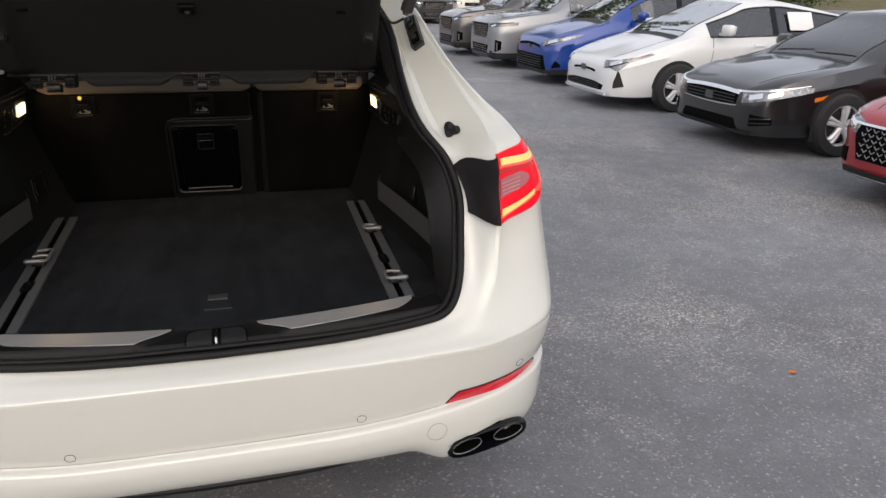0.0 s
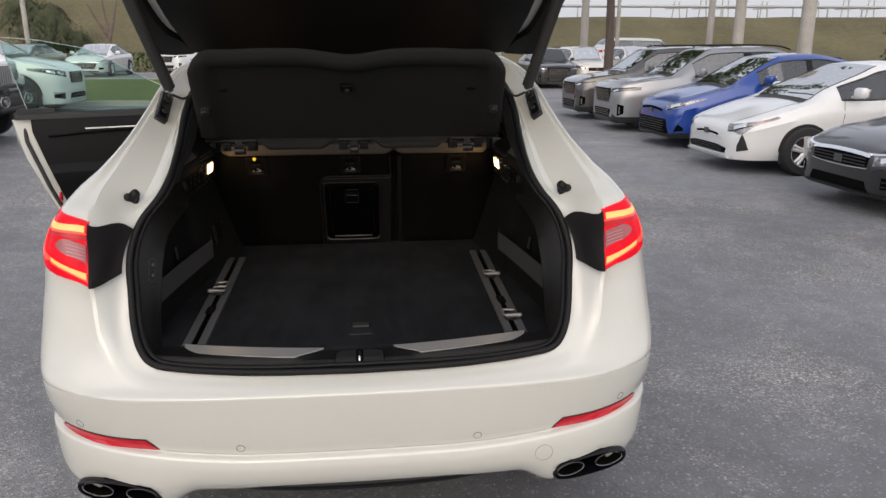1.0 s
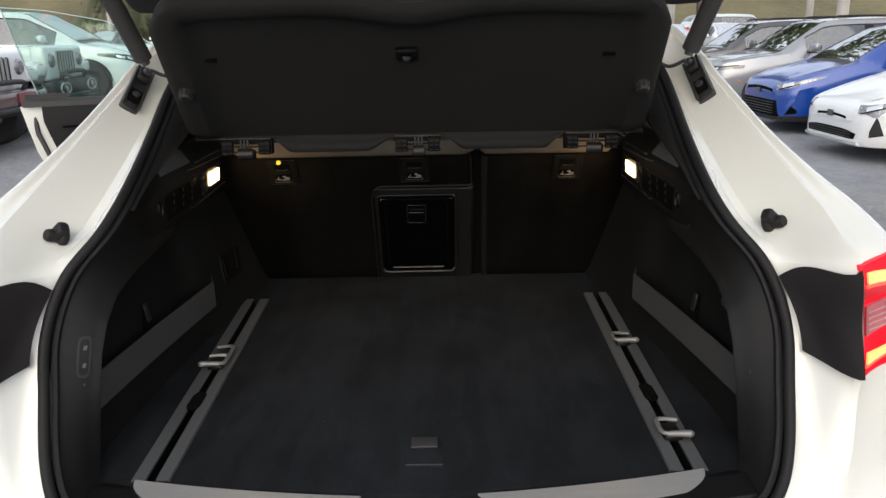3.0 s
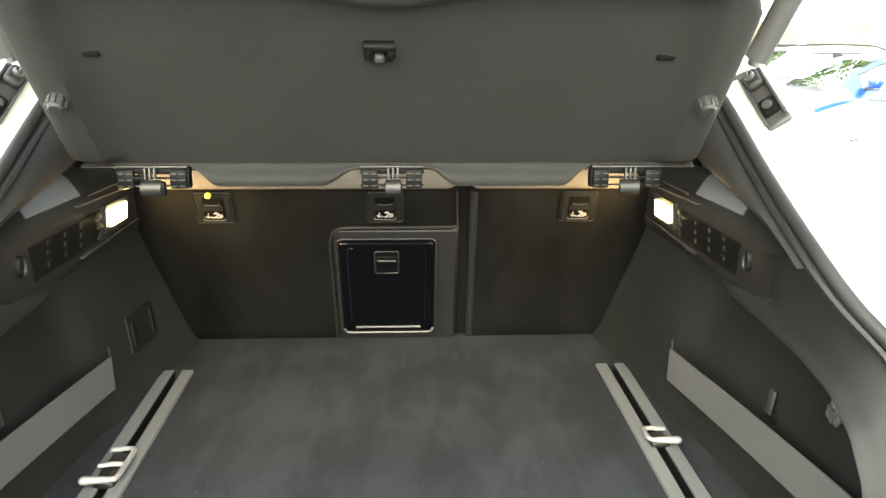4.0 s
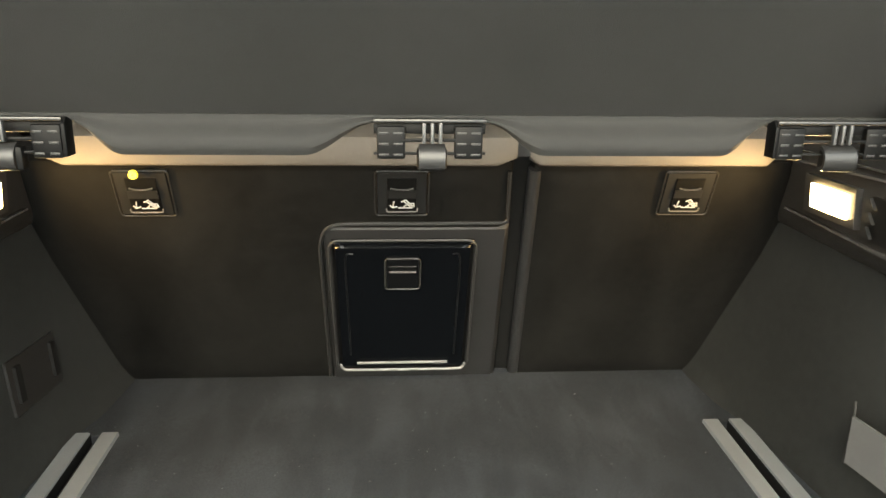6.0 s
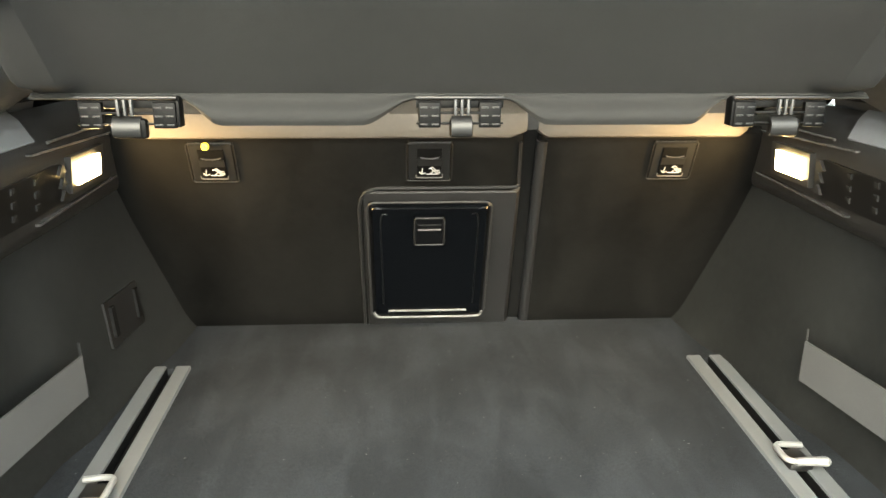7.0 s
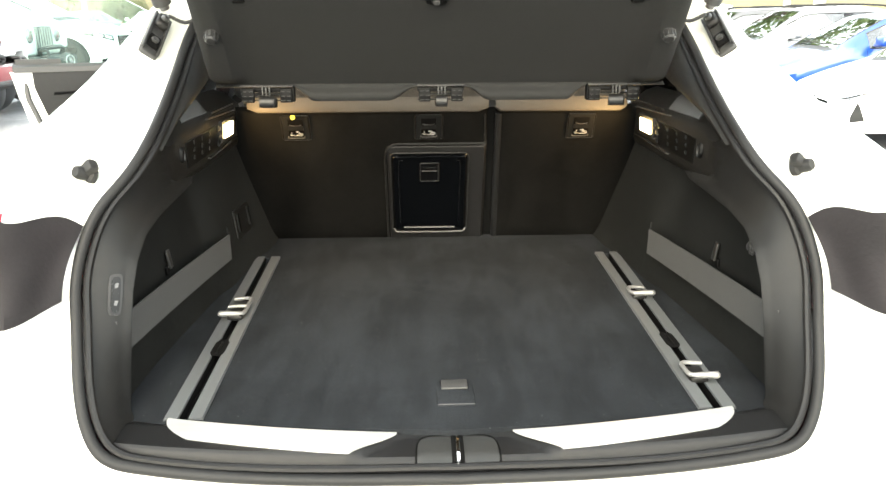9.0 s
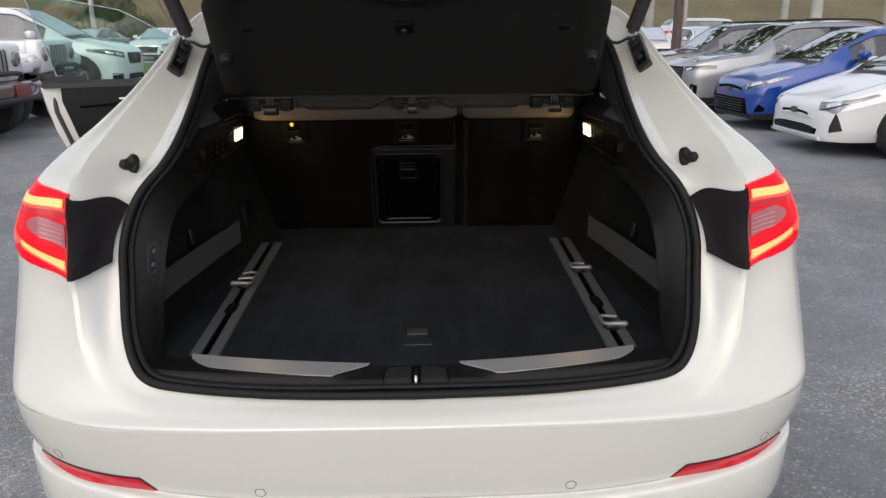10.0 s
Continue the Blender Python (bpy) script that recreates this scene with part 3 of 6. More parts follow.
    if clad and style == "suv":
        front("black_bumper", lambda u, v: ((u - 0.5) * 1.62 * w2, -1, f0 - 0.05 + 0.11 * v - 0.02 * (2 * u - 1) ** 2), RUBBER, 16, 4, 0.004)
    front("badge", lambda u, v: ((u - 0.5) * 0.12, -1, zn - 0.20 + 0.075 * v), ALU, 3, 3, 0.026)
    for s in (1, -1):
        k = w2 / .9
        if style == "suv":
            hl = corner("headlamp", lambda u, v: (k * (.36 + .58 * u), zn - .125 + .055 * u + (.092 - .035 * u) * v), mat("dark_headlamp", (.085, .086, .09), .12, .2, coat=1.0, var=.8, scale=30), s, 12, 4)
            corner("lamp_strip", lambda u, v: (k * (.40 + .46 * u), zn - .075 + .05 * u + .014 * v), VOID, s, 10, 1, .014, .008, hl)
            corner("lamp_cell", lambda u, v: (k * (.44 + .12 * u), zn - .112 + .03 * u + .03 * v), CHROME, s, 4, 2, .014, .008, hl)
            corner("fog_pocket", lambda u, v: (k * (.56 + .13 * u), f0 + .08 + .05 * u + (.24 - .08 * u) * v), VOID, s, 5, 5)
            corner("pocket_blade", lambda u, v: (k * (.60 + .022 * u), f0 + .12 + .14 * v), MESHM, s, 2, 4, .014)
        elif style in ("hatch", "coupe"):
            drop = .075 if style == "hatch" else .02
            hl = corner("headlamp", lambda u, v: (k * (.40 + .62 * u), zn - .13 + .19 * u ** 1.25 + (.105 - .09 * u) * v - drop * math.exp(-((u - .36) / .15) ** 2) * (1 - v)), HEADL, s, 18, 4)
            corner("lamp_cell", lambda u, v: (k * (.50 + .16 * u), zn - .095 + .05 * u + .05 * v), CHROME, s, 4, 3, .014, .008, hl)
            corner("lamp_shade", lambda u, v: (k * (.44 + .30 * u), zn - .128 + .09 * u + .014 * v), VOID, s, 6, 1, .014, .008, hl)
            if style == "hatch":
                corner("turn_lens", lambda u, v: (k * (.74 + .26 * u), zn - .01 + .085 * u + .012 * v), mat("dark_red_lens", (0.20, 0.02, 0.025), 0.2, coat=1.0), s, 6, 1, .014, .008, hl)
                corner("fog_pocket", lambda u, v: (k * (.570 + .15 * u), .315 + .03 * u + .235 * (1 - abs(2 * u - .8) / 1.2) * v), UNDER, s, 8, 5)
            else:
                corner("corner_strut", lambda u, v: (k * (.50 + .07 * u + .14 * v), .27 + .25 * v), body_m, s, 4, 6, .02, .02)
                corner("fog_pocket", lambda u, v: (k * (.60 + .14 * u), .30 + .02 * u + (.17 - .12 * u) * v), VOID, s, 6, 5)
        else:
            hl = corner("headlamp", lambda u, v: (k * (.37 + .64 * u), zn - .185 + .14 * u + (.11 - .065 * u) * v + .025 * math.sin(3.14 * u) * v), mat("dark_headlamp", (.085, .086, .09), .12, .2, coat=1.0, var=.8, scale=30) if style == "lux" else HEADL, s, 14, 4)
            corner("lamp_cell", lambda u, v: (k * (.44 + .13 * u), zn - .145 + .035 * u + .05 * v), CHROME, s, 4, 3, .014, .008, hl)
            corner("lamp_cell", lambda u, v: (k * (.62 + .13 * u), zn - .110 + .035 * u + .04 * v), CHROME, s, 4, 3, .014, .008, hl)
            corner("fog_pocket", lambda u, v: (k * (.47 + .22 * u), f0 + .05 + .03 * u + (.12 - .05 * u) * v), VOID, s, 6, 5)
        if style == "lux":
            corner("fog_chrome", lambda u, v: (k * (.46 + .24 * u), f0 + .16 + .02 * u + .018 * v), CHROME, s, 6, 1, .016)
            corner("lamp_shade", lambda u, v: (k * (.40 + .50 * u), zn - .165 + .12 * u + .02 * v), VOID, s, 8, 1, .014, .008, hl)
        if style == "sedan":
            corner("chrome_brow", lambda u, v: (k * (.30 + .68 * u), zn - .078 + .095 * u ** 1.4 + .020 * v * (1 - .7 * u)), CHROME, s, 14, 2, .016)
            for q in range(2):
                corner("pocket_slat", lambda u, v: (k * (.48 + .20 * u), f0 + .075 + .045 * q + .02 * u + .010 * v), DARKC, s, 6, 1, .014)
            corner("side_marker", lambda u, v: (k * (1.03 + .12 * u), zn - .14 + .03 * u + .04 * v), AMBER, s, 4, 2)
        onside("sill_trim", lambda u, v: (ax0 + wheel_r + 0.06 + (ax1 - ax0 - 2 * wheel_r - 0.12) * u, z0 + 0.03 + 0.06 * v), RUBBER if style == "suv" else body_m, s)
        for y in (cowl + 0.38, (cowl + 0.42 + roof1) / 2 + 0.25, tail - 0.62):
            onside("door_gap", lambda u, v: (y + 0.006 * u + 0.03 * v, z0 + 0.13 + (belt - z0 - 0.14) * v), UNDER, s, 1, 12, 0.0022, 0.003)
        for y in (cowl + 1.05, cowl + 2.0):
            onside("door_handle", lambda u, v: (y + 0.18 * u, belt - 0.12 + 0.025 * v), body_m, s, 4, 2, 0.025, 0.02)
        if style in ("suv", "suvplain"):
            onside("marker", lambda u, v: (ax0 - wheel_r - 0.17 + 0.05 * u, 0.62 + 0.018 * v), AMBER, s, 2, 1)
        # arch and wheel
        for ya in (ax0, ax1):
            rr = wheel_r * (1.26 if clad else 1.12)
            rows = []
            for k in range(21):
                a = math.pi * (k / 20)
                rows.append([(s * (w2 * 0.70), ya + rr * math.cos(a), wheel_r + rr * math.sin(a)), (s * (w2 * 1.004), ya + rr * math.cos(a), wheel_r + rr * math.sin(a)),
                             (s * (w2 * 1.004), ya + rr * 0.2 * math.cos(a), wheel_r + rr * 0.2 * math.sin(a)), ])
            rows2 = [[(s * w2 * 1.004, ya + rr, z0), (s * w2 * 1.004, ya + rr, wheel_r), (s * w2 * 1.004, ya - rr, wheel_r), (s * w2 * 1.004, ya - rr, z0)]]
            bm = rows_mesh(rows)
            bm.faces.new([bm.verts.new(p) for p in rows2[0]])
            part("wheel_arch", bm, RUBBER if clad else UNDER, car)
            wheel(car, s * (w2 - 0.062), ya, wheel_r, 0.21, s, spokes, rim_mat)
        # mirror
        mb = box(s * (w2 + 0.10), cowl + 0.52, belt + 0.10, 0.20, 0.12, 0.14, 0.045, seg=3)
        join(mb, box(s * (w2 + 0.0), cowl + 0.52, belt + 0.04, 0.14, 0.06, 0.04, 0.015))
        mo = part("wing_mirror", mb, body_m, car)
        part("mirror_glass", box(s * (w2 + 0.10), cowl + 0.585, belt + 0.10, 0.16, 0.006, 0.10, 0.002), CHROME, mo)
        onside("tail_lamp", lambda u, v: (L - 0.45 + 0.35 * u, tail_h - 0.22 + 0.12 * v), REFLM, s, 5, 3)
        # seats behind the panes
        for ys in (cowl + 1.05, cowl + 1.95):
            sb = box(s * 0.38, ys, belt - 0.02, 0.48, 0.16, 0.60, 0.06, Euler((radians(-14), 0, 0)).to_matrix(), 3)
            join(sb, box(s * 0.38, ys + 0.09, belt + 0.36, 0.26, 0.10, 0.18, 0.045, seg=3))
            part("seat", sb, LEATHER, car)
    # seals round the panes, bonnet shut lines and wipers
    iy = [A[i][0] for i in range(N + 1)]
    span = [i for i in range(N + 1) if cowl + .02 < iy[i] < roof0 + .03]
    wall = [i for i in range(N + 1) if cowl + .36 < iy[i] < (tail - .24 if style != "sedan" else roof1 + .26)]
    for s in (1, -1):
        part("screen_seal", tube([(s * R[i][11][0], R[i][11][1], R[i][11][2] + .002) for i in span], .007, 6), RUBBER, car)
        part("belt_seal", tube([(s * (R[i][8][0] + .002), R[i][8][1], R[i][8][2]) for i in wall], .011, 6), CHROME if style in ("lux", "sedan") else RUBBER, car)
        part("drip_rail", tube([(s * (R[i][10][0] + .003), R[i][10][1], R[i][10][2]) for i in wall], .011, 6), RUBBER, car)
        part("bonnet_gap", on_skin(tree, lambda u, v: (s * w2 * (.60 + .14 * u ** .6 + .008 * v), .16 + (cowl - .20) * u, 3), 14, 1, (0, 0, -1), .0022, .003), UNDER, car)
    glass_tree = bvh_of(*[o for o in car.children if o.name.split(".")[0] == "windscreen"])
    for a in (-.62, .06):
        part("wiper", on_skin(glass_tree, lambda u, v: (w2 * (a + .60 * u), cowl + .075 + .03 * u + .006 * v, 3), 8, 1, (0, 0, -1), .008, .006), UNDER, car)
    part("rear_view_mirror", box(0, roof0 - .10, H - .20, .24, .04, .07, .02, seg=3), UNDER, car)
    ring_w = [(.38 + .18 * math.cos(a), cowl + .78 - .06 * math.sin(a), belt + .02 + .17 * math.sin(a)) for a in (2 * math.pi * i / 20 for i in range(21))]
    part("steering_wheel", tube(ring_w, .016, 6, False), UNDER, car)
    part("interior_floor", box(0, (cowl + tail) / 2 + 0.1, belt - 0.30, W * 0.86, tail - cowl - 0.1, 0.08, 0.02), UNDER, car)
    part("dashboard", box(0, cowl + 0.42, belt - 0.10, W * 0.80, 0.40, 0.18, 0.06, seg=3), UNDER, car)
    return car


def place(car, x, y, turn, size=1.0):
    car.matrix_world = pose(x + .0112 * (y - .2), y - .0112 * x, rise(x, y), 0, 0, turn) @ Matrix.Scale(size, 4)
    return car


place(parked_car("white hatchback with dark grille slots and a tall tail", WHITE, 4.57, 1.78, 1.475, 0.97, 0.70, 0.99, 1.05, 2.05, 2.9, 4.35, 0.325, 0.95, 3.65, "hatch", tail_h=1.12), 4.83, 8.25, -90)
place(parked_car("dark grey saloon with a chrome nose bar", DARKC, 4.63, 1.80, 1.42, 0.90, 0.70, 0.93, 1.15, 2.15, 3.1, 4.1, 0.325, 0.93, 3.63, "sedan", tail_h=1.0, glass=SIDE_GLASS), 5.0, 5.45, -90)
place(parked_car("bright blue compact crossover with black lower bumper", BLUE, 4.36, 1.80, 1.565, 1.03, 0.78, 1.06, 1.05, 1.95, 2.9, 4.1, 0.345, 0.9, 3.54, "coupe", tail_h=1.15), 5.0, 10.85, -90)
place(parked_car("silver crossover with a black grille and grey skid plate", SILVER, 4.6, 1.86, 1.69, 1.10, 0.92, 1.10, 1.15, 2.05, 3.5, 4.35, 0.36, 0.93, 3.62, "suv", tail_h=1.2, clad=True), 4.95, 13.55, -90)
place(parked_car("gunmetal crossover with a black grille and grey skid plate", GUN, 4.6, 1.86, 1.69, 1.10, 0.92, 1.10, 1.15, 2.05, 3.5, 4.35, 0.36, 0.93, 3.62, "suv", tail_h=1.2, clad=True), 4.95, 16.3, -90)
place(parked_car("bright red sporty saloon with a black mesh grille", REDC, 4.6, 1.80, 1.42, 0.92, 0.72, 0.93, 1.15, 2.1, 3.0, 4.1, 0.335, 0.93, 3.63, "sport", tail_h=1.0), 4.82, 2.65, -90)
place(parked_car("dark grey crossover parked in the far row", DARKC, 4.6, 1.86, 1.69, 1.10, 0.92, 1.10, 1.15, 2.05, 3.5, 4.35, 0.36, 0.93, 3.62, "suv", tail_h=1.2, glass=DARK_GLASS), 8.0, 29.4, 0)
place(parked_car("cream white van-like crossover parked in the far row", CREAM, 4.7, 1.86, 1.75, 1.12, 0.92, 1.12, 1.15, 2.0, 3.6, 4.4, 0.36, 0.93, 3.62, "suvplain", tail_h=1.25), 10.3, 31.5, 4)
place(parked_car("white crossover parked in the far row", WHITE, 4.7, 1.86, 1.75, 1.12, 0.92, 1.12, 1.15, 2.0, 3.6, 4.4, 0.36, 0.93, 3.62, "suvplain", tail_h=1.25), 12.9, 31.8, 0)
place(parked_car("pale grey-green van parked in the far row", paint("pale_grey_green", (0.50, 0.56, 0.54)), 4.9, 1.95, 1.85, 1.15, 0.95, 1.15, 1.1, 1.9, 4.2, 4.6, 0.36, 0.93, 3.7, "suvplain", tail_h=1.4), 19.1, 42.0, 90, 1.22)
# the row beyond the driver's door
place(parked_car("white crossover with a dark chrome-edged grille beside the grass", WHITE, 4.75, 1.9, 1.70, 1.10, 0.90, 1.08, 1.0, 2.0, 3.5, 4.35, 0.38, 0.80, 3.75, "lux", tail_h=1.2, rim_mat=RIMD), -6.62, 15.9, 92.5, 1.10)


def offroader(label, bumper_m, panel=True):
    """A boxy off-road wagon; nose at y = 0, facing -y."""
    car = thing("offroad_wagon", label, "car", "parked cars")
    part("bonnet", box(0, .95, 1.02, 1.28, 1.25, .26, .06, seg=3), WHITE, car)
    g = box(0, .27, .93, 1.36, .20, .46, .05, seg=3)
    grille = part("grille_panel", g, WHITE, car)
    for k in range(7):
        x = -.27 + .09 * k
        part("grille_slot", box(x, .170, .93, .050, .02, .32, .018, seg=3), UNDER, grille)
        part("slot_rim", tube([(x + a, .160, z) for a, z in ((-.025, .79), (-.028, .93), (-.025, 1.07), (0, 1.086), (.025, 1.07), (.028, .93), (.025, .79), (0, .774), (-.025, .79))], .0065, 6, False), STEEL, grille)
    for s in (1, -1):
        part("headlamp", ring_disc([(.001, -.05), (.07, -.045), (.095, -.02), (.10, .02)], 20, "y"), HEADL, car).location = (s * .50, .18, .97)
        fd = box(s * .80, .72, .93, .30, 1.02, .10, .045, seg=3)
        join(fd, box(s * .80, .24, .86, .30, .14, .16, .04, seg=3))
        part("front_wing", fd, WHITE, car)
        part("marker_lamp", box(s * .82, .20, .91, .14, .05, .05, .015), AMBER, car)
        part("body_side", box(s * .74, 2.65, .86, .10, 2.4, .62, .04, seg=3), WHITE, car)
        part("side_window", box(s * .70, 2.75, 1.45, .03, 2.1, .46, .02), DARK_GLASS, car)
        part("rear_arch", box(s * .82, 3.3, .93, .26, 1.05, .10, .045, seg=3), UNDER, car)
        part("wing_mirror", box(s * .95, 1.55, 1.28, .20, .10, .22, .05, seg=3), WHITE, car)
        part("fog_lamp", ring_disc([(.001, -.03), (.05, -.03), (.06, .02)], 14, "y"), HEADL, car).location = (s * .50, .035, .605)
        oval = [(s * .50 + .17 * math.cos(a), .028, .605 + .075 * math.sin(a)) for a in (2 * math.pi * i / 24 for i in range(25))]
        part("fog_bezel", tube(oval, .012, 8, False), STEEL, car, "bright oval fog lamp bezel")
        part("windscreen_pillar", tube([(s * .68, 1.42, 1.14), (s * .64, 1.72, 1.78)], .04, 8), WHITE, car)
        for ya in (.75, 3.3):
            wheel(car, s * .78, ya, .41, .27, s, 5, RIMD, .55)
    part("bumper", box(0, .13, .60, 1.70, .20, .22, .06, seg=3), bumper_m, car)
    if panel:
        part("plate_box", box(.30, .02, .60, .34, .03, .17, .012), mat("plate_red_brown", (.16, .035, .04), .4), car, "red-brown panel on the bumper")
    part("bumper_lip", box(0, .04, .50, 1.5, .10, .06, .02, seg=3), RUBBER, car)
    for q in (-1, 1):
        part("tow_hook", tube(spline([(q * .55, .03, .70), (q * .55, -.05, .72), (q * .55, -.05, .78), (q * .55, .04, .78)], 10), .018, 8), RUBBER, car)
    part("bumper_hoop", tube(spline([(-.42, .11, .70), (-.36, .07, .80), (.36, .07, .80), (.42, .11, .70)], 14), .03, 8), RUBBER, car)
    part("windscreen", box(0, 1.57, 1.46, 1.26, .02, .66, .01, Euler((radians(-25), 0, 0)).to_matrix()), SCREEN, car)
    part("hard_top", box(0, 2.8, 1.80, 1.40, 2.3, .10, .05, seg=3), WHITE, car)
    part("tailgate", box(0, 3.92, 1.05, 1.44, .10, .95, .04, seg=3), WHITE, car)
    part("chassis", box(0, 2.0, .50, 1.3, 3.7, .18, .03), UNDER, car)
    part("tub_floor", box(0, 2.7, .72, 1.38, 2.4, .10, .02), UNDER, car)
    for s in (1, -1):
        part("seat", box(s * .34, 2.3, 1.15, .46, .16, .70, .07, seg=3), LEATHER, car)
    return car


place(offroader("white off-road wagon with a slotted grille and black bumper", RUBBER, False), -5.32, 10.1, 96, 1.04)
place(offroader("white off-road wagon with a slotted grille and maroon bumper", paint("maroon", (0.075, 0.028, 0.028), 0.1)), -5.06, 7.9, 91, 1.03)
place(parked_car("white luxury saloon facing over the grass", WHITE, 4.8, 1.85, 1.45, 0.95, 0.74, 0.96, 1.25, 2.2, 3.2, 4.2, 0.345, 0.93, 3.75, "sport", tail_h=1.02), -12.7, 33.0, 0)
place(parked_car("grey saloon behind the grass strip", GUN, 4.8, 1.85, 1.48, 0.95, 0.74, 0.96, 1.25, 2.2, 3.2, 4.2, 0.345, 0.93, 3.75, "sedan", tail_h=1.02), -17.3, 35.6, -6)
place(parked_car("white crossover behind the grass strip", WHITE, 4.6, 1.86, 1.69, 1.10, 0.92, 1.10, 1.15, 2.05, 3.5, 4.35, 0.36, 0.93, 3.62, "suv", tail_h=1.2), -9.8, 35.6, -30)
# ahead of the open car
place(parked_car("dark red saloon standing side-on in the lane", REDC, 4.8, 1.85, 1.42, 0.92, 0.72, 0.93, 1.2, 2.15, 3.1, 4.15, 0.345, 0.93, 3.75, "sedan", tail_h=1.0), -2.2, 27.6, -90)
for k, x in enumerate((-3.7, -0.3, 2.7)):
    place(parked_car("white crossover facing the lane, in front of a hedge", WHITE, 4.6, 1.86, 1.70, 1.10, 0.92, 1.10, 1.15, 2.05, 3.5, 4.35, 0.36, 0.93, 3.62, "suv", tail_h=1.2), x, 37.5, 0)


tagged(link("price_sheet", box(0, 0, 0, .40, .004, .27, .001), mat("white_paper", (0.75, 0.76, 0.76), 0.7)), "white price sheet stuck to a car's rear side window", "paper").matrix_world = pose(7.80, 7.425, 1.20, -28, 0, 0)

# ---- the open white car ----
suv = thing("open_suv", "pearl white luxury crossover with its tailgate raised and cargo bay lit", "car")

# rim of the tailgate opening, half, from the lip's middle round to the roof's middle
SEAL = [(0, .123, .742), (.22, .124, .747), (.39, .128, .757), (.525, .136, .771), (.592, .144, .786), (.628, .166, .82), (.652, .205, .88), (.668, .262, .97), (.677, .305, 1.045), (.668, .342, 1.112),
        (.645, .374, 1.168), (.604, .43, 1.225), (.583, .51, 1.285), (.590, .68, 1.362), (.607, .88, 1.45), (.602, 1.0, 1.51), (.575, 1.13, 1.568), (.48, 1.20, 1.612), (.28, 1.22, 1.628), (0, 1.225, 1.632)]
JAMB = [(0, .072, .716), (.22, .073, .718), (.42, .077, .723), (.56, .089, .733), (.645, .110, .755), (.702, .140, .80), (.734, .172, .87), (.747, .200, .96), (.752, .207, 1.005), (.752, .232, 1.09),
        (.755, .262, 1.188), (.768, .37, 1.236), (.752, .49, 1.290), (.728, .66, 1.366), (.708, .86, 1.450), (.688, 1.0, 1.515), (.645, 1.13, 1.582), (.52, 1.215, 1.632), (.30, 1.235, 1.648), (0, 1.24, 1.652)]
SKIN = [(0, .058, .706), (.22, .058, .708), (.45, .060, .712), (.66, .074, .719), (.80, .115, .728), (.885, .165, .75), (.925, .235, .80), (.930, .300, .92), (.922, .320, 1.00), (.905, .320, 1.10),
        (.868, .345, 1.192), (.842, .44, 1.246), (.792, .535, 1.302), (.752, .68, 1.372), (.730, .87, 1.456), (.712, 1.02, 1.528), (.665, 1.16, 1.597), (.54, 1.235, 1.645), (.31, 1.255, 1.662), (0, 1.26, 1.667)]
SIDE = [(0, .056, .697), (.22, .056, .699), (.47, .058, .702), (.70, .078, .707), (.85, .15, .712), (.935, .26, .715), (.965, .45, .74), (.972, .75, .86), (.970, .80, .96), (.955, .82, 1.06),
        (.915, .85, 1.150), (.872, .90, 1.215), (.825, .96, 1.285), (.785, 1.04, 1.365), (.756, 1.14, 1.452), (.728, 1.24, 1.528), (.68, 1.33, 1.602), (.56, 1.39, 1.655), (.33, 1.41, 1.675), (0, 1.415, 1.682)]
NT = 114
curves = [spline(c, NT) for c in (SEAL, JAMB, SKIN, SIDE)]


def cross_row(k):
    """Points of the rear shell from the rim out to the flank, with a hollow jamb and a crisp crease."""
    c0, c1, c2, c3 = (c[k] for c in curves)
    up = min(1, max(0, (c0.z - 1.16) / .08))
    dip = Vector((0, .044, -.027)) * up + Vector((0, .004 + .008 * smooth_step((c0.z - .80) / .08), 0)) * (1 - up)
    row = []
    for i in range(9):
        u = .93 * i / 8  # hollow across the jamb, deeper on the pillars
        deep = up * (0, .50, .92, 1.0, .82, .60, .36, .10, -.13)[i] + (1 - up) * (0, .45, .85, 1.0, .92, .50, .10, 0, 0)[i]
        row.append(c0.lerp(c1, u) + dip * deep)
    outer = spline([c1, c2, c3], 20)
    row.append(outer[0] + (outer[1] - outer[0]) * .25)
    return row + outer[1:]


shell = [cross_row(k) for k in range(NT + 1)]


def cross(k, v):
    """v: 0 at the rim, 1 at the jamb's crease."""
    f = min(max(v, 0) * 8 / .93, 8.6)
    i = int(f)
    return shell[k][i].lerp(shell[k][i + 1], f - i)


IDX = lambda ctrl: round(ctrl * NT / 19)
bm = bmesh.new()
for s in (1, -1):
    rows = [[Vector((p.x * s, p.y, p.z)) for p in r] for r in shell]
    rows_mesh(rows, bm=bm)
bmesh.ops.remove_doubles(bm, verts=bm.verts, dist=1e-4)
rear_shell = link("rear_body_shell", bm, PEARL, suv, crisp=17)

# bumper: plan curve that grows out of the flanks
BUMP = [(.701, .056, .962), (.67, .059, .966), (.60, .068, .966), (.54, .078, .958), (.512, .085, .952), (.504, .088, .95), (.4995, .086, .95), (.495, .073, .952), (.486, .067, .953), (.46, .065, .95), (.42, .078, .94), (.385, .105, .915), (.36, .15, .88)]


def plan(R, W, th, n=5.0, D=0.56):
    c, s = abs(math.cos(th)) ** (2 / n), abs(math.sin(th)) ** (2 / n)
    return W * s, R + D * (1 - c)


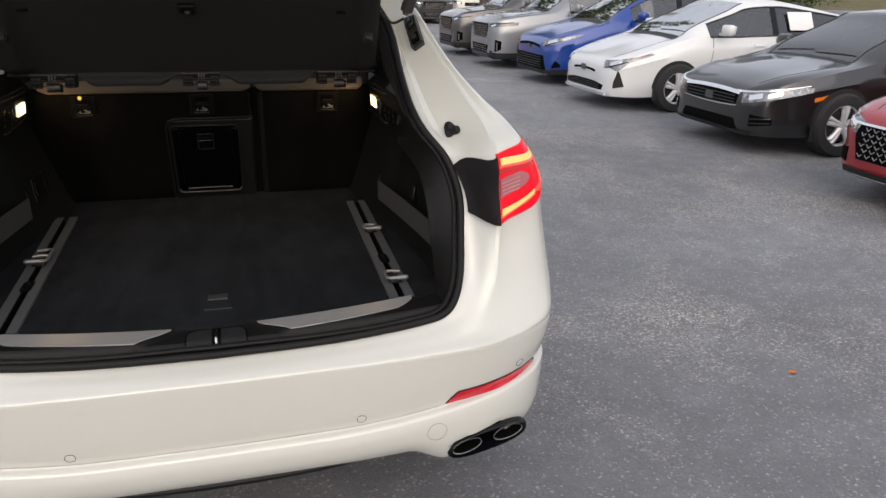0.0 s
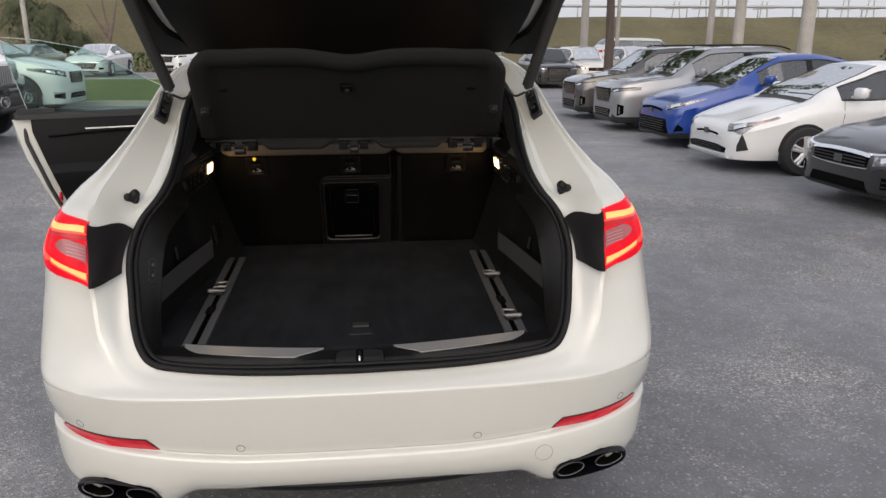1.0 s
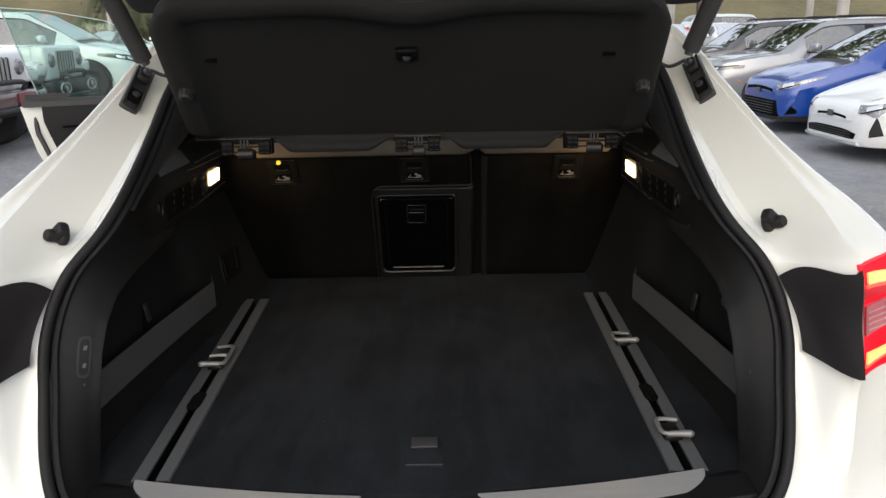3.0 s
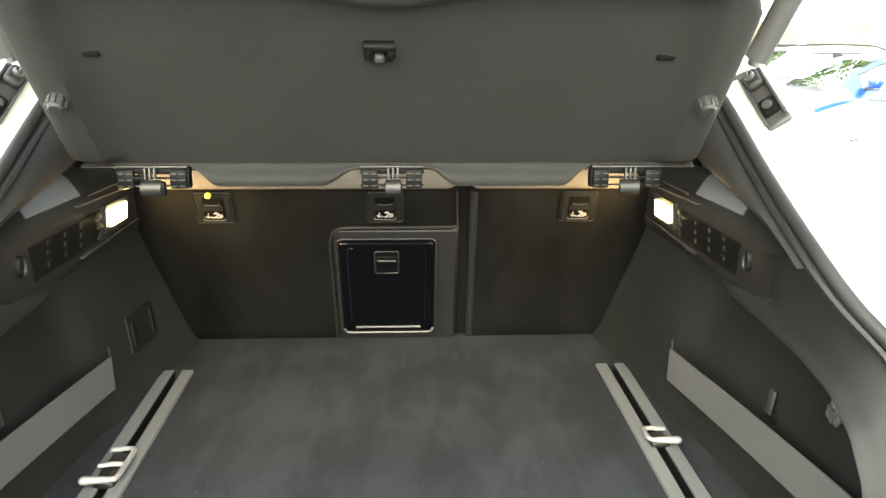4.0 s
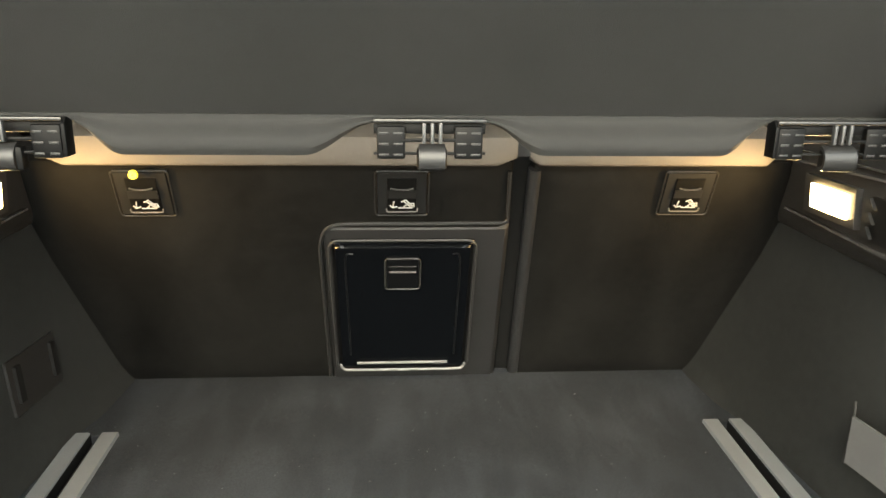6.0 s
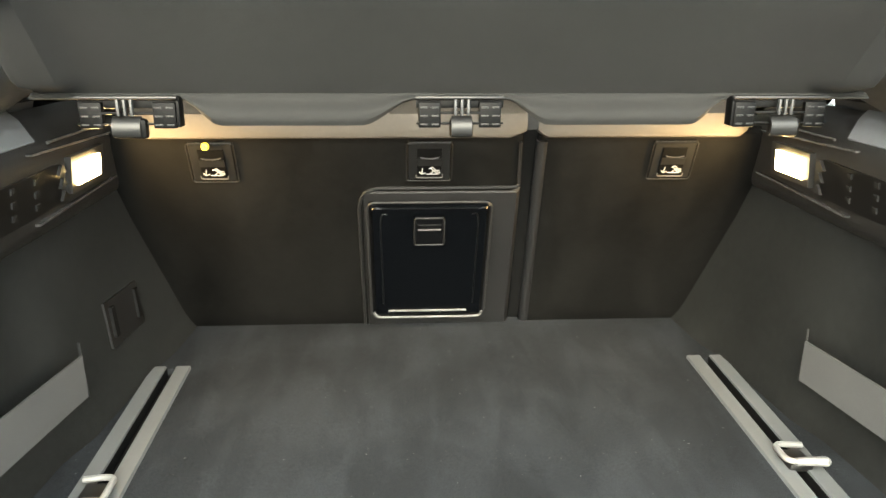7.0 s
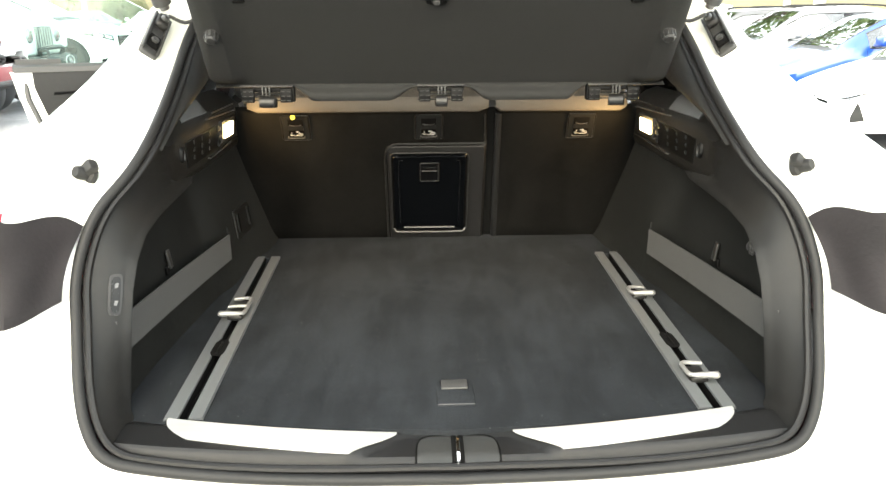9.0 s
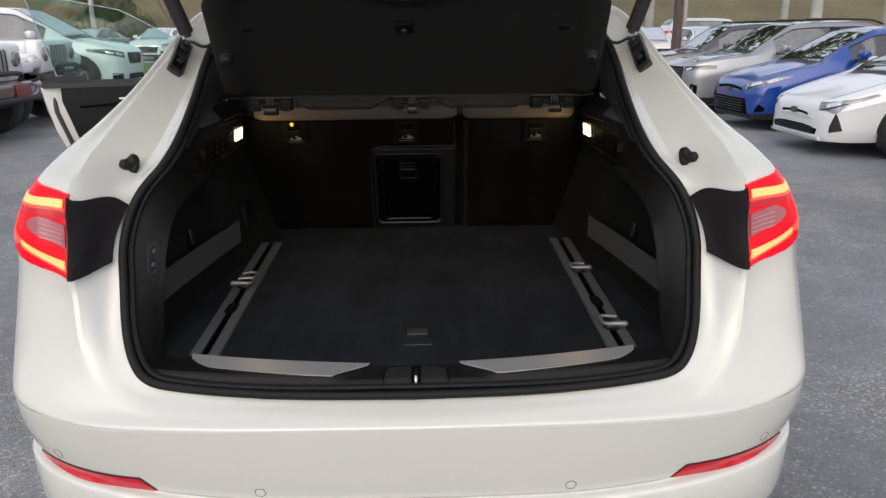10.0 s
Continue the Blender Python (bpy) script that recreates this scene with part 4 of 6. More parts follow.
rows = []
for z, R, W in spline(BUMP, 60):
    row = []
    for i in range(-72, 73):
        x, y = plan(R, W, radians(90 * abs(i) / 72) ** 1.0)
        zz = z + 0.028 * (abs(x) / 0.9) ** 2 * (1 if z > .37 else 0.5)
        zz += (.004 + .12 * max(0, x - .3) ** 1.5) * min(1, max(0, (.70 - z) / .16)) * min(1, max(0, (z - .44) / .045))
        zz -= .05 * smooth_step((x - .48) / .12) * min(1, max(0, (.47 - z) / .09))
        # the cut-out above the two pipes follows their rising line
        e = min(1, max(0, min((x - .588) / .02, (.828 - x) / .075)))
        row.append((math.copysign(x, i) if i else 0.0, y, max(zz, (.430 + .235 * (x - .65)) * math.sqrt(e) if e > 0 else 0)))
    rows.append(row)
bumper = part("rear_bumper", rows_mesh(rows), PEARL, suv)
tree = bvh_of(rear_shell, bumper)


def rearward(name, fn, m, parent, nu=10, nv=4, lift=0.004, thick=0.01, label=""):
    return part(name, on_skin(tree, fn, nu, nv, (0, 1, 0), lift, thick), m, parent, label)


for s in (1, -1):
    rearward("reflector_gap", lambda u, v: (s * (.578 + .296 * u), -1, .540 + .044 * u - .008 * math.sin(3.1 * u) + .037 * min(1, 9 * u + .05) * (1 - .26 * u) * min(1, 14 * (1 - u) + .35) * v), UNDER, bumper, 18, 3, 0.0012, 0.003)
    rearward("reflector", lambda u, v: (s * (.582 + .288 * u), -1, .540 + .044 * u - .008 * math.sin(3.1 * u) + .032 * min(1, 9 * u + .05) * (1 - .28 * u) * min(1, 14 * (1 - u) + .35) * v), REFLM, bumper, 18, 3, 0.003)
    for x, z in ((.348, .537), (.803, .618)):
        sen = part("parking_sensor", ring_disc([(.0115, .004), (.0112, -.0004), (.0105, -.0008), (.001, -.0008)], 18, "y"), PEARL, bumper)
        gap = part("sensor_ring", ring_disc([(.0128, .002), (.0128, -.0003), (.0113, -.0003)], 18, "y"), UNDER, sen)
        hit, nrm = tree.ray_cast(Vector((s * x, -1, z)), Vector((0, 1, 0)))[:2]
        sen.matrix_local = Matrix.Translation(hit) @ Vector((0, -1, 0)).rotation_difference(nrm if nrm.y < 0 else -nrm).to_matrix().to_4x4()
rearward("bumper_shut_line", lambda u, v: (1.12 * (u - .5), -1, .5085 + .028 * (1.244 * (u - .5)) ** 2 + .12 * max(0, abs(1.12 * (u - .5)) - .3) ** 1.5 + .0014 * v), mat("shut_line", (.26, .25, .23), .6), bumper, 48, 1, .0006, .003)
rearward("tow_eye_cap", lambda u, v: (.552 + (.0268 + .0014 * v) * math.cos(6.2832 * u), -1, .470 + (.0268 + .0014 * v) * math.sin(6.2832 * u)), mat("shut_line", (.26, .25, .23), .6), bumper, 36, 1, .0012, .003)

# lower valance and tail pipes
val = []
for z, y, h in ((.405, .098, .50), (.392, .088, .505), (.380, .094, .50), (.365, .12, .49), (.33, .16, .47)):
    val.append([(h * (i / 12), y + 0.03 * (abs(i) / 12) ** 3, z + 0.022 * (abs(i) / 12) ** 2) for i in range(-12, 13)])
part("rear_valance", rows_mesh(val, thick=0.006), mat("black_valance", (.006, .006, .0065), .5, var=.2, scale=8, spec=.2), suv, "black plastic rear valance")
for s in (1, -1):
    ring_ = []
    for k, y in ((1.06, .112), (1.06, .098), (1.03, .090), (.98, .088), (.93, .096), (.90, .17), (.3, .26)):
        loop = []
        for i in range(41):
            a = 2 * math.pi * i / 40
            c, d = math.copysign(abs(math.cos(a)) ** .72, math.cos(a)), math.copysign(abs(math.sin(a)) ** .8, math.sin(a))
            x, z = .110 * c * k, .0315 * d * (k + .3 * (k - 1))
            loop.append((s * (.706 + x), y + .05 * max(0, x) ** 1.3, .4075 + .235 * x + z))
        ring_.append(loop)
    part("exhaust_surround", rows_mesh(ring_), GLOSSB, suv, "gloss black surround of the twin tail pipes")
    for x, z in ((.646, .393), (.766, .421)):
        tip = [[(s * (x + (a * math.cos(t) + 0.25 * b * math.sin(t))), y, z + b * math.sin(t) + 0.18 * a * math.cos(t)) for t in (2 * math.pi * i / 28 for i in range(29))]
               for a, b, y in ((.041, .0205, .20), (.0425, .0215, .098), (.0420, .0212, .094), (.0402, .0198, .097), (.038, .018, .20), (.001, .001, .21))]
        ob = part("exhaust_tip", rows_mesh(tip[:2]), GLOSSB, suv, "chrome-rimmed black oval tail pipe")
        part("tip_rim", rows_mesh(tip[1:4]), mat("bright_tip_rim", (.42, .41, .40), .25, .6), ob)
        part("pipe_bore", rows_mesh(tip[3:]), VOID, ob)

# tail lamps, jamb covers, buffers, brackets on both sides
for s in (1, -1):
    def lens(u, v, g=1.0, du=0.0):
        # u: from the inner edge outwards; v: up
        w = 1 - (2 * abs(v - 0.62)) ** (2.4 if v > 0.62 else 5.0) * (0.30 if v > 0.62 else 0.30)
        x = .752 + (.158 * w) * u
        lo, hi = 1.003 + .012 * u, 1.184 + .034 * u
        return s * x, -1, lo + (hi - lo) * v

    base = rearward("tail_lamp", lens, REDLENS, suv, 18, 20, 0.010, 0.02, "lit red tail lamp with amber light bars")

    def band(name, f, m, nu=18, nv=4, lift=0.016, label=""):
        return rearward(name, f, m, base, nu, nv, lift, 0.006, label)

    # a frosted guide: upper bar, sweep round the outer end, lower bar; the bars thicken inwards
    band("light_bar", lambda u, v: lens(.06 + .76 * u, .846 - .055 * u + (.092 - .022 * u) * v), LIGHTBAR)
    band("light_bar", lambda u, v: lens(.06 + .66 * u, .130 + .20 * u ** 1.6 + (.092 - .045 * u) * v), LIGHTBAR)
    band("bar_tail", lambda u, v: lens(.82 + .08 * u, .783 - .020 * u + (.082 - .03 * u) * v), GUIDE, 4, 2)
    band("bar_tail", lambda u, v: lens(.72 + .18 * u, .325 + .085 * u + (.052 - .012 * u) * v), GUIDE, 6, 2)
    band("bar_edge", lambda u, v: lens(.03 + .86 * u, .815 - .060 * u + .023 * v), GUIDE, 14, 1)
    band("bar_edge", lambda u, v: lens(.04 + .70 * u, .100 + .20 * u ** 1.6 + .025 * v), GUIDE, 14, 1)
    band("glow_curve", lambda u, v: lens(.955 - .075 * v - .10 * (2 * u - 1) ** 2, .33 + .44 * u), GUIDE, 14, 2)
    band("dark_band", lambda u, v: lens(.02 + .86 * u, .715 + .005 * u + .085 * v * (1 - .3 * u)), mat("deep_red_lens", (.26, .001, .004), .2, coat=.5, spec=.3, emit=.20, emitc=(1.0, .01, .02)), 14, 2, .0125)
    clear = band("clear_lens", lambda u, v: lens(.03 + .56 * math.sqrt(max(.02, 1 - ((v - .55) / .60) ** 2)) * u, .385 + .265 * v + .05 * u), CLEARL, 12, 8, .016, "pinkish clear reversing lens")
    for q in range(4):
        rearward("lens_flute", lambda u, v: lens(.06 + .34 * u, .43 + .052 * q + .012 * v + .03 * u), mat("lens_flute_pale", (.40, .19, .20), .2, coat=1.0), clear, 8, 1, .0185, .004)
    rearward("lamp_edge", lambda u, v: lens(-.002 + .014 * u, .05 + .88 * v), mat("smoked_edge", (.05, .004, .006), .25, coat=.5), base, 1, 14, .014, .012)

    # black moulded cover between lamp and opening
    rows = []
    for q in range(15):
        t = q / 14
        r = []
        for v in range(0, 9):
            w = v / 8
            v0 = .03 + .11 * (1 - t)
            f = ((7.74 - .05 * math.sin(3.14 * w) + .20 * w) * (1 - t) + (9.50 + .55 * w + .16 * math.sin(5.2 * w)) * t) * NT / 19
            k = int(f)
            p = cross(k, v0 + (1.02 - v0) * w).lerp(cross(k + 1, v0 + (1.02 - v0) * w), f - k)
            e = 0.008 * math.sin(math.pi * w) + 0.0025 * math.sin(5.5 * t + 9 * w)
            r.append((s * p.x, p.y - 0.014 - e * 0.8, p.z))
        rows.append(r)
    part("jamb_cover", rows_mesh(rows, thick=-0.006), mat("black_moulded_cover", (0.0085, 0.0072, 0.0080), 0.75, var=0.3, scale=14, bump=0.3, bscale=120, spec=.2), suv)
    # rubber buffer
    b2 = ring_disc([(.001, -.030), (.012, -.030), (.015, -.022), (.014, -.004), (.022, 0.0), (.022, .012)], 16, "y")
    join(b2, box(-s * .014, -.004, .004, .040, .026, .030, .008))
    buf = part("rubber_buffer", b2, mat("buffer_rubber", (.0075, .0072, .007), .6, var=.2, scale=20, spec=.3), suv, "black rubber tailgate buffer")
    hit, nrm = tree.ray_cast(Vector((s * .677, -1, 1.212)), Vector((0, 1, 0)))[:2]
    buf.matrix_local = pose(*(hit + Vector((0, -.010, .004))), -30, s * 40, s * 14) @ Matrix.Scale(.85, 4)
    # striker bracket of the strut
    b2 = box(0, .004, 0, .044, .016, .172, .007, seg=3)
    join(b2, box(.019, -.006, .0, .006, .012, .150, .002))
    join(b2, box(-.019, -.006, .0, .006, .012, .150, .002))
    br = part("hinge_bracket", b2, mat("bracket_grey", (.022, .022, .022), .5, var=.15, scale=20, spec=.35), suv, "grey plastic strut bracket")
    part("ball_cup", box(0, -.012, .046, .030, .020, .048, .009, seg=3), MATS["buffer_rubber"], br)
    part("ball_stud", ring_disc([(.001, -.014), (.008, -.012), (.010, -.004), (.007, .004)], 14, "y"), mat("stud_satin", (.05, .05, .05), .35, .5), br).location = (0, -.020, .046)
    part("bracket_window", box(0, -.006, -.036, .028, .010, .046, .004), VOID, br)
    part("bracket_bolt", ring_disc([(.001, -.012), (.009, -.011), (.010, .0)], 6, "y"), MATS["bracket_grey"], br).location = (0, -.006, -.036)
    tan_ = (Vector((s * .70, .98, 1.50)) - Vector((s * .695, .80, 1.40))).normalized()
    hit, nrm = tree.find_nearest(Vector((s * .684, .895, 1.452)))[:2]
    nrm = nrm if nrm.y < 0 else -nrm
    side_ = nrm.cross(tan_).normalized()
    br.matrix_local = Matrix.Translation(hit + nrm * .006) @ Matrix((-side_, -nrm, tan_)).transposed().to_4x4()
    st = part("gas_strut", tube([(s * .646, .885, 1.515), (s * .692, .78, 1.72)], [.011, .011], 12), GUN, suv)
    part("strut_cylinder", tube([(s * .648, .878, 1.526), (s * .756, .64, 2.005)], [.021, .021], 14), RUBBER, st)
    part("cable", tube(spline([(s * .645, .90, 1.50), (s * .61, .93, 1.485), (s * .58, .99, 1.52), (s * .56, 1.06, 1.56)], 14), .0045, 8), RUBBER, suv)

# rubber seal: a fat bead on the rim, with an inner lip
bead = []
for s, rng_ in ((1, range(NT, 0, -1)), (-1, range(0, NT + 1))):
    for k in rng_:
        p = curves[0][k]
        bead.append(Vector((s * p.x, p.y - 0.002, p.z)))


def inward(p, d):
    c = Vector((0, p.y + 0.02, 1.08 if p.z < 1.3 else p.z - 0.3))
    w = (c - p)
    w.y = 0
    return p + w.normalized() * d


SEALM = mat("seal_rubber", (0.0085, 0.0085, 0.0087), 0.6, var=0.2, scale=12, bump=0.15, bscale=400, spec=0.2)
part("door_seal", tube([inward(p, .009) + Vector((0, -.004, 0)) for p in bead], .010, 10, False), SEALM, suv)
part("seal_lip", tube([inward(p, .024) + Vector((0, .008, 0)) for p in bead], .007, 8, False), TRIM, suv)

# ---- cargo bay ----


def fz(y):
    return .790 + .019 * (y - .24)


def wallx(y):
    """Half width of the bay at floor level."""
    return float(np.interp(y, [.15, .34, .50, .90, 1.10, 1.34], [.615, .612, .606, .566, .545, .522]))


def lean(y, z):
    """How far the wall leans out towards the ledge above it."""
    return .056 * smooth_step((y - .45) / .45) * min(1, max(0, (z - .80) / .36))


def railx(y):
    return .4955 + .0155 * (y - .245) / .9


def front_y(x):
    """Front edge of the carpet, bowed with the sill."""
    return .209 + .0385 * min(1, abs(x) / .50) ** 1.1


SLOT = .0085
RY0, RY1 = .258, 1.162
ysf = [0, RY0] + [RY0 + (RY1 - RY0) * i / 20 for i in range(1, 20)] + [RY1, 1.24, 1.32, 1.395]
bm = bmesh.new()
for x0, x1, y0, y1 in ((-1, None, 0, 9), (None, None, 0, 9), (None, 1, 0, 9)):
    rows = []
    for y in ysf:
        w = wallx(y or .25) + .022
        a = -w if x0 == -1 else -railx(y) + SLOT if x1 is None else railx(y) + SLOT
        b = w if x1 == 1 else -railx(y) - SLOT if x0 == -1 else railx(y) - SLOT
        xs = [a + (b - a) * j / 16 for j in range(17)]
        rows.append([(x, y or front_y(x), fz(y or front_y(x))) for x in xs])
    join(bm, rows_mesh(rows, thick=(0, 0, -.02)))
for s in (1, -1):
    for ys in ((0, RY0), (RY1, 1.24, 1.32, 1.395)):
        join(bm, rows_mesh([[(x, y or front_y(x), fz(y or front_y(x))) for x in (s * railx(y) - SLOT, s * railx(y) + SLOT)] for y in ys], thick=(0, 0, -.02)))
bmesh.ops.remove_doubles(bm, verts=bm.verts, dist=1e-4)
bay_floor = part("cargo_floor", bm, CARPET, suv, "charcoal carpeted cargo floor", smooth=False)

# lash rails: two strips beside a deep slot that widens at a notch
NOTCH = .548
for s in (1, -1):
    trough = []
    for y in (RY0, .45, .7, .95, RY1):
        x, z = s * railx(y), fz(y)
        trough.append([(x - SLOT + .0004, y, z + .003), (x - SLOT + .0004, y, z - .016), (x + SLOT - .0004, y, z - .016), (x + SLOT - .0004, y, z + .003)])
    rail = part("lash_rail", rows_mesh(trough), VOID, suv)
    for a, b in ((-.036, -SLOT), (SLOT, .036)):
        part("rail_strip", rows_mesh([[(s * railx(y) + dx, y, fz(y) + dz) for dx, dz in ((a, .001), (a + .0015, .0058), (b - .0015, .0058), (b, .001))] for y in (RY0, .7, RY1)], thick=(0, 0, -.004)), ALU, rail)
    part("rail_notch", prism([(s * railx(NOTCH) + a, NOTCH + b, fz(NOTCH) + .0056) for a, b in ((-.008, -.042), (-.015, -.026), (-.015, .026), (-.008, .040), (.008, .040), (.015, .026), (.015, -.026), (.008, -.042))], (0, 0, .0012)), VOID, rail)
    part("notch_spring", box(s * railx(NOTCH), NOTCH - .002, fz(NOTCH) + .0072, .006, .060, .0016, .0006), mat("notch_black", (.0018, .0018, .0018), .6, spec=.1), rail)

    def cleat(y0, y1, mid=False):
        """A folding lash eye on a black slide: bars from an inner spine, the near one a broad paddle."""
        yc, hl = (y0 + y1) / 2, (y1 - y0) / 2
        x, z = s * railx(yc), fz(yc)
        c = part("lash_slide", box(x, yc, z + .008, .036, 2 * hl - .006, .014, .004), mat("slide_black", (.0025, .0025, .0025), .45, spec=.3), suv)
        xi, xo = x - s * .022, x + s * .028
        zt = z + .020
        spine = spline([(xo - s * .006, y1, zt - .002), (xi + s * .012, y1 + .001, zt), (xi + s * .002, y1 - .004, zt), (xi, y1 - .016, zt), (xi - s * .001, y0 + .012, zt + .001), (xi + s * .004, y0 + .003, zt + .002), (xi + s * .012, y0, zt + .002)], 30)
        eye = tube(spine, .0046, 8)
        paddle = spline([(xi + s * .008, y0, zt + .002), (x + s * .006, y0 - .001, zt + .003), (xo - s * .004, y0 - .004, zt + .004), (xo + s * .007, y0 - .006, zt + .004)], 10)
        tube(paddle, [.0055, .006, .0062, .0064, .0066, .0068, .0072, .0076, .0076, .0062, .003], 10, bm=eye)
        if mid:
            tube([(xi, yc, zt), (x, yc, zt + .001), (xo - s * .004, yc - .004, zt)], [.0046, .0048, .0040], 8, bm=eye)
        part("lash_eye", eye, CLEATM, c, "bright metal lash eye")
        return c

    if s > 0:
        cleat(.784, .833)
        cleat(.350, .410)
    else:
        cleat(.694, .800, True)

# sill trim: flat shelf for the steel plates, a lower middle with the latch well
def sill_z(x, y):
    f = float(np.interp(y, [.117, .120, .123, .129, .135, .140, .146, .152, .200, .214, .222, .247], [.742, .752, .757, .7595, .761, .766, .779, .784, .7855, .7855, .780, .770]))
    x0 = .103 + .080 * min(1.2, max(0, (.210 - y) / .064))
    dip = smooth_step((x0 - abs(x)) / .014 + .5) * smooth_step((.220 - y) / .010) * min(1, max(0, (f - .757) / .02))
    return f + .020 * (abs(x) / .6) ** 2.2 - .0105 * dip


def sill_y(x, y):
    return y + .020 * (abs(x) / .6) ** 3


ysill = [.117, .120, .123, .126, .129, .132, .135, .1375, .140, .143, .146, .149, .152, .162, .172, .182, .192, .202, .208, .214, .222, .235, .247]
bm = rows_mesh([[(.585 * i / 64, sill_y(.585 * i / 64, y), sill_z(.585 * i / 64, y)) for i in range(-64, 65)] for y in ysill])
sill = part("sill_trim", bm, TRIM, suv)
for s in (1, -1):
    rows = []
    for i in range(49):
        u = i / 48
        row = []
        for j in range(13):
            v = j / 12
            x0, x1 = .104 + .080 * (v * .35 + .65 * smooth_step(v)), .520 - .052 * v ** 2.2
            x = x0 + (x1 - x0) * u
            y = .206 + .034 * u ** 1.1 - (.060 + .003 * u) * v
            row.append((s * x, sill_y(x, y), .7890 - .0012 * v + .016 * (x / .6) ** 2.2))
        rows.append(row)
    part("sill_plate", rows_mesh(rows, thick=(0, 0, -.0035)), STEEL, sill, "brushed steel sill plate")
well = []
for i in range(33):
    x = .003 + .070 * (i / 16 - 1)
    well.append([(x, y, sill_z(0, y) + .0016) for y in (.134, .15, .165, .185, .197, .2085 - .012 * max(0, abs(i / 16 - 1) - .72) / .28)])
part("latch_well", rows_mesh(well, thick=(0, 0, -.004)), PILLAR, sill, "recessed plastic latch cover")
seam = [(-.070, .133), (-.070, .155), (-.069, .178), (-.064, .198), (-.052, .2095), (-.03, .2115), (.003, .2115), (.036, .2115), (.058, .2095), (.070, .198), (.075, .178), (.076, .155), (.076, .133)]
part("well_gap", tube([(p.x, p.y, sill_z(0, p.y) + .0012) for p in spline([(a, b, 0) for a, b in seam], 48)], .0016, 6), VOID, sill)
part("striker_slot", rows_mesh([[(.003 + dx, y, sill_z(0, y) + dz) for dx, dz in ((-.011, .0022), (-.009, .0034), (.009, .0034), (.011, .0022))] for y in (.134, .15, .165, .18, .195, .210)]), VOID, sill)
part("striker", tube(spline([(.003, .138, .770), (.003, .143, .781), (.003, .160, .784), (.003, .190, .785), (.003, .204, .779)], 16), .0034, 8), CHROME, sill, "steel latch striker")
part("floor_pull", box(.0075, .334, fz(.334) + .0008, .072, .090, .004, .0015), CARPET, bay_floor, "carpeted floor pull")
part("pull_edge", box(.0075, .2915, fz(.2915) + .0034, .070, .0022, .0022, .0006), mat("grey_tab", (0.05, 0.05, 0.052), 0.5, 0.2), bay_floor)
part("pull_tab", box(.0065, .365, fz(.365) + .005, .052, .036, .005, .002), mat("pale_grey_tab", (0.036, 0.036, 0.036), 0.5, 0.3), bay_floor, "grey metal pull tab")

# side linings: a broad moulded frame inside the seal, the recessed carpet wall behind it, the ledge that carries the lamp
EDGE = [(3.6, .575, .262, .786), (4.2, .592, .274, .786), (5, .601, .283, .80), (6, .600, .305, .87), (7, .592, .312, .945), (8, .590, .338, 1.015), (9, .588, .372, 1.062), (10, .588, .430, 1.096), (10.7, .588, .52, 1.113), (11.2, .589, .66, 1.122), (11.5, .592, .82, 1.127), (11.8, .60, 1.0, 1.13)]
FRAMEM = mat("moulded_frame_plastic", (0.0086, 0.0087, 0.0087), 0.55, var=0.2, scale=4, bump=0.3, bscale=900, spec=0.18)


def wall_at(y, z):
    """Half width of the recessed wall."""
    return wallx(y) + .008 * ((z - .8) / .35) + lean(y, z) + .014 * min(1, max(0, (.93 - y) / .06))


def ledge_x(y):
    return float(np.interp(y, [.58, .64, .70, .80, .9, 1.1, 1.24], [.596, .594, .592, .590, .588, .588, .585]))


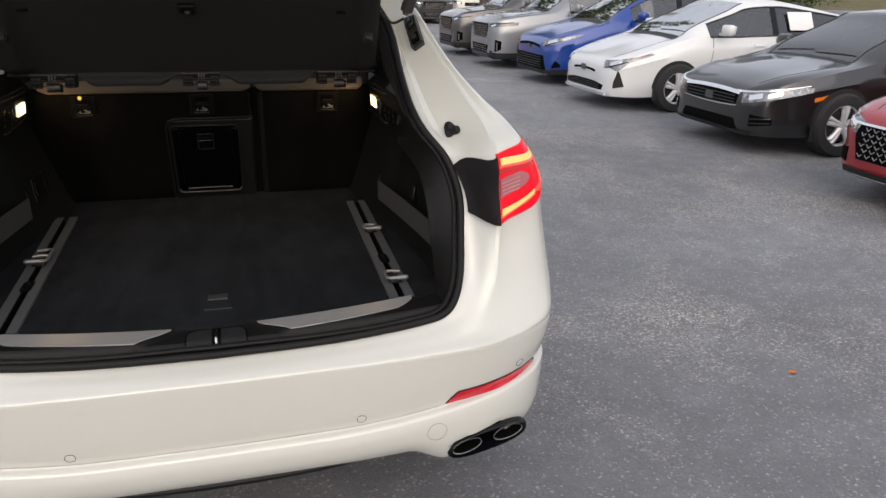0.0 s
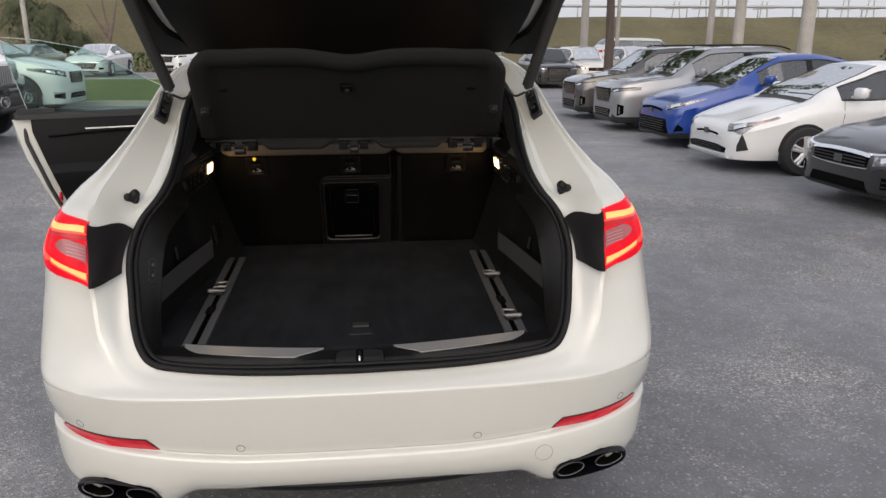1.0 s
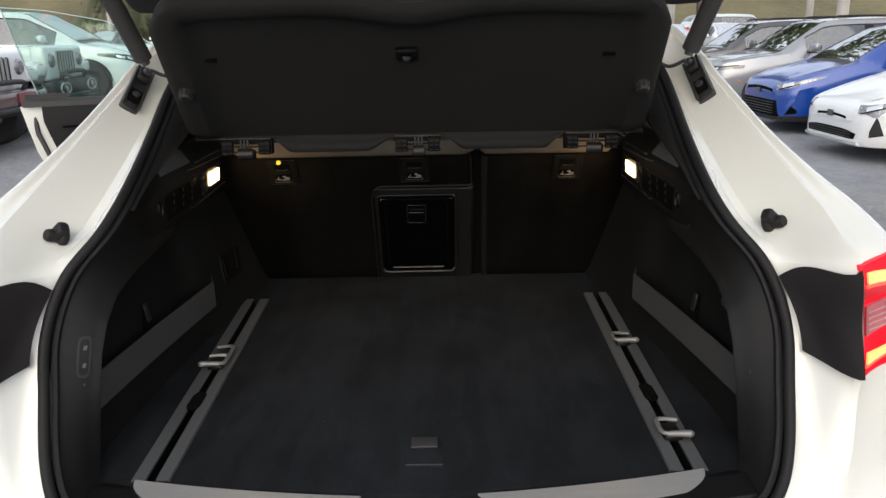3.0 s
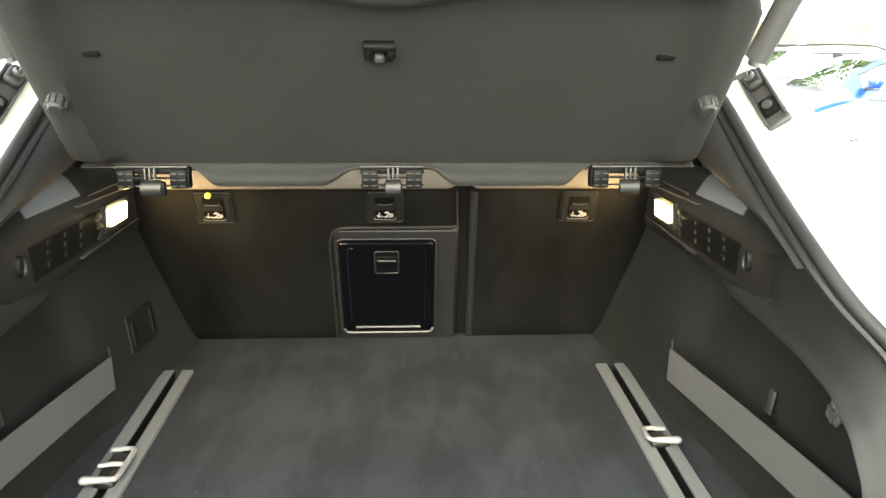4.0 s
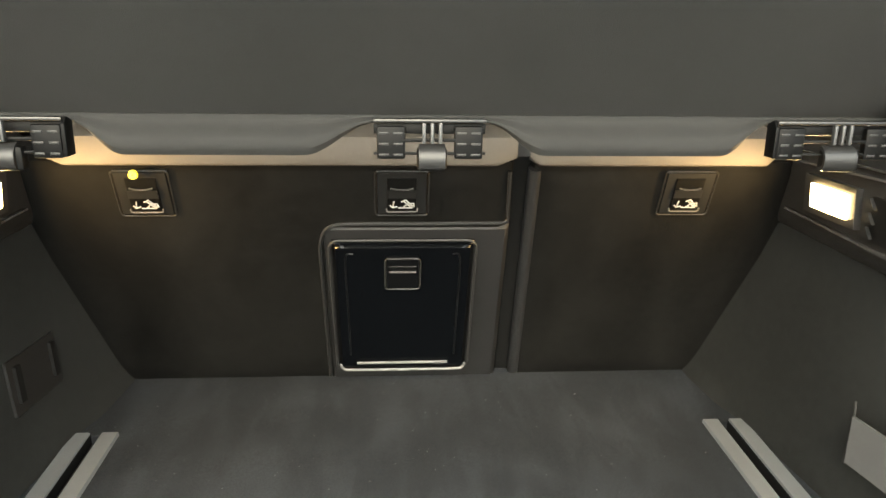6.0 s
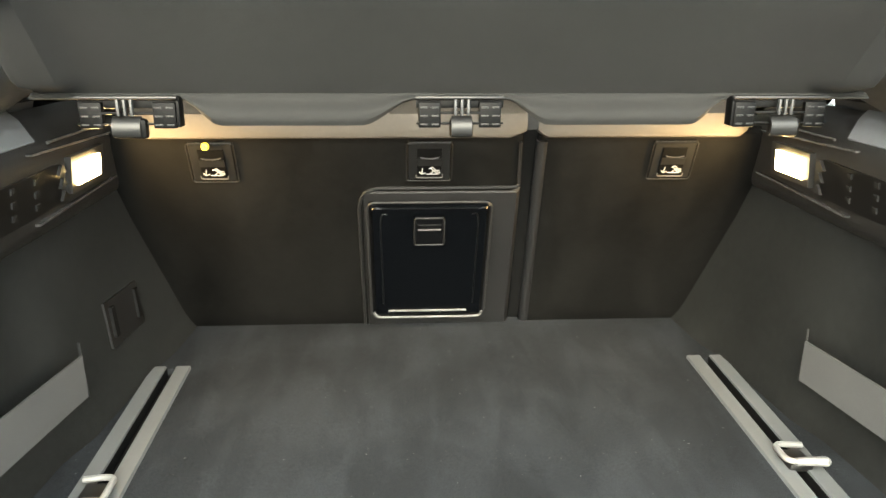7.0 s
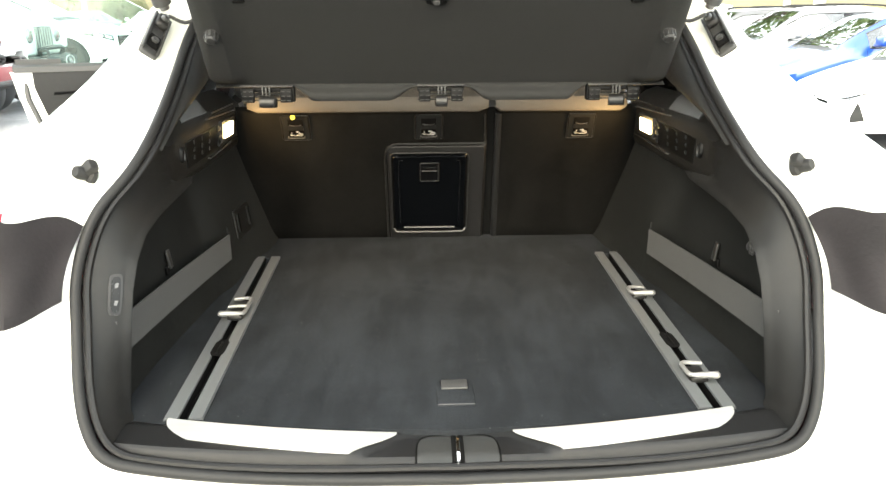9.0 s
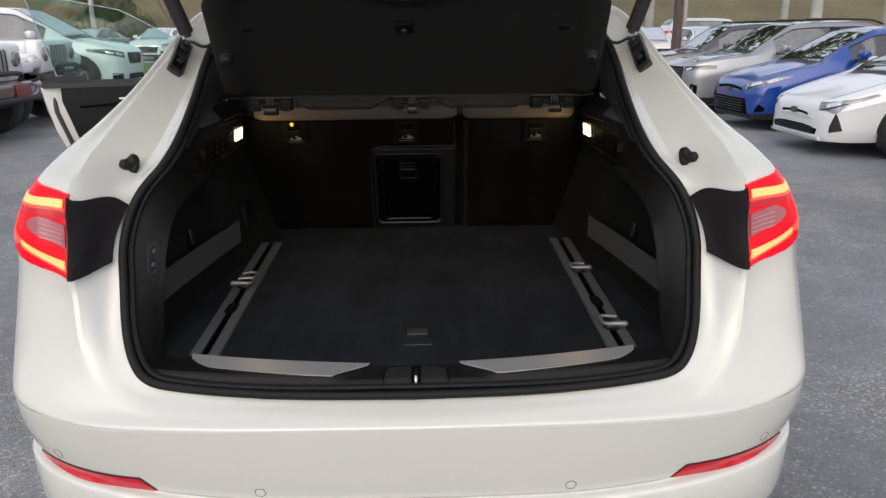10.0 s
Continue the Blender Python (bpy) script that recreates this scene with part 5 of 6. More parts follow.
for s in (1, -1):
    rows = []
    k0, k1 = EDGE[0][0] * NT / 19, EDGE[-1][0] * NT / 19
    for q in range(61):
        f = k0 + (k1 - k0) * q / 60
        i = min(int(f), NT - 1)
        p = curves[0][i].lerp(curves[0][i + 1], f - i)
        c = f * 19 / NT
        e = Vector([float(np.interp(c, [r[0] for r in EDGE], [r[a] for r in EDGE])) for a in (1, 2, 3)])
        e.x = e.x + (wall_at(e.y, e.z) - .004 - e.x) * smooth_step((e.y - .72) / .26)
        a = inward(p, .020)
        a.y += .004
        r = []
        for g in (0, .03, .08, .16, .26, .38, .5, .62, .74, .85, .93, .975, 1.0):
            v = a.lerp(e, g)
            v.x -= .006 * math.sin(math.pi * g) * (1 - .7 * smooth_step((c - 8.5) / 2)) + .004 * smooth_step((g - .8) / .15)
            v.x += .045 * smooth_step((v.y - .615) / .05) * smooth_step((v.z - 1.150) / .016)
            v.z = max(v.z, fz(.3) - .012)
            r.append(v)
        r.append(e + Vector((.004, .006, 0)))
        r.append(e + Vector((.030, .012, .004)))
        rows.append([Vector((s * v.x, v.y, v.z)) for v in r])
    rim = part("bay_frame_lining", rows_mesh(rows), FRAMEM, suv, "broad moulded grey-black frame inside the seal")
    rim_tree = bvh_of(rim)
    rows = []
    NY, NZ = 44, 26
    for i in range(NY + 1):
        r = []
        for j in range(NZ + 1):
            z = .780 + .405 * j / NZ
            y = float(np.interp(z, [.80, .87, .945, 1.015, 1.062, 1.096, 1.113], [.289, .311, .318, .344, .378, .436, .50]))
            y += (1.385 - y) * i / NY
            foot = .010 * max(0, 1 - (z - fz(y)) / .05) ** 2 * smooth_step((y - 1.17) / .06)
            r.append((s * (wall_at(y, z) - foot), y, z))
        rows.append(r)
    wall = part("side_lining", rows_mesh(rows), SOFT, suv, "dark carpeted side wall")
    # strap across the pocket, its far end stitched under a seam
    rows = []
    for i in range(15):
        t = i / 14
        y = .300 + .608 * t
        x = .6105 - .0555 * t + .004 * math.sin(math.pi * t)
        rows.append([(s * x, y, .9715 - .0145 * t - dz * (1 - .03 * t)) for dz in (0, .018, .036, .054, .0695)])
    strap = part("elastic_strap", rows_mesh(rows, thick=0.003), STRAPM, suv, "grey elastic retaining strap")
    part("strap_seam", tube(spline([(s * .555, .914, .885), (s * .556, .912, .92), (s * .558, .914, .958), (s * .561, .920, .972)], 12), .0022, 6), mat("dark_seam", (.0035, .0035, .0035), .6, spec=.2), strap)
    clip = box(0, 0, 0, .006, .018, .042, .004)
    cl = part("strap_clip", clip, mat("clip_grey", (.013, .013, .013), .45, spec=.4), wall, "grey plastic net clip")
    cl.matrix_local = pose(s * (wall_at(.615, .985) - .010), .615, .987, 0, s * 8, 0)
    part("clip_pocket", box(s * (wall_at(.612, .965) - .004), .612, .962, .006, .024, .02, .003), VOID, wall)
    if s < 0:
        wt = bvh_of(wall)
        part("pocket_hook", on_skin(wt, lambda u, v: (0, 1.050 + .118 * u + .012 * v, .902 + .076 * v), 4, 4, (s, 0, 0), .004, .006), mat("hook_recess", (.0036, .0036, .0036), .5, spec=.3), wall, "dark hook recess in the side wall")
        for yy in (1.062, 1.150):
            part("hook_tongue", on_skin(wt, lambda u, v: (0, yy + .012 * u + .010 * v, .918 + .050 * v), 2, 4, (s, 0, 0), .009, .006), mat("hook_tongue_grey", (.0022, .0022, .0022), .6, spec=.1), wall)
    else:
        st = bmesh.new()
        for q in range(4):
            a = math.pi * q / 4 + .3
            join(st, box(0, 0, 0, .006, .008, .036, .0025, Euler((a, 0, 0)).to_matrix()))
        join(st, ring_disc([(.001, -.010), (.008, -.009), (.010, .004)], 14, "x"))
        part("net_hook", st, mat("net_hook_grey", (.045, .045, .045), .4, .2), wall, "small star-shaped net hook").location = (wall_at(.462, 1.045) - .006, .462, 1.045)
    # ledge with lamp
    sec = [(.020, 1.128), (.004, 1.142), (-.003, 1.156), (-.010, 1.236), (-.005, 1.258), (.004, 1.266), (.034, 1.290), (.066, 1.300), (.068, 1.20)]
    rows = []
    for i in range(29):
        y = .60 + .64 * i / 28
        x = ledge_x(y)
        w = smooth_step((y - .58) / .12)
        rows.append([(s * (x + (a * w if a > .01 else a)), y, z - (.022 * (1 - smooth_step((y - .60) / .15)) if z > 1.25 else 0)) for a, z in sec])
    ledge = part("shelf_ledge", rows_mesh(rows), mat("ledge_plastic", (0.0100, 0.0094, 0.0086), 0.45, var=0.15, scale=5, bump=0.2, bscale=900, spec=0.25), suv)
    lt = bvh_of(ledge)
    vp = part("ledge_panel", on_skin(lt, lambda u, v: (0, .735 + .255 * u - .015 * v, 1.166 + .060 * v + .006 * u), 14, 4, (s, 0, 0), .0025, .006), mat("satin_vent_panel", (0.0030, 0.0029, 0.0028), 0.36, spec=0.35, var=0.2, scale=10), ledge, "gloss black vent panel")
    for i in range(3):
        for j in range(3):
            part("vent_dot", on_skin(lt, lambda u, v: (0, .775 + .062 * i + .010 * u, 1.180 + .018 * j + .008 * v), 1, 1, (s, 0, 0), .0045, .004), mat("vent_dot_grey", (.009, .009, .009), .45, spec=.25), vp)
    for j in range(3):
        part("vent_fin", prism([(s * (ledge_x(.975) - .0115), y, z + .019 * j) for y, z in ((.966, 1.178), (.990, 1.180), (.978, 1.192))], (-s * .005, 0, 0)), MATS["vent_dot_grey"], vp)
    rows = []
    for i in range(10):
        y = .752 + .200 * i / 9
        x = ledge_x(y)
        w = smooth_step((y - .58) / .12)
        rows.append([(s * (x + a * w), y + .9 * a - .006, z - .022 * (1 - smooth_step((y - .60) / .15))) for a, z in ((.003, 1.2685), (.034, 1.2945), (.064, 1.305))])
    part("ledge_cap", rows_mesh(rows, thick=.003), mat("satin_grey_cap", (0.105, 0.108, 0.112), 0.35, var=0.1, scale=10), ledge, "satin grey shelf rest")
    cl = part("cargo_lamp", on_skin(lt, lambda u, v: (0, 1.002 + .122 * u, 1.181 + .056 * v), 4, 3, (s, 0, 0), .010, .012), mat("lamp_housing", (0.012, 0.0115, 0.011), 0.38, spec=0.5), suv)
    part("lamp_lens", on_skin(lt, lambda u, v: (0, 1.016 + .084 * u, 1.192 + .034 * v), 4, 3, (s, 0, 0), .015, .010), LAMPM, cl, "warm white lit cargo lamp")
    for z in (1.170, 1.247):
        part("lamp_trim_line", on_skin(lt, lambda u, v: (0, .90 + .28 * u, z + .003 * v - (.012 * (1 - u) if z < 1.2 else -.008 * (1 - u))), 10, 1, (s, 0, 0), .008, .008), mat("satin_dark_line", (0.030, 0.029, 0.028), 0.25, spec=.5), cl)
    part("ledge_bead", tube([(s * (ledge_x(y) - .006), y, 1.264) for y in (.965, 1.03, 1.10, 1.17)], .0026, 6), MATS["satin_dark_line"], ledge)
    hk = part("bag_hook", ring_disc([(.001, .0), (.011, .0), (.013, -.003), (.014, .004)], 16, "x"), mat("hook_cup", (.0030, .0030, .0030), .5, spec=.3), ledge, "folding bag hook in a dark cup")
    hk.matrix_local = Matrix.Translation((s * (ledge_x(.69) - .0125), .688, 1.205)) @ Matrix.Diagonal((s, .75, 1.3, 1))
    part("hook_bar", tube(spline([(s * .580, .702, 1.218), (s * .572, .695, 1.206), (s * .574, .686, 1.190), (s * .574, .679, 1.196), (s * .580, .676, 1.216)], 12), .0034, 8), mat("hook_satin", (.10, .10, .10), .3, .2), hk).matrix_parent_inverse = hk.matrix_local.inverted()
    # pale tube along the frame's parting line, its highlight put into the colour
    part("parting_line_highlight", tube([(s * .604, .592, 1.237), (s * .600, .608, 1.228), (s * .594, .622, 1.218)], .0012, 6), MATS["satin_dark_line"], suv)
    # pillar lining from the frame's seam to the roof
    rows = []
    for k in range(IDX(11.75), NT - 6, 2):
        p = curves[0][k]
        D = .26 + .74 * smooth_step((p.z - 1.29) / .07)
        rows.append([Vector((s * (p.x - .012), p.y + .004, p.z - .004)), Vector((s * (p.x - .024), p.y + .03 * D, p.z - .010)), Vector((s * (p.x - .030), p.y + .08 * D, p.z - .016)), Vector((s * (p.x - .022), p.y + .18 * D, p.z - .018)), Vector((s * (p.x + .01), p.y + .34 * D, p.z - .02))])
    part("pillar_lining", rows_mesh(rows), PILLAR, suv)
    part("quarter_lining", rows_mesh([[(s * (.672 - .05 * t), .70 + .10 * t + .42 * u * (1 - .1 * t), 1.285 + (.05 + .22 * u) * t) for t in (0, .25, .5, .75, 1)] for u in (0, .25, .5, .75, 1)]), PILLAR, suv)
    part("quarter_seam", tube(spline([(s * .612, 1.02, 1.322), (s * .628, .93, 1.321), (s * .650, .81, 1.317), (s * .652, .76, 1.306)], 14), .0028, 6), VOID, suv)

sight = Vector((-.47, .88, -.39)).normalized()


def switch_at(u, v):
    a, b, c, d = Vector((-.612, .281, .992)), Vector((-.612, .330, .970)), Vector((-.612, .312, 1.059)), Vector((-.612, .365, 1.040))
    return a.lerp(b, u).lerp(c.lerp(d, u), v) - sight * .30


def round_patch(u, v, r=.3):
    """Pulls a square patch's corners in."""
    p, q = 2 * u - 1, 2 * v - 1
    k = 1 - .13 * (abs(p) * abs(q)) ** 3
    return .5 + .5 * p * k, .5 + .5 * q * k


sw = part("switch_panel", on_skin(rim_tree, lambda u, v: switch_at(*round_patch(u, v)), 8, 10, sight, .003, .008), mat("satin_switch_bezel", (0.014, 0.0136, 0.0132), 0.45, spec=0.3), suv, "two-button tailgate switch in a grey bezel")
part("switch_plate", on_skin(rim_tree, lambda u, v: switch_at(.16 + .68 * round_patch(u, v)[0], .07 + .86 * round_patch(u, v)[1]), 6, 8, sight, .0042, .004), mat("switch_black", (0.003, 0.003, 0.003), 0.4, spec=0.25), sw)
for v in (.10, .52):
    button = part("switch_button", on_skin(rim_tree, lambda p, q: switch_at(.24 + .52 * p, v + .37 * q), 3, 3, sight, .0060, .004), MATS["switch_black"], sw, "black rocker button")
    part("switch_mark", on_skin(rim_tree, lambda p, q: switch_at(.40 + .24 * p + .06 * q, v + .14 + .11 * q), 2, 2, sight, .0070, .003), mat("pale_switch_mark", (.06, .06, .06), .5), button)

# ---- rear seat back ----


def sb(x, t, d=0.0):
    """A point of the seat back: t up its slope, d proud of it, towards the bay."""
    y, z = 1.378 - .178 * t, .812 + .425 * t
    return (x, y - d * .93, z - d * .37)


def edge_steps(a, b, n, r):
    return sorted(set([a, a + r * .3, a + r, b - r, b - r * .3, b] + [a + (b - a) * i / n for i in range(1, n)]))


def padded(name, x0, x1, t0, t1, d, m, parent, r=.012, label="", slant=0.0):
    """A padded panel with rounded edges; slant: how far its foot stands to the side of its top."""
    xs, ts = edge_steps(x0, x1, 8, r), edge_steps(t0, t1, 8, r * 2.2)
    rows = []
    for x in xs:
        row = []
        for t in ts:
            k = min(1, min(x - x0, x1 - x) / r, min(t - t0, t1 - t) / (r * 2.2))
            row.append(sb(x + slant * (1 - t) * min(1, max(0, 1 - abs(x - .16) / .3)), t, d * math.sqrt(max(0, 1 - (1 - k) ** 2))))
        rows.append(row)
    return part(name, rows_mesh(rows), m, parent, label)


def outline(x0, x1, t0, t1, r, d):
    pts = []
    for cx, ct, a0 in ((x1 - r, t1 - r * 2.2, 0), (x0 + r, t1 - r * 2.2, 90), (x0 + r, t0 + r * 2.2, 180), (x1 - r, t0 + r * 2.2, 270)):
        for k in range(6):
            a = radians(a0 + 18 * k)
            pts.append(sb(cx + r * math.cos(a), ct + r * 2.2 * math.sin(a), d))
    return pts + [pts[0]]


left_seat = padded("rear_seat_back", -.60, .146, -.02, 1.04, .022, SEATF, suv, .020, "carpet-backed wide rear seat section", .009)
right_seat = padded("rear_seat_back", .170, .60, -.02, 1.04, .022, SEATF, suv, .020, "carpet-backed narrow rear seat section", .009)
part("seat_gap", rows_mesh([[sb(.132, t, .002), sb(.192, t, .002)] for t in (-.02, 1.03)]), VOID, left_seat)
part("seat_edge_roll", tube([sb(.187 - .009 * t, t, .012) for t in (-.01, .25, .5, .75, 1.0)], .0115, 10), TRIM, right_seat)
for seat, a, b in ((left_seat, -.54, .146), (right_seat, .166, .545)):
    n, prof = 24, ((.004, -.034), (-.012, -.030), (-.016, -.016), (-.008, .010), (.015, .022), (.10, .030))
    rows = []
    for dy, dz in prof:
        row = []
        for i in range(n + 1):
            x = a + (b - a) * i / n
            e = max(0, 1 - min(x - a, b - x) / .016) ** 2
            row.append((x, 1.178 + dy + .006 * e, 1.270 + dz + .010 * e * (1 if dz < 0 else 0)))
        rows.append(row)
    part("seat_top_roll", rows_mesh(rows, thick=0.004), TAN, seat, "taupe rolled top of the seat back")
EDGEM = mat("satin_black_edge", (0.009, 0.009, 0.009), 0.5, spec=0.3)
for x, seat in ((-.409, left_seat), (-.026, left_seat), (.419, right_seat)):
    iso = padded("anchor_cover", x - .042, x + .042, .826, 1.008, .027, mat("anchor_black", (0.0030, 0.0030, 0.0030), 0.5, spec=0.2), seat, .005)
    part("cover_edge", tube(outline(x - .041, x + .041, .829, 1.004, .006, .0265), .0011, 6, False), mat("cover_edge_black", (.006, .006, .006), .45, spec=.3), iso)
    rec = padded("anchor_recess", x - .025, x + .025, .848, .984, .029, mat("recess_black", (.0006, .0006, .0006), .6, spec=.08), iso, .003)
    part("recess_shelf", rows_mesh([[sb(x + a, t, .0305) for t in (.906, .936)] for a in (-.022, 0, .022)], thick=.0015), mat("anchor_shelf", (.0036, .0036, .0036), .4, spec=.3), rec)
    part("anchor_bar", tube([sb(x + q, .948 + 24 * q * q - .006, .034) for q in (-.017, -.012, -.006, 0, .006, .012, .017)], .0013, 6), mat("bar_glint", (.05, .05, .05), .3, .5), rec)
    part("recess_lip", tube([sb(x - .024, .862, .030), sb(x - .0235, .853, .031), sb(x - .020, .850, .031), sb(x + .020, .850, .031), sb(x + .0235, .853, .031), sb(x + .024, .862, .030)], .0012, 6), mat("lip_grey", (.045, .043, .040), .5), rec)
    # child-seat mark: an arrow and a reclined seat as plain strokes
    for pts in (((-.014, .868), (-.012, .892)), ((-.018, .876), (-.014, .866), (-.007, .872)), ((-.006, .866), (.016, .866), (.017, .876)), ((.017, .870), (.006, .898), (-.001, .890)), ((.014, .868), (.003, .892)), ((.010, .882), (.018, .884), (.019, .870)), ((.002, .868), (.009, .884))):
        part("anchor_mark", tube([sb(x + a, t + .002, .032) for a, t in pts], .0012, 6), WHITEMARK, rec)
part("tag_dot", ring_disc([(.001, -.004), (.0062, -.004), (.007, .0)], 16, "y"), mat("yellow_plastic", (0.75, 0.68, 0.03), 0.5), left_seat).location = sb(-.413, 1.004, .036)
# through-loading hatch: a moulded frame whose top rib runs on to the seat's edge and up it
hatch = padded("load_hatch", -.157, .148, -.01, .787, .025, TRIM, left_seat, .010, "", .004)
FR = [sb(-.157, .02, .022), sb(-.157, .3, .024), sb(-.157, .64, .024), sb(-.155, .71, .024), sb(-.147, .76, .024), sb(-.128, .785, .024), sb(-.09, .790, .024), sb(.0, .790, .024), sb(.10, .791, .024), sb(.138, .796, .024), sb(.1405, .84, .022), sb(.139, .92, .022), sb(.137, 1.0, .022)]
part("frame_rib", tube(spline(FR, 60), .0030, 8), mat("frame_rib_black", (.0075, .0075, .0075), .4, spec=.3), hatch)
hp = padded("hatch_panel", -.141, .093, .094, .732, .040, mat("hatch_black", (0.0009, 0.0011, 0.0015), 0.22, spec=0.14), hatch, .010, "gloss black hinged hatch")
part("hatch_bead", tube(outline(-.1415, .0935, .088, .738, .016, .037), .0022, 6, False), EDGEM, hatch)
for xx in (-.116, .068):
    part("hatch_ridge", tube(spline([sb(xx, .18, .0405), sb(xx, .40, .0415), sb(xx, .66, .0405), sb(xx + (.012 if xx < 0 else -.012), .685, .0405)], 14), .0016, 6), mat("hatch_ridge_black", (.0022, .0024, .0028), .3, spec=.25), hp)
hh = padded("hatch_latch", -.054, .005, .527, .675, .046, mat("latch_black", (.0012, .0013, .0016), .3, spec=.2), hp, .004)
part("latch_edge", tube(outline(-.053, .004, .531, .671, .006, .0455), .0013, 6, False), EDGEM, hh)
part("latch_line", tube([sb(-.046, .615, .048), sb(-.003, .615, .048)], .0020, 6), GUN, hh)
part("latch_line", tube([sb(-.046, .640, .048), sb(-.003, .640, .048)], .0010, 6), EDGEM, hh)
part("hatch_foot_line", tube(spline([sb(-.136, .128, .041), sb(-.130, .106, .042), sb(-.115, .101, .043), sb(-.02, .100, .043), sb(.070, .101, .043), sb(.084, .106, .042), sb(.089, .128, .041)], 30), .0024, 6), mat("foot_line_satin", (.10, .10, .10), .35, .3), hp)
part("hatch_foot_line", tube([sb(-.106, .141, .043), sb(.056, .141, .043)], .0026, 6), MATS["foot_line_satin"], hp)

# ---- parcel shelf, tipped up on its hinges ----


def sh(x, s_, d=0.0):
    """A point of the tipped shelf: s_ up its slope, d out of its lower face."""
    return (x, .845 - .7071 * s_ - d * .7071, 1.334 + .7071 * s_ - d * .7071)


def shelf_top(u):
    """Length of the shelf at u of its half width: a scalloped free edge with round corners."""
    a = abs(u)
    return .456 - .028 * math.exp(-(a / .20) ** 2) - .006 * smooth_step((a - .5) / .3) - .085 * max(0, (a - .84) / .16) ** 2.6


rows = []
for i in range(33):
    v = i / 32
    r = []
    for j in range(-24, 25):
        u = math.copysign(1 - (1 - abs(j / 24)) ** 1.25, j) if j else 0.0
        L_ = shelf_top(u)
        t = .014 + (L_ - .014) * v
        w = float(np.interp(t, [0, .05, .20, .33, .40, .47], [.534, .533, .524, .515, .508, .500]))
        x = w * u
        ex, et = (1 - abs(u)) * w, L_ - t
        lipd = max(0, 1 - ex / .02) ** 2 + max(0, 1 - et / .02) ** 2
        step = min(1, max(0, (min(ex - .055, (et - .045) * 1.2)) / .03))
        d = .021 * (1 - step * step * (3 - 2 * step)) * smooth_step((t - .02) / .03) - .012 * min(1, lipd)
        r.append(sh(x - .004, t, d))
    rows.append(r)
shelf = part("parcel_shelf", rows_mesh(rows, thick=(0, .0113, .0113)), SHELFM, suv, "dark felt parcel shelf tipped up on its hinges")
# hanging front flap with two shallow handgrips
rows = []
for i in range(121):
    x = -.530 + 1.062 * i / 120
    g = smooth_step((x + .350) / .050) * smooth_step((-.058 - x) / .068) + smooth_step((x - .056) / .056) * smooth_step((.345 - x) / .050)
    zb = 1.338 - .031 * g
    r = []
    for k in range(11):
        a = k / 10
        bulge = -.004 + .016 * smooth_step((a - .12) / .5) * (.35 + .65 * g) - .006 * max(0, a - .8) / .2
        r.append((x, .826 - bulge, 1.3455 + (zb - 1.3455) * a))
    r.append((x, .832, zb + .004))
    rows.append(r)
part("shelf_flap", rows_mesh(rows, thick=(0, .010, .002)), SHELFM, shelf)
HINGE = mat("hinge_black", (0.0012, 0.0012, 0.0012), 0.5, spec=0.08)
GRIB = mat("grey_rib", (0.0055, 0.0055, 0.0055), 0.45, spec=0.3)
for x, w, xh in ((-.409, .122, -.410), (-.003, .110, -.001), (.408, .126, .412)):
    hb = box(x, .812, 1.3105, w, .004, .003, .001)
    join(hb, box(x, .812, 1.3235, w - .01, .005, .0035, .001))
    join(hb, box(x, .818, 1.334, w, .004, .010, .001))
    hinge = part("shelf_hinge", hb, HINGE, shelf, "black ribbed plastic shelf hinge")
    part("hinge_plate", box(x, .812, 1.3425, w, .010, .0035, .0012), mat("hinge_plate_grey", (.0060, .0060, .0060), .4, spec=.35), hinge)
    for e in (-1, 1):
        xe = x + e * (w / 2 - .017)
        blk = part("hinge_block", box(xe, .814, 1.321, .028, .010, .032, .002), HINGE, hinge)
        for c in (-.007, .007):
            for r_ in (0, 1, 2):
                part("hinge_slot", box(xe + c, .8085, 1.3095 + .0105 * r_, .009, .001, .0022, .0004), GRIB, blk)
        if abs(x) > .1 and e * x < 0:
            part("hinge_cheek", prism([(xe + e * .016, y, z) for y, z in ((.805, 1.307), (.805, 1.338), (.812, 1.345), (.824, 1.340), (.824, 1.307))], (e * .004, 0, 0), bev=.001), HINGE, hinge)
    for dx in (-.008, 0, .008):
        part("hinge_rib", box(xh + dx, .806, 1.331, .0034, .006, .020, .001), mat("pale_rib", (0.024, 0.024, 0.024), 0.45, spec=0.35), hinge)
    hw = .0128 if abs(x) < .1 else .017
    prof = [(.812, 1.320), (.806, 1.317), (.801, 1.310), (.801, 1.301), (.804, 1.296), (.810, 1.294)]
    part("hinge_hook", rows_mesh([[(xh + hw * q, y, z) for y, z in prof] for q in (-1, -.9, 0, .9, 1)], thick=.004), GRIB, hinge, "curved grey hook")
    part("hook_block", box(xh + .004 * (1 if abs(x) > .1 else 0), .813, 1.305, 2 * hw + .004, .014, .024, .004), HINGE, hinge)
lb = box(0, 0, .006, .046, .014, .014, .004)
join(lb, box(-.016, -.012, .004, .012, .022, .020, .005))
join(lb, box(.016, -.012, .004, .012, .022, .020, .005))
join(lb, box(0, -.022, .003, .036, .014, .016, .006))
lo = part("shelf_latch", lb, mat("black_latch", (0.0022, 0.0022, 0.0022), 0.4, spec=0.25), shelf)
lo.matrix_local = Matrix.Translation(sh(-.016, .297, .0)) @ Matrix(((1, 0, 0), (0, -.7071, -.7071), (0, .7071, -.7071))).to_4x4()
part("latch_mouth", box(0, -.018, .010, .014, .012, .012, .003), UNDER, lo)
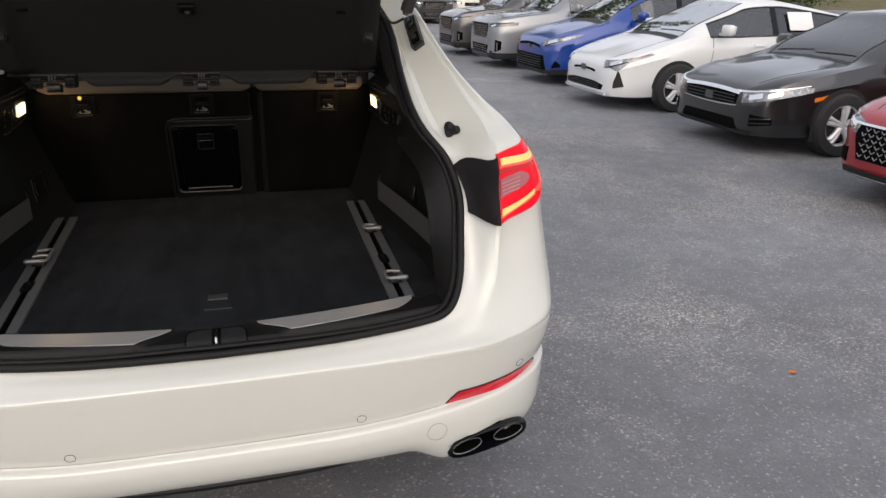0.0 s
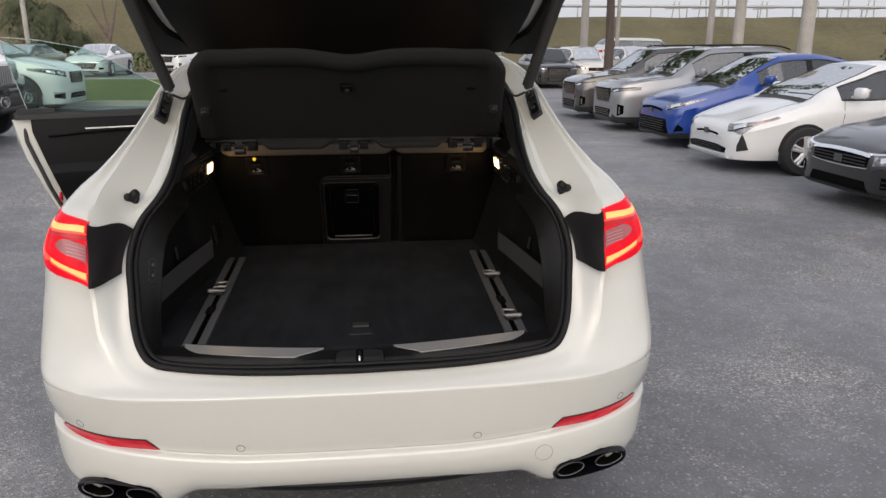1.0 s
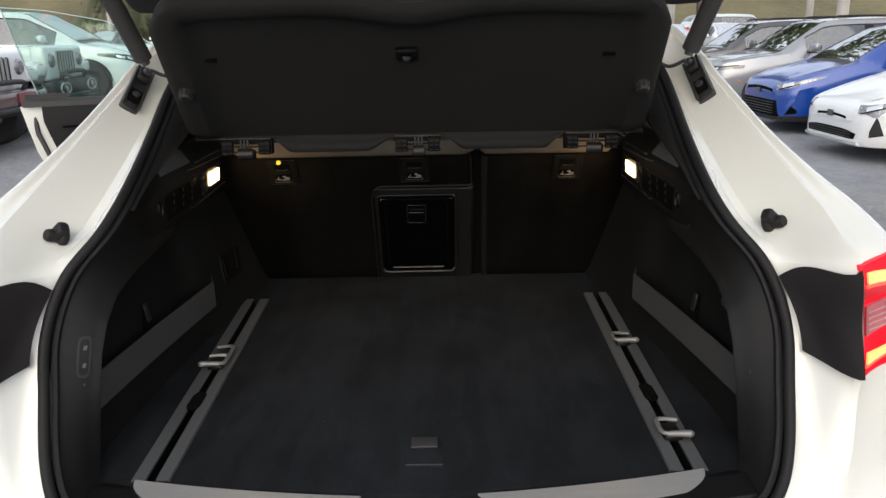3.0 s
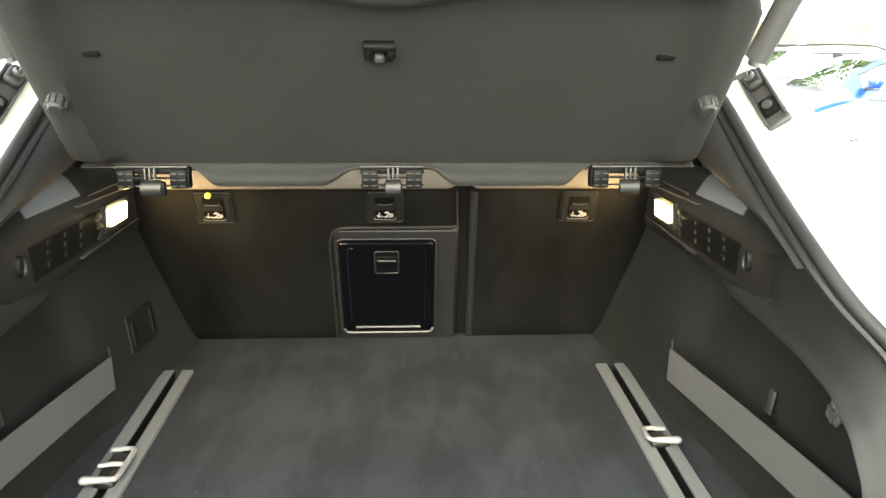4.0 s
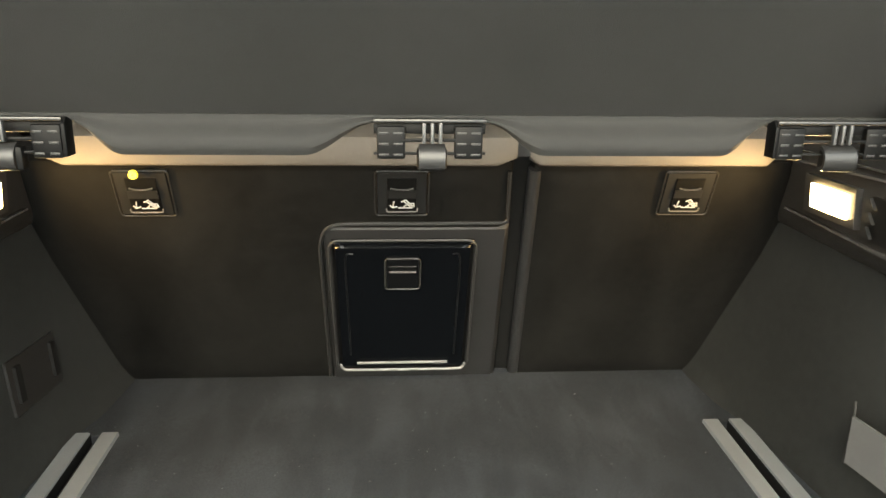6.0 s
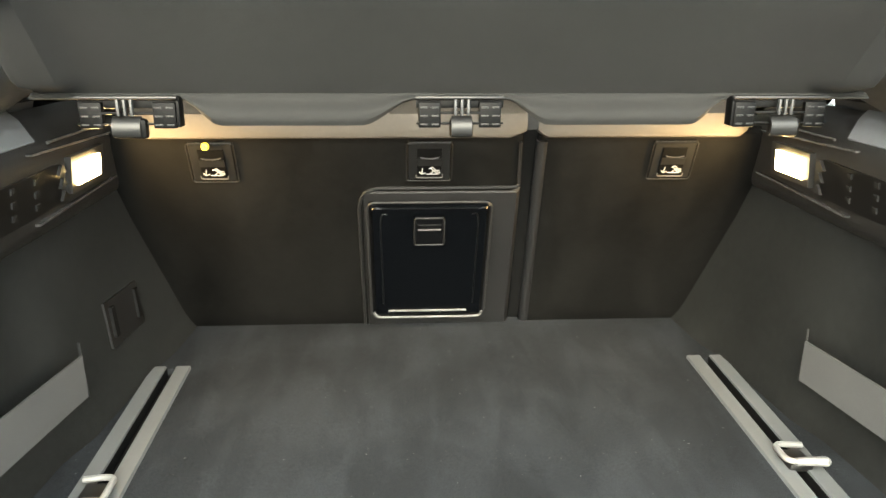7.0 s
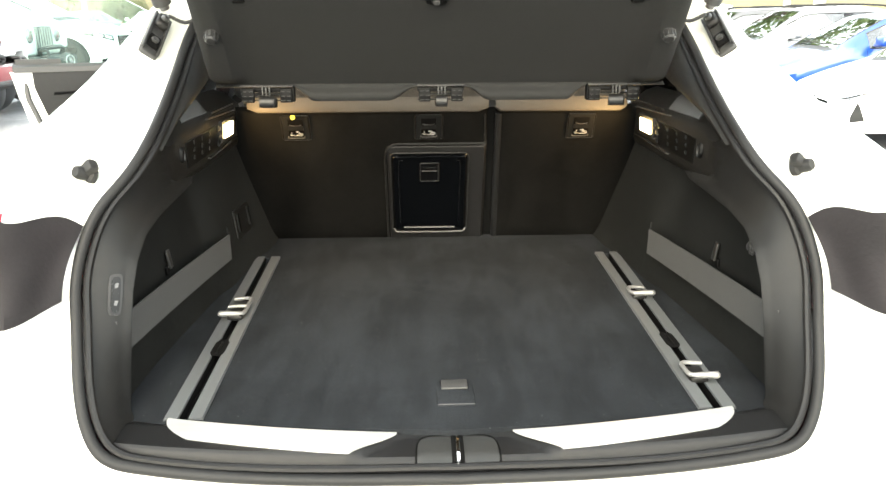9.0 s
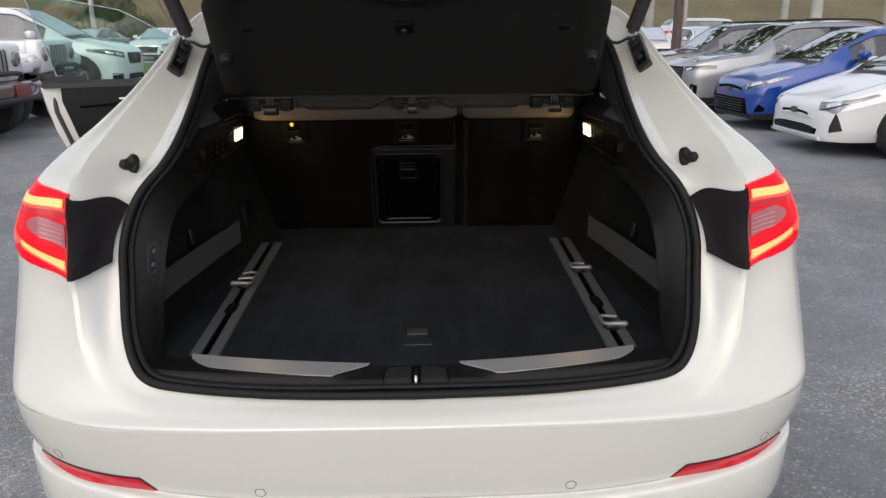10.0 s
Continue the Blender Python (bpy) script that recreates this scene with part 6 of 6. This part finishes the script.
for s in (1, -1):
    kb = ring_disc([(.001, -.024), (.009, -.024), (.0125, -.021), (.0135, -.004), (.017, -.002), (.017, .006)], 18, "y")
    kn = part("shelf_knob", kb, mat("grey_plastic", (0.012, 0.012, 0.012), 0.45), shelf, "ribbed grey plastic knob")
    kn.matrix_local = pose(*sh(s * .488 - .003, .202, .018), 45, 0, 0)
    for q in range(9):
        a = 2 * math.pi * q / 9
        part("knob_rib", box(.0135 * math.cos(a), -.012, .0135 * math.sin(a), .004, .016, .004, .001, Euler((0, -a, 0)).to_matrix()), MATS["grey_plastic"], kn)
    part("shelf_slot", box(*sh(s * .413 - .010, .274, .001), .030, .008, .006, .0015, Euler((radians(-45), 0, s * .3)).to_matrix()), VOID, shelf)

# ---- raised tailgate ----
GA = radians(37)


def tg(x, s_, d=0.0):
    """A point of the raised tailgate: s_ from its hinge out, d below its inner face."""
    return (x, 1.16 - math.cos(GA) * s_ - math.sin(GA) * d, 1.655 + math.sin(GA) * s_ - math.cos(GA) * d)


def gw(t):
    return float(np.interp(t, [0, .25, .55, .78, .9, 1.1, 1.2], [.66, .70, .72, .76, .78, .74, .68]))


rows = []
for i in range(25):
    t = 1.2 * i / 24
    w = gw(t)
    bow = .06 * math.sin(math.pi * t / 1.2) + .10 * max(0, (t - .75) / .45) ** 2
    rows.append([tg(w * (j / 14), t, bow - .07 - .05 * (1 - (j / 14) ** 2)) for j in range(-14, 15)])
gate = part("tailgate", rows_mesh(rows, thick=0.02), PEARL, suv, "raised white tailgate")
GATEB = mat("deep_black_gate_lining", (0.004, 0.004, 0.0045), 0.6, spec=0.2, var=0.2, scale=4)


def gate_bow(t):
    return .06 * math.sin(math.pi * t / 1.2) + .10 * max(0, (t - .75) / .45) ** 2


for s in (1, -1):
    # painted flange that narrows to a point at the hinge, and the black side trim outside it
    rows = []
    for i in range(25):
        t = .075 + 1.08 * i / 24
        w, n = gw(t), smooth_step((t - .06) / .10)
        rows.append([tg(s * (w * .91 + (w * .085) * n * q), t, gate_bow(t) + .004 - .018 * q) for q in (0, .3, .6, .85, 1)])
    part("gate_flange", rows_mesh(rows, thick=0.004), mat("gate_flange_grey", (.46, .46, .44), .3, coat=.6, var=.05, scale=4), gate, "painted flange of the tailgate")
    rows = []
    for i in range(25):
        t = -.004 + 1.16 * i / 24
        w, n = gw(t), smooth_step((t - .06) / .10)
        a, b = w * (.90 + .085 * n), float(np.interp(t, [0, .3, .6, 1.16], [.77, .765, .775, .80]))
        rows.append([tg(s * (a + (b - a) * q), t, gate_bow(t) + dd) for q, dd in ((0, -.012), (.12, .012), (.5, .018), (.88, .014), (1, .0))])
    part("gate_side_trim", rows_mesh(rows, thick=0.004), GATEB, gate, "black moulded trim along the tailgate's side")
rows = []
for i in range(19):
    t = .02 + 1.12 * i / 18
    w = gw(t) * .92
    rows.append([tg(w * (j / 10), t, gate_bow(t) + .012 + .012 * (1 - (j / 10) ** 6)) for j in range(-10, 11)])
part("gate_lining", rows_mesh(rows, thick=0.01), GATEB, gate)
for s in (1, -1):
    part("gate_lamp", box(*tg(s * .60, 1.02, -.02), .22, .10, .06, .02, Euler((-GA, 0, 0)).to_matrix()), REFLM, gate)

# ---- roof, cabin and front of the car ----


def roof_z(y):
    return float(np.interp(y, [1.2, 1.5, 2.0, 2.6, 3.1, 3.6, 4.1], [1.66, 1.683, 1.70, 1.70, 1.655, 1.42, 1.10]))


rows = []
for i in range(13):
    y = 1.30 + 1.85 * i / 12
    w = float(np.interp(y, [1.3, 1.7, 2.4, 3.15], [.56, .60, .62, .60]))
    rows.append([(w * (j / 8), y, roof_z(y) - .045 * abs(j / 8) ** 2.5) for j in range(-8, 9)])
part("roof", rows_mesh(rows, thick=0.01), PEARL, suv)
rows = [[(p[0], p[1] - .07, p[2] - .045) for p in (Vector(q) for q in r)] for r in rows]
part("headliner", rows_mesh(rows, thick=0.008), LEATHER, suv)
for s in (1, -1):
    for nm, a, b, m in (("quarter_window", 1.22, 1.85, DARK_GLASS), ("rear_door_window", 1.93, 2.55, DARK_GLASS)):
        rows = []
        for i in range(7):
            y = a + (b - a) * i / 6
            rt = roof_z(y) - .075
            zb = 1.15 + .02 * (2.5 - y)
            lo_ = min(zb if y > 1.5 else zb + (1.5 - y) * .55, rt - .03)
            rows.append([(s * (.84 - .22 * (z - 1.1) / .55), y, z) for z in (lo_, (lo_ + rt) / 2, rt)])
        part(nm, rows_mesh(rows, thick=0.004), m, suv)
    for ya, yb, w in ((1.85, 1.93, 0), (2.55, 2.66, 0)):
        part("door_pillar", rows_mesh([[(s * (.842 - .22 * (z - 1.1) / .55), y, z) for z in (1.14, 1.36, roof_z(y) - .06)] for y in (ya, yb)], thick=0.03), LEATHER, suv)
    part("roof_rail", tube(spline([(s * .59, 1.3, 1.635), (s * .625, 1.9, 1.665), (s * .64, 2.6, 1.655), (s * .635, 3.1, 1.60), (s * .70, 3.6, 1.36), (s * .79, 4.02, 1.12)], 30), .035, 10), PEARL, suv)
    # flank below the windows
    rows = []
    ys = [.78, .9, 1.1, 1.4, 1.8, 2.2, 2.6, 3.4 if s > 0 else 2.62]
    if s > 0:
        ys = ys + [3.6]
    else:
        ys = ys[:-1]
    for y in ys:
        rows.append([(s * x, y, z) for x, z in ((.90, .27), (.955, .36), (.972, .60), (.972, .80), (.958, .95), (.945, 1.05), (.90, 1.12), (.845, 1.155))])
    part("flank_panel", rows_mesh(rows, thick=-0.02), PEARL, suv)
    # front wing, bonnet side
    rows = []
    for y, w, zt in ((3.60, .965, 1.13), (3.9, .97, 1.10), (4.2, .97, 1.05), (4.5, .94, .97), (4.75, .86, .86), (4.92, .70, .78), (5.0, .45, .74)):
        rows.append([(s * x * w, y, .27 + (zt - .27) * q) for x, q in ((.93, 0), (.985, .12), (1.0, .45), (.99, .75), (.94, .92), (.78, .99), (.0, 1.03))])
    part("front_wing", rows_mesh(rows, thick=-0.01), PEARL, suv)
    for yw in (1.02, 4.02):
        part("wheel_arch", rows_mesh([[(s * .60, yw + .43 * math.cos(a), .385 + .43 * math.sin(a)), (s * .978, yw + .43 * math.cos(a), .385 + .43 * math.sin(a)), (s * .978, yw + .1 * math.cos(a), .385 + .1 * math.sin(a))] for a in (math.pi * k / 18 for k in range(19))]), UNDER, suv)
        wheel(suv, s * .865, yw, .385, .27, s, 7)
part("underbody", box(0, 2.6, .32, 1.66, 4.5, .14, .04), UNDER, suv)
part("bay_pan", box(0, .78, .60, 1.2, 1.1, .30, .03), UNDER, suv)
part("cabin_floor", box(0, 2.5, .45, 1.6, 2.3, .06, .01), UNDER, suv)
part("windscreen", rows_mesh([[(.62 * u * (1.18 - .18 * k), y, z - .03 * u * u) for u in (-1, -.5, 0, .5, 1)] for k, y, z in ((1, 3.12, 1.632), (.5, 3.56, 1.40), (0, 4.02, 1.13))], thick=0.004), CLEAR_GLASS, suv)
part("dashboard", box(0, 3.62, 1.00, 1.50, .75, .16, .06, seg=3), LEATHER, suv)
part("instrument_hood", ring_disc([(.001, .02), (.20, .02), (.22, .0), (.22, -.2)], 20, "y"), LEATHER, suv).matrix_local = Matrix.Translation((-.38, 3.32, 1.00)) @ Matrix.Diagonal((1, 1, .45, 1))
part("steering_wheel", tube([(-.38 + .185 * math.cos(a), 3.12 + .06 * math.sin(a), 1.00 + .175 * math.sin(a)) for a in (2 * math.pi * k / 28 for k in range(29))], .016, 8, False), LEATHER, suv)
mm = part("rear_view_mirror", box(0.0, 3.02, 1.515, .25, .05, .075, .025, seg=3), GLOSSB, suv)
part("mirror_pane", box(0.0, 2.992, 1.515, .225, .004, .058, .002), CHROME, mm)
part("mirror_stalk", tube([(0, 3.03, 1.54), (0, 3.08, 1.62)], .014, 8), GLOSSB, mm)
part("overhead_console", box(0, 2.86, 1.615, .26, .30, .05, .02), LEATHER, suv)
for s in (1, -1):
    for y0, nm, z0 in ((2.72, "front_seat", 1.04), (1.62, "rear_seat", 1.00)):
        b2 = box(s * .385, y0, z0, .50, .18, .72, .07, Euler((radians(14), 0, 0)).to_matrix(), 3)
        join(b2, box(s * .385, y0 + .28, z0 - .42, .50, .56, .20, .07, seg=3))
        seat = part(nm, b2, LEATHER, suv)
        hd = box(s * .385, y0 - .13, z0 + .42 if nm == "front_seat" else z0 + .36, .27, .11, .20 if nm == "front_seat" else .13, .05, Euler((radians(10), 0, 0)).to_matrix(), 3)
        part("headrest", hd, LEATHER, seat)
part("rear_headrest", box(0, 1.50, 1.33, .24, .09, .10, .04, seg=3), LEATHER, suv)

# the driver's door, swung wide open, with its frameless pane up
DA = radians(65)
hx, hy = -.95, 3.60


def dr(a, z, d=0.0):
    """A point of the open door: a out from the hinge, d towards the car's inside."""
    ux, uy = -math.sin(DA), -math.cos(DA)
    a *= .78 + .22 * min(1, max(0, (z - .40) / .75)) ** .8
    return (hx + ux * a + d * math.cos(DA), hy + uy * a - d * math.sin(DA), z)


rows = []
for i in range(13):
    a = 1.34 * i / 12
    rows.append([dr(a, z, d) for z, d in ((.36, .02), (.42, -.01), (.62, -.035), (.90, -.03), (1.10, -.01), (1.235, .05), (1.24, .085), (1.0, .10), (.42, .10), (.36, .06))])
bm = rows_mesh(rows, close=True)
for r in (0, -1):
    bm.verts.ensure_lookup_table()
    n = 10
    bm.faces.new(bm.verts[:n] if r == 0 else bm.verts[-n:])
door = part("front_door", bm, PEARL, suv, "white driver's door standing open")
part("door_card", rows_mesh([[dr(a, z, .104 + d) for z, d in ((.44, .0), (.60, .012), (.78, .01), (.84, .05), (.90, .055), (.95, .012), (1.16, .014), (1.246, .0), (1.248, -.02))] for a in (.03, .3, .6, .9, 1.24)], thick=0.004), TRIM, door, "black leather door card")
part("door_trim_strip", rows_mesh([[dr(a, z, .128) for z in (1.164, 1.173)] for a in (.58, .76, .94)], thick=0.004), CHROME, door)
part("belt_strip", rows_mesh([[dr(a, z, d) for z, d in ((1.236, .112), (1.262, .108), (1.276, .09), (1.276, .055), (1.24, .045))] for a in (.04, .4, .8, 1.20, 1.325)]), RUBBER, door, "black belt-line strip")
part("armrest_line", tube(spline([dr(1.16, 1.128, .125), dr(1.05, 1.133, .128), dr(.90, 1.142, .13), dr(.60, 1.150, .13)], 12), .006, 6), VOID, door)
part("door_edge_seal", tube([dr(1.295, .45, .095), dr(1.295, .8, .105), dr(1.29, 1.1, .10), dr(1.28, 1.24, .06)], .013, 8), RUBBER, door)
part("door_warning_lamp", box(*dr(1.26, .74, .115), .012, .03, .06, .004), REFLM, door)
part("window_corner", rows_mesh([[dr(a, z, .055) for z in (1.23, 1.30)] for a in (1.10, 1.31)], thick=0.02), RUBBER, door)
gl = []
for i in range(25):
    u = i / 24
    low, high = .06 + 1.17 * u, .10 + 1.25 * u
    zt = float(np.interp(high, [.10, .30, .526, .87, 1.15, 1.35], [1.25, 1.355, 1.468, 1.662, 1.715, 1.730]))
    gl.append([dr(low + (high - low) * v, 1.22 + (zt - 1.22) * v, .05 + .05 * v) for v in (0, .25, .5, .75, 1)])
pane = part("door_pane", rows_mesh(gl, thick=0.004), GREEN_GLASS, door, "green-tinted frameless door pane")
PEDGE = mat("polished_pane_edge", (0.42, 0.50, 0.47), 0.2, coat=1.0)
part("pane_edge", tube(gl[-1], .0035, 6), PEDGE, pane)
part("pane_edge", tube([r[-1] for r in gl], .0028, 6), PEDGE, pane)
for s in (1,):
    part("wing_mirror", box(s * 1.05, 3.55, 1.20, .22, .14, .16, .05, seg=3), PEARL, suv)

# light of the two cargo lamps
for s in (1, -1):
    la = new("cargo_lamp_light", bpy.data.lights.new("cargo_lamp_light", "AREA"))
    la.data.shape, la.data.size, la.data.size_y = "RECTANGLE", .06, .04
    la.data.energy, la.data.color = 0.39, (1.0, 0.62, 0.27)
    la.matrix_world = look((s * .553, 1.060, 1.206), (s * .1, 1.10, 1.20))

# ---- far things ----


def tree_thing(x, y, h, leaf, seed, label, spread=2.2, trunk_h=None, n=900, bark=None):
    rng = random.Random(seed)
    t = thing("tree", label, "tree")
    th = trunk_h or h * .4
    path = [(x + .12 * math.sin(3 * k), y, th * k / 4) for k in range(5)]
    bm = tube(path, [.20, .17, .15, .12, .09], 9)
    for k in range(7):
        a = rng.uniform(0, 6.28)
        tip = (x + math.cos(a) * spread * .7, y + math.sin(a) * spread * .7, th + (h - th) * rng.uniform(.3, .8))
        tube(spline([path[-1 - k % 2], ((path[-1][0] + tip[0]) / 2, (path[-1][1] + tip[1]) / 2, (path[-1][2] + tip[2]) / 2 + .2), tip], 6), [.07, .06, .05, .045, .04, .03, .015], 6, bm=bm)
    part("trunk", bm, bark or BARK, t)
    bm = bmesh.new()
    lobes = [(rng.uniform(-1, 1), rng.uniform(-1, 1), rng.uniform(.1, .95), rng.uniform(.35, .6)) for _ in range(14)]
    for k in range(n):
        lx, ly, lz, lr = rng.choice(lobes)
        v = Vector((rng.gauss(0, 1), rng.gauss(0, 1), rng.gauss(0, 1))).normalized() * lr * rng.uniform(.5, 1.05)
        c = Vector((x + (lx + v.x) * spread * .75, y + (ly + v.y) * spread * .75, th * .8 + (h - th * .8) * (lz * .85) + v.z * spread * .7))
        s_ = rng.uniform(.05, .15) * (1.6 if spread > 4 else 1)
        q = Euler((rng.uniform(0, 6), rng.uniform(0, 6), rng.uniform(0, 6))).to_matrix()
        vs = [bm.verts.new(c + q @ Vector(p) * s_) for p in ((-1, -.4, 0), (0, -.55, .15), (1, 0, 0), (0, .55, .1), (-.9, .4, .1))]
        bm.faces.new(vs)
    part("crown", bm, leaf, t, smooth=False)
    return t




def palm_clump(x, y, h, seed, label, heads=6, reach=1.9):
    """Several palm heads close together, their fronds hanging in narrow leaflets."""
    rng = random.Random(seed)
    t = thing("palm_clump", label, "palm tree")
    trunks, fronds = bmesh.new(), bmesh.new()
    for k in range(heads):
        hx_, hy_ = x + rng.uniform(-1, 1) * reach, y + rng.uniform(-.8, .8)
        hz_ = h * rng.uniform(.5, .92)
        tube([(hx_, hy_, 0), (hx_ + .05, hy_, hz_ * .5), (hx_, hy_, hz_)], [.20, .17, .15], 8, bm=trunks)
        for f in range(44):
            a, lift = rng.uniform(0, 6.28), rng.uniform(-.5, 1.1)
            ln = rng.uniform(1.0, 1.7)
            d = Vector((math.cos(a), math.sin(a), 0))
            pts = [Vector((hx_, hy_, hz_)) + d * ln * q + Vector((0, 0, lift * ln * q - 1.15 * ln * q * q)) for q in (0, .2, .4, .6, .8, 1.0)]
            side = d.cross(Vector((0, 0, 1)))
            for p, q in zip(pts[1:], (.2, .4, .6, .8, 1.0)):
                for w_ in (-.34, -.2, -.07, .07, .2, .34):
                    tip = p + side * w_ * rng.uniform(.7, 1.2) + d * .16 + Vector((0, 0, -rng.uniform(.2, .55)))
                    b0, b1 = p + side * (w_ * .1 - .014), p + side * (w_ * .1 + .014)
                    fronds.faces.new([fronds.verts.new(c) for c in (b0, b1, tip + side * .014, tip - side * .014)])
    part("trunk", trunks, BARK, t)
    part("crown", fronds, LEAFD, t, smooth=False)


palm_clump(-21.3, 51.5, 5.0, 2, "shaggy grey-green palm clump at the bank's foot", 8, 2.3)
tree_thing(41.5, 52.0, 4.8, LEAF, 6, "palm-like bushy tree by the bank", 1.8, 2.4, 1200)
tree_thing(41.0, 50.5, 2.6, LEAF, 7, "dense green shrub by the bank", 2.4, .8, 1800)
tree_thing(46.0, 51.0, 3.0, LEAF, 8, "dense green shrub by the bank", 2.6, .8, 1800)

# Trunk follows the leaning pole; unseen crown added so windscreens mirror leaves.
tree_thing(9.55, 26.6, 15.0, LEAF, 9, "thin brown pole behind the parked row with an added leafy crown", 4.2, 7.4, 2900, mat("brown_bark", (.075, .055, .048), .9, var=.4, scale=3, stretch=(6, 6, .6)))

t = thing("bare_tree", "bare pinkish-grey forked tree trunk", "tree")
bm = tube(spline([(-16.9, 51, 0), (-16.8, 51, 1.6), (-16.7, 51, 2.4)], 6), [.22, .2, .18, .17, .16, .15, .14], 9)
for tip in ((-17.9, 51, 4.6), (-16.0, 51, 4.8), (-17.1, 51.4, 5.2)):
    tube(spline([(-16.7, 51, 2.3), ((tip[0] - 16.7) / 2, tip[1], 3.4), tip], 6), [.12, .11, .10, .09, .08, .06, .04], 7, bm=bm)
part("trunk", bm, BARK, t)


def hedge(x0, x1, y, h, seed):
    rng = random.Random(seed)
    bm = bmesh.new()
    for k in range(int((x1 - x0) * 130)):
        c = Vector((rng.uniform(x0, x1), y + rng.gauss(0, .3), h * rng.random() ** .7))
        s_ = rng.uniform(.06, .16)
        q = Euler((rng.uniform(0, 6), rng.uniform(0, 6), rng.uniform(0, 6))).to_matrix()
        bm.faces.new([bm.verts.new(c + q @ Vector(p) * s_) for p in ((-1, -.5, 0), (.2, -.6, .15), (1, 0, 0), (0, .6, .1))])
    tagged(link("hedge", bm, LEAF, smooth=False), "clipped green hedge along the bank", "hedge", kind="stuff")


hedge(-24, -8, 50.2, 1.5, 1)
hedge(-8, 8, 44.5, 1.3, 2)
for k, (az, d, w, h) in enumerate(((16.0, 40, .42, 9.5), (18.4, 40, .20, 9.5), (24.8, 40, .34, 9.5), (26.7, 38, .52, 10), (31.0, 36, .62, 10), (-23.2, 44, .25, 9))):
    a = radians(az)
    a += radians(.64)
    x, y = .037 + d * math.sin(a), -1.86 + d * math.cos(a)
    p = thing("utility_pole", "tall tapered concrete pole in the car park", "pole", "poles")
    part("shaft", tube([(x, y, 0), (x, y, h * .5), (x, y, h)], [w / 2, w * .46, w * .40], 12), CONC, p)
    part("footing", ring_disc([(w * .9, 0), (w * .9, .25), (w * .8, .3), (w * .3, .3)], 14, "z"), CONC, p).location = (x, y, 0)
rail_t = thing("guard_rail", "long galvanised rail along the bank's top", "guard rail")
part("rail_beam", tube([(-6, 73, 5.75), (30, 73, 5.75), (70, 73, 5.75)], .14, 8), GALV, rail_t)
for k in range(20):
    part("rail_post", box(-5 + 3.8 * k, 73, 5.2, .12, .12, 1.1, .02), GALV, rail_t)
for k, (x, w) in enumerate(((34, 1.0), (37, 1.0), (39.5, 1.0), (50, 1.0), (53.5, 1.0), (56.5, 1.0), (44, .6))):
    g = thing("substation_frame", "lattice steel frame far behind the bank", "steel frame", "substation frames")
    for dx in (-.8, .8):
        part("mast", tube([(x * 1.9 + dx * 1.6, 150, 3.5), (x * 1.9 + dx * .6, 150, 11.0 + .6 * (k % 3))], .14, 6), GALV, g)
    part("crossbeam", tube([(x * 1.9 - 2.4, 150, 9.5), (x * 1.9 + 2.4, 150, 9.7)], .12, 6), GALV, g)
tagged(link("fallen_leaf", rows_mesh([[(2.378, 0.800, .004), (2.395, 0.812, .012)], [(2.400, 0.780, .012), (2.425, 0.797, .006)]], thick=0.002), mat("orange_leaf", (0.45, 0.16, 0.03), 0.7)), "small orange leaf lying on the asphalt", "leaf")
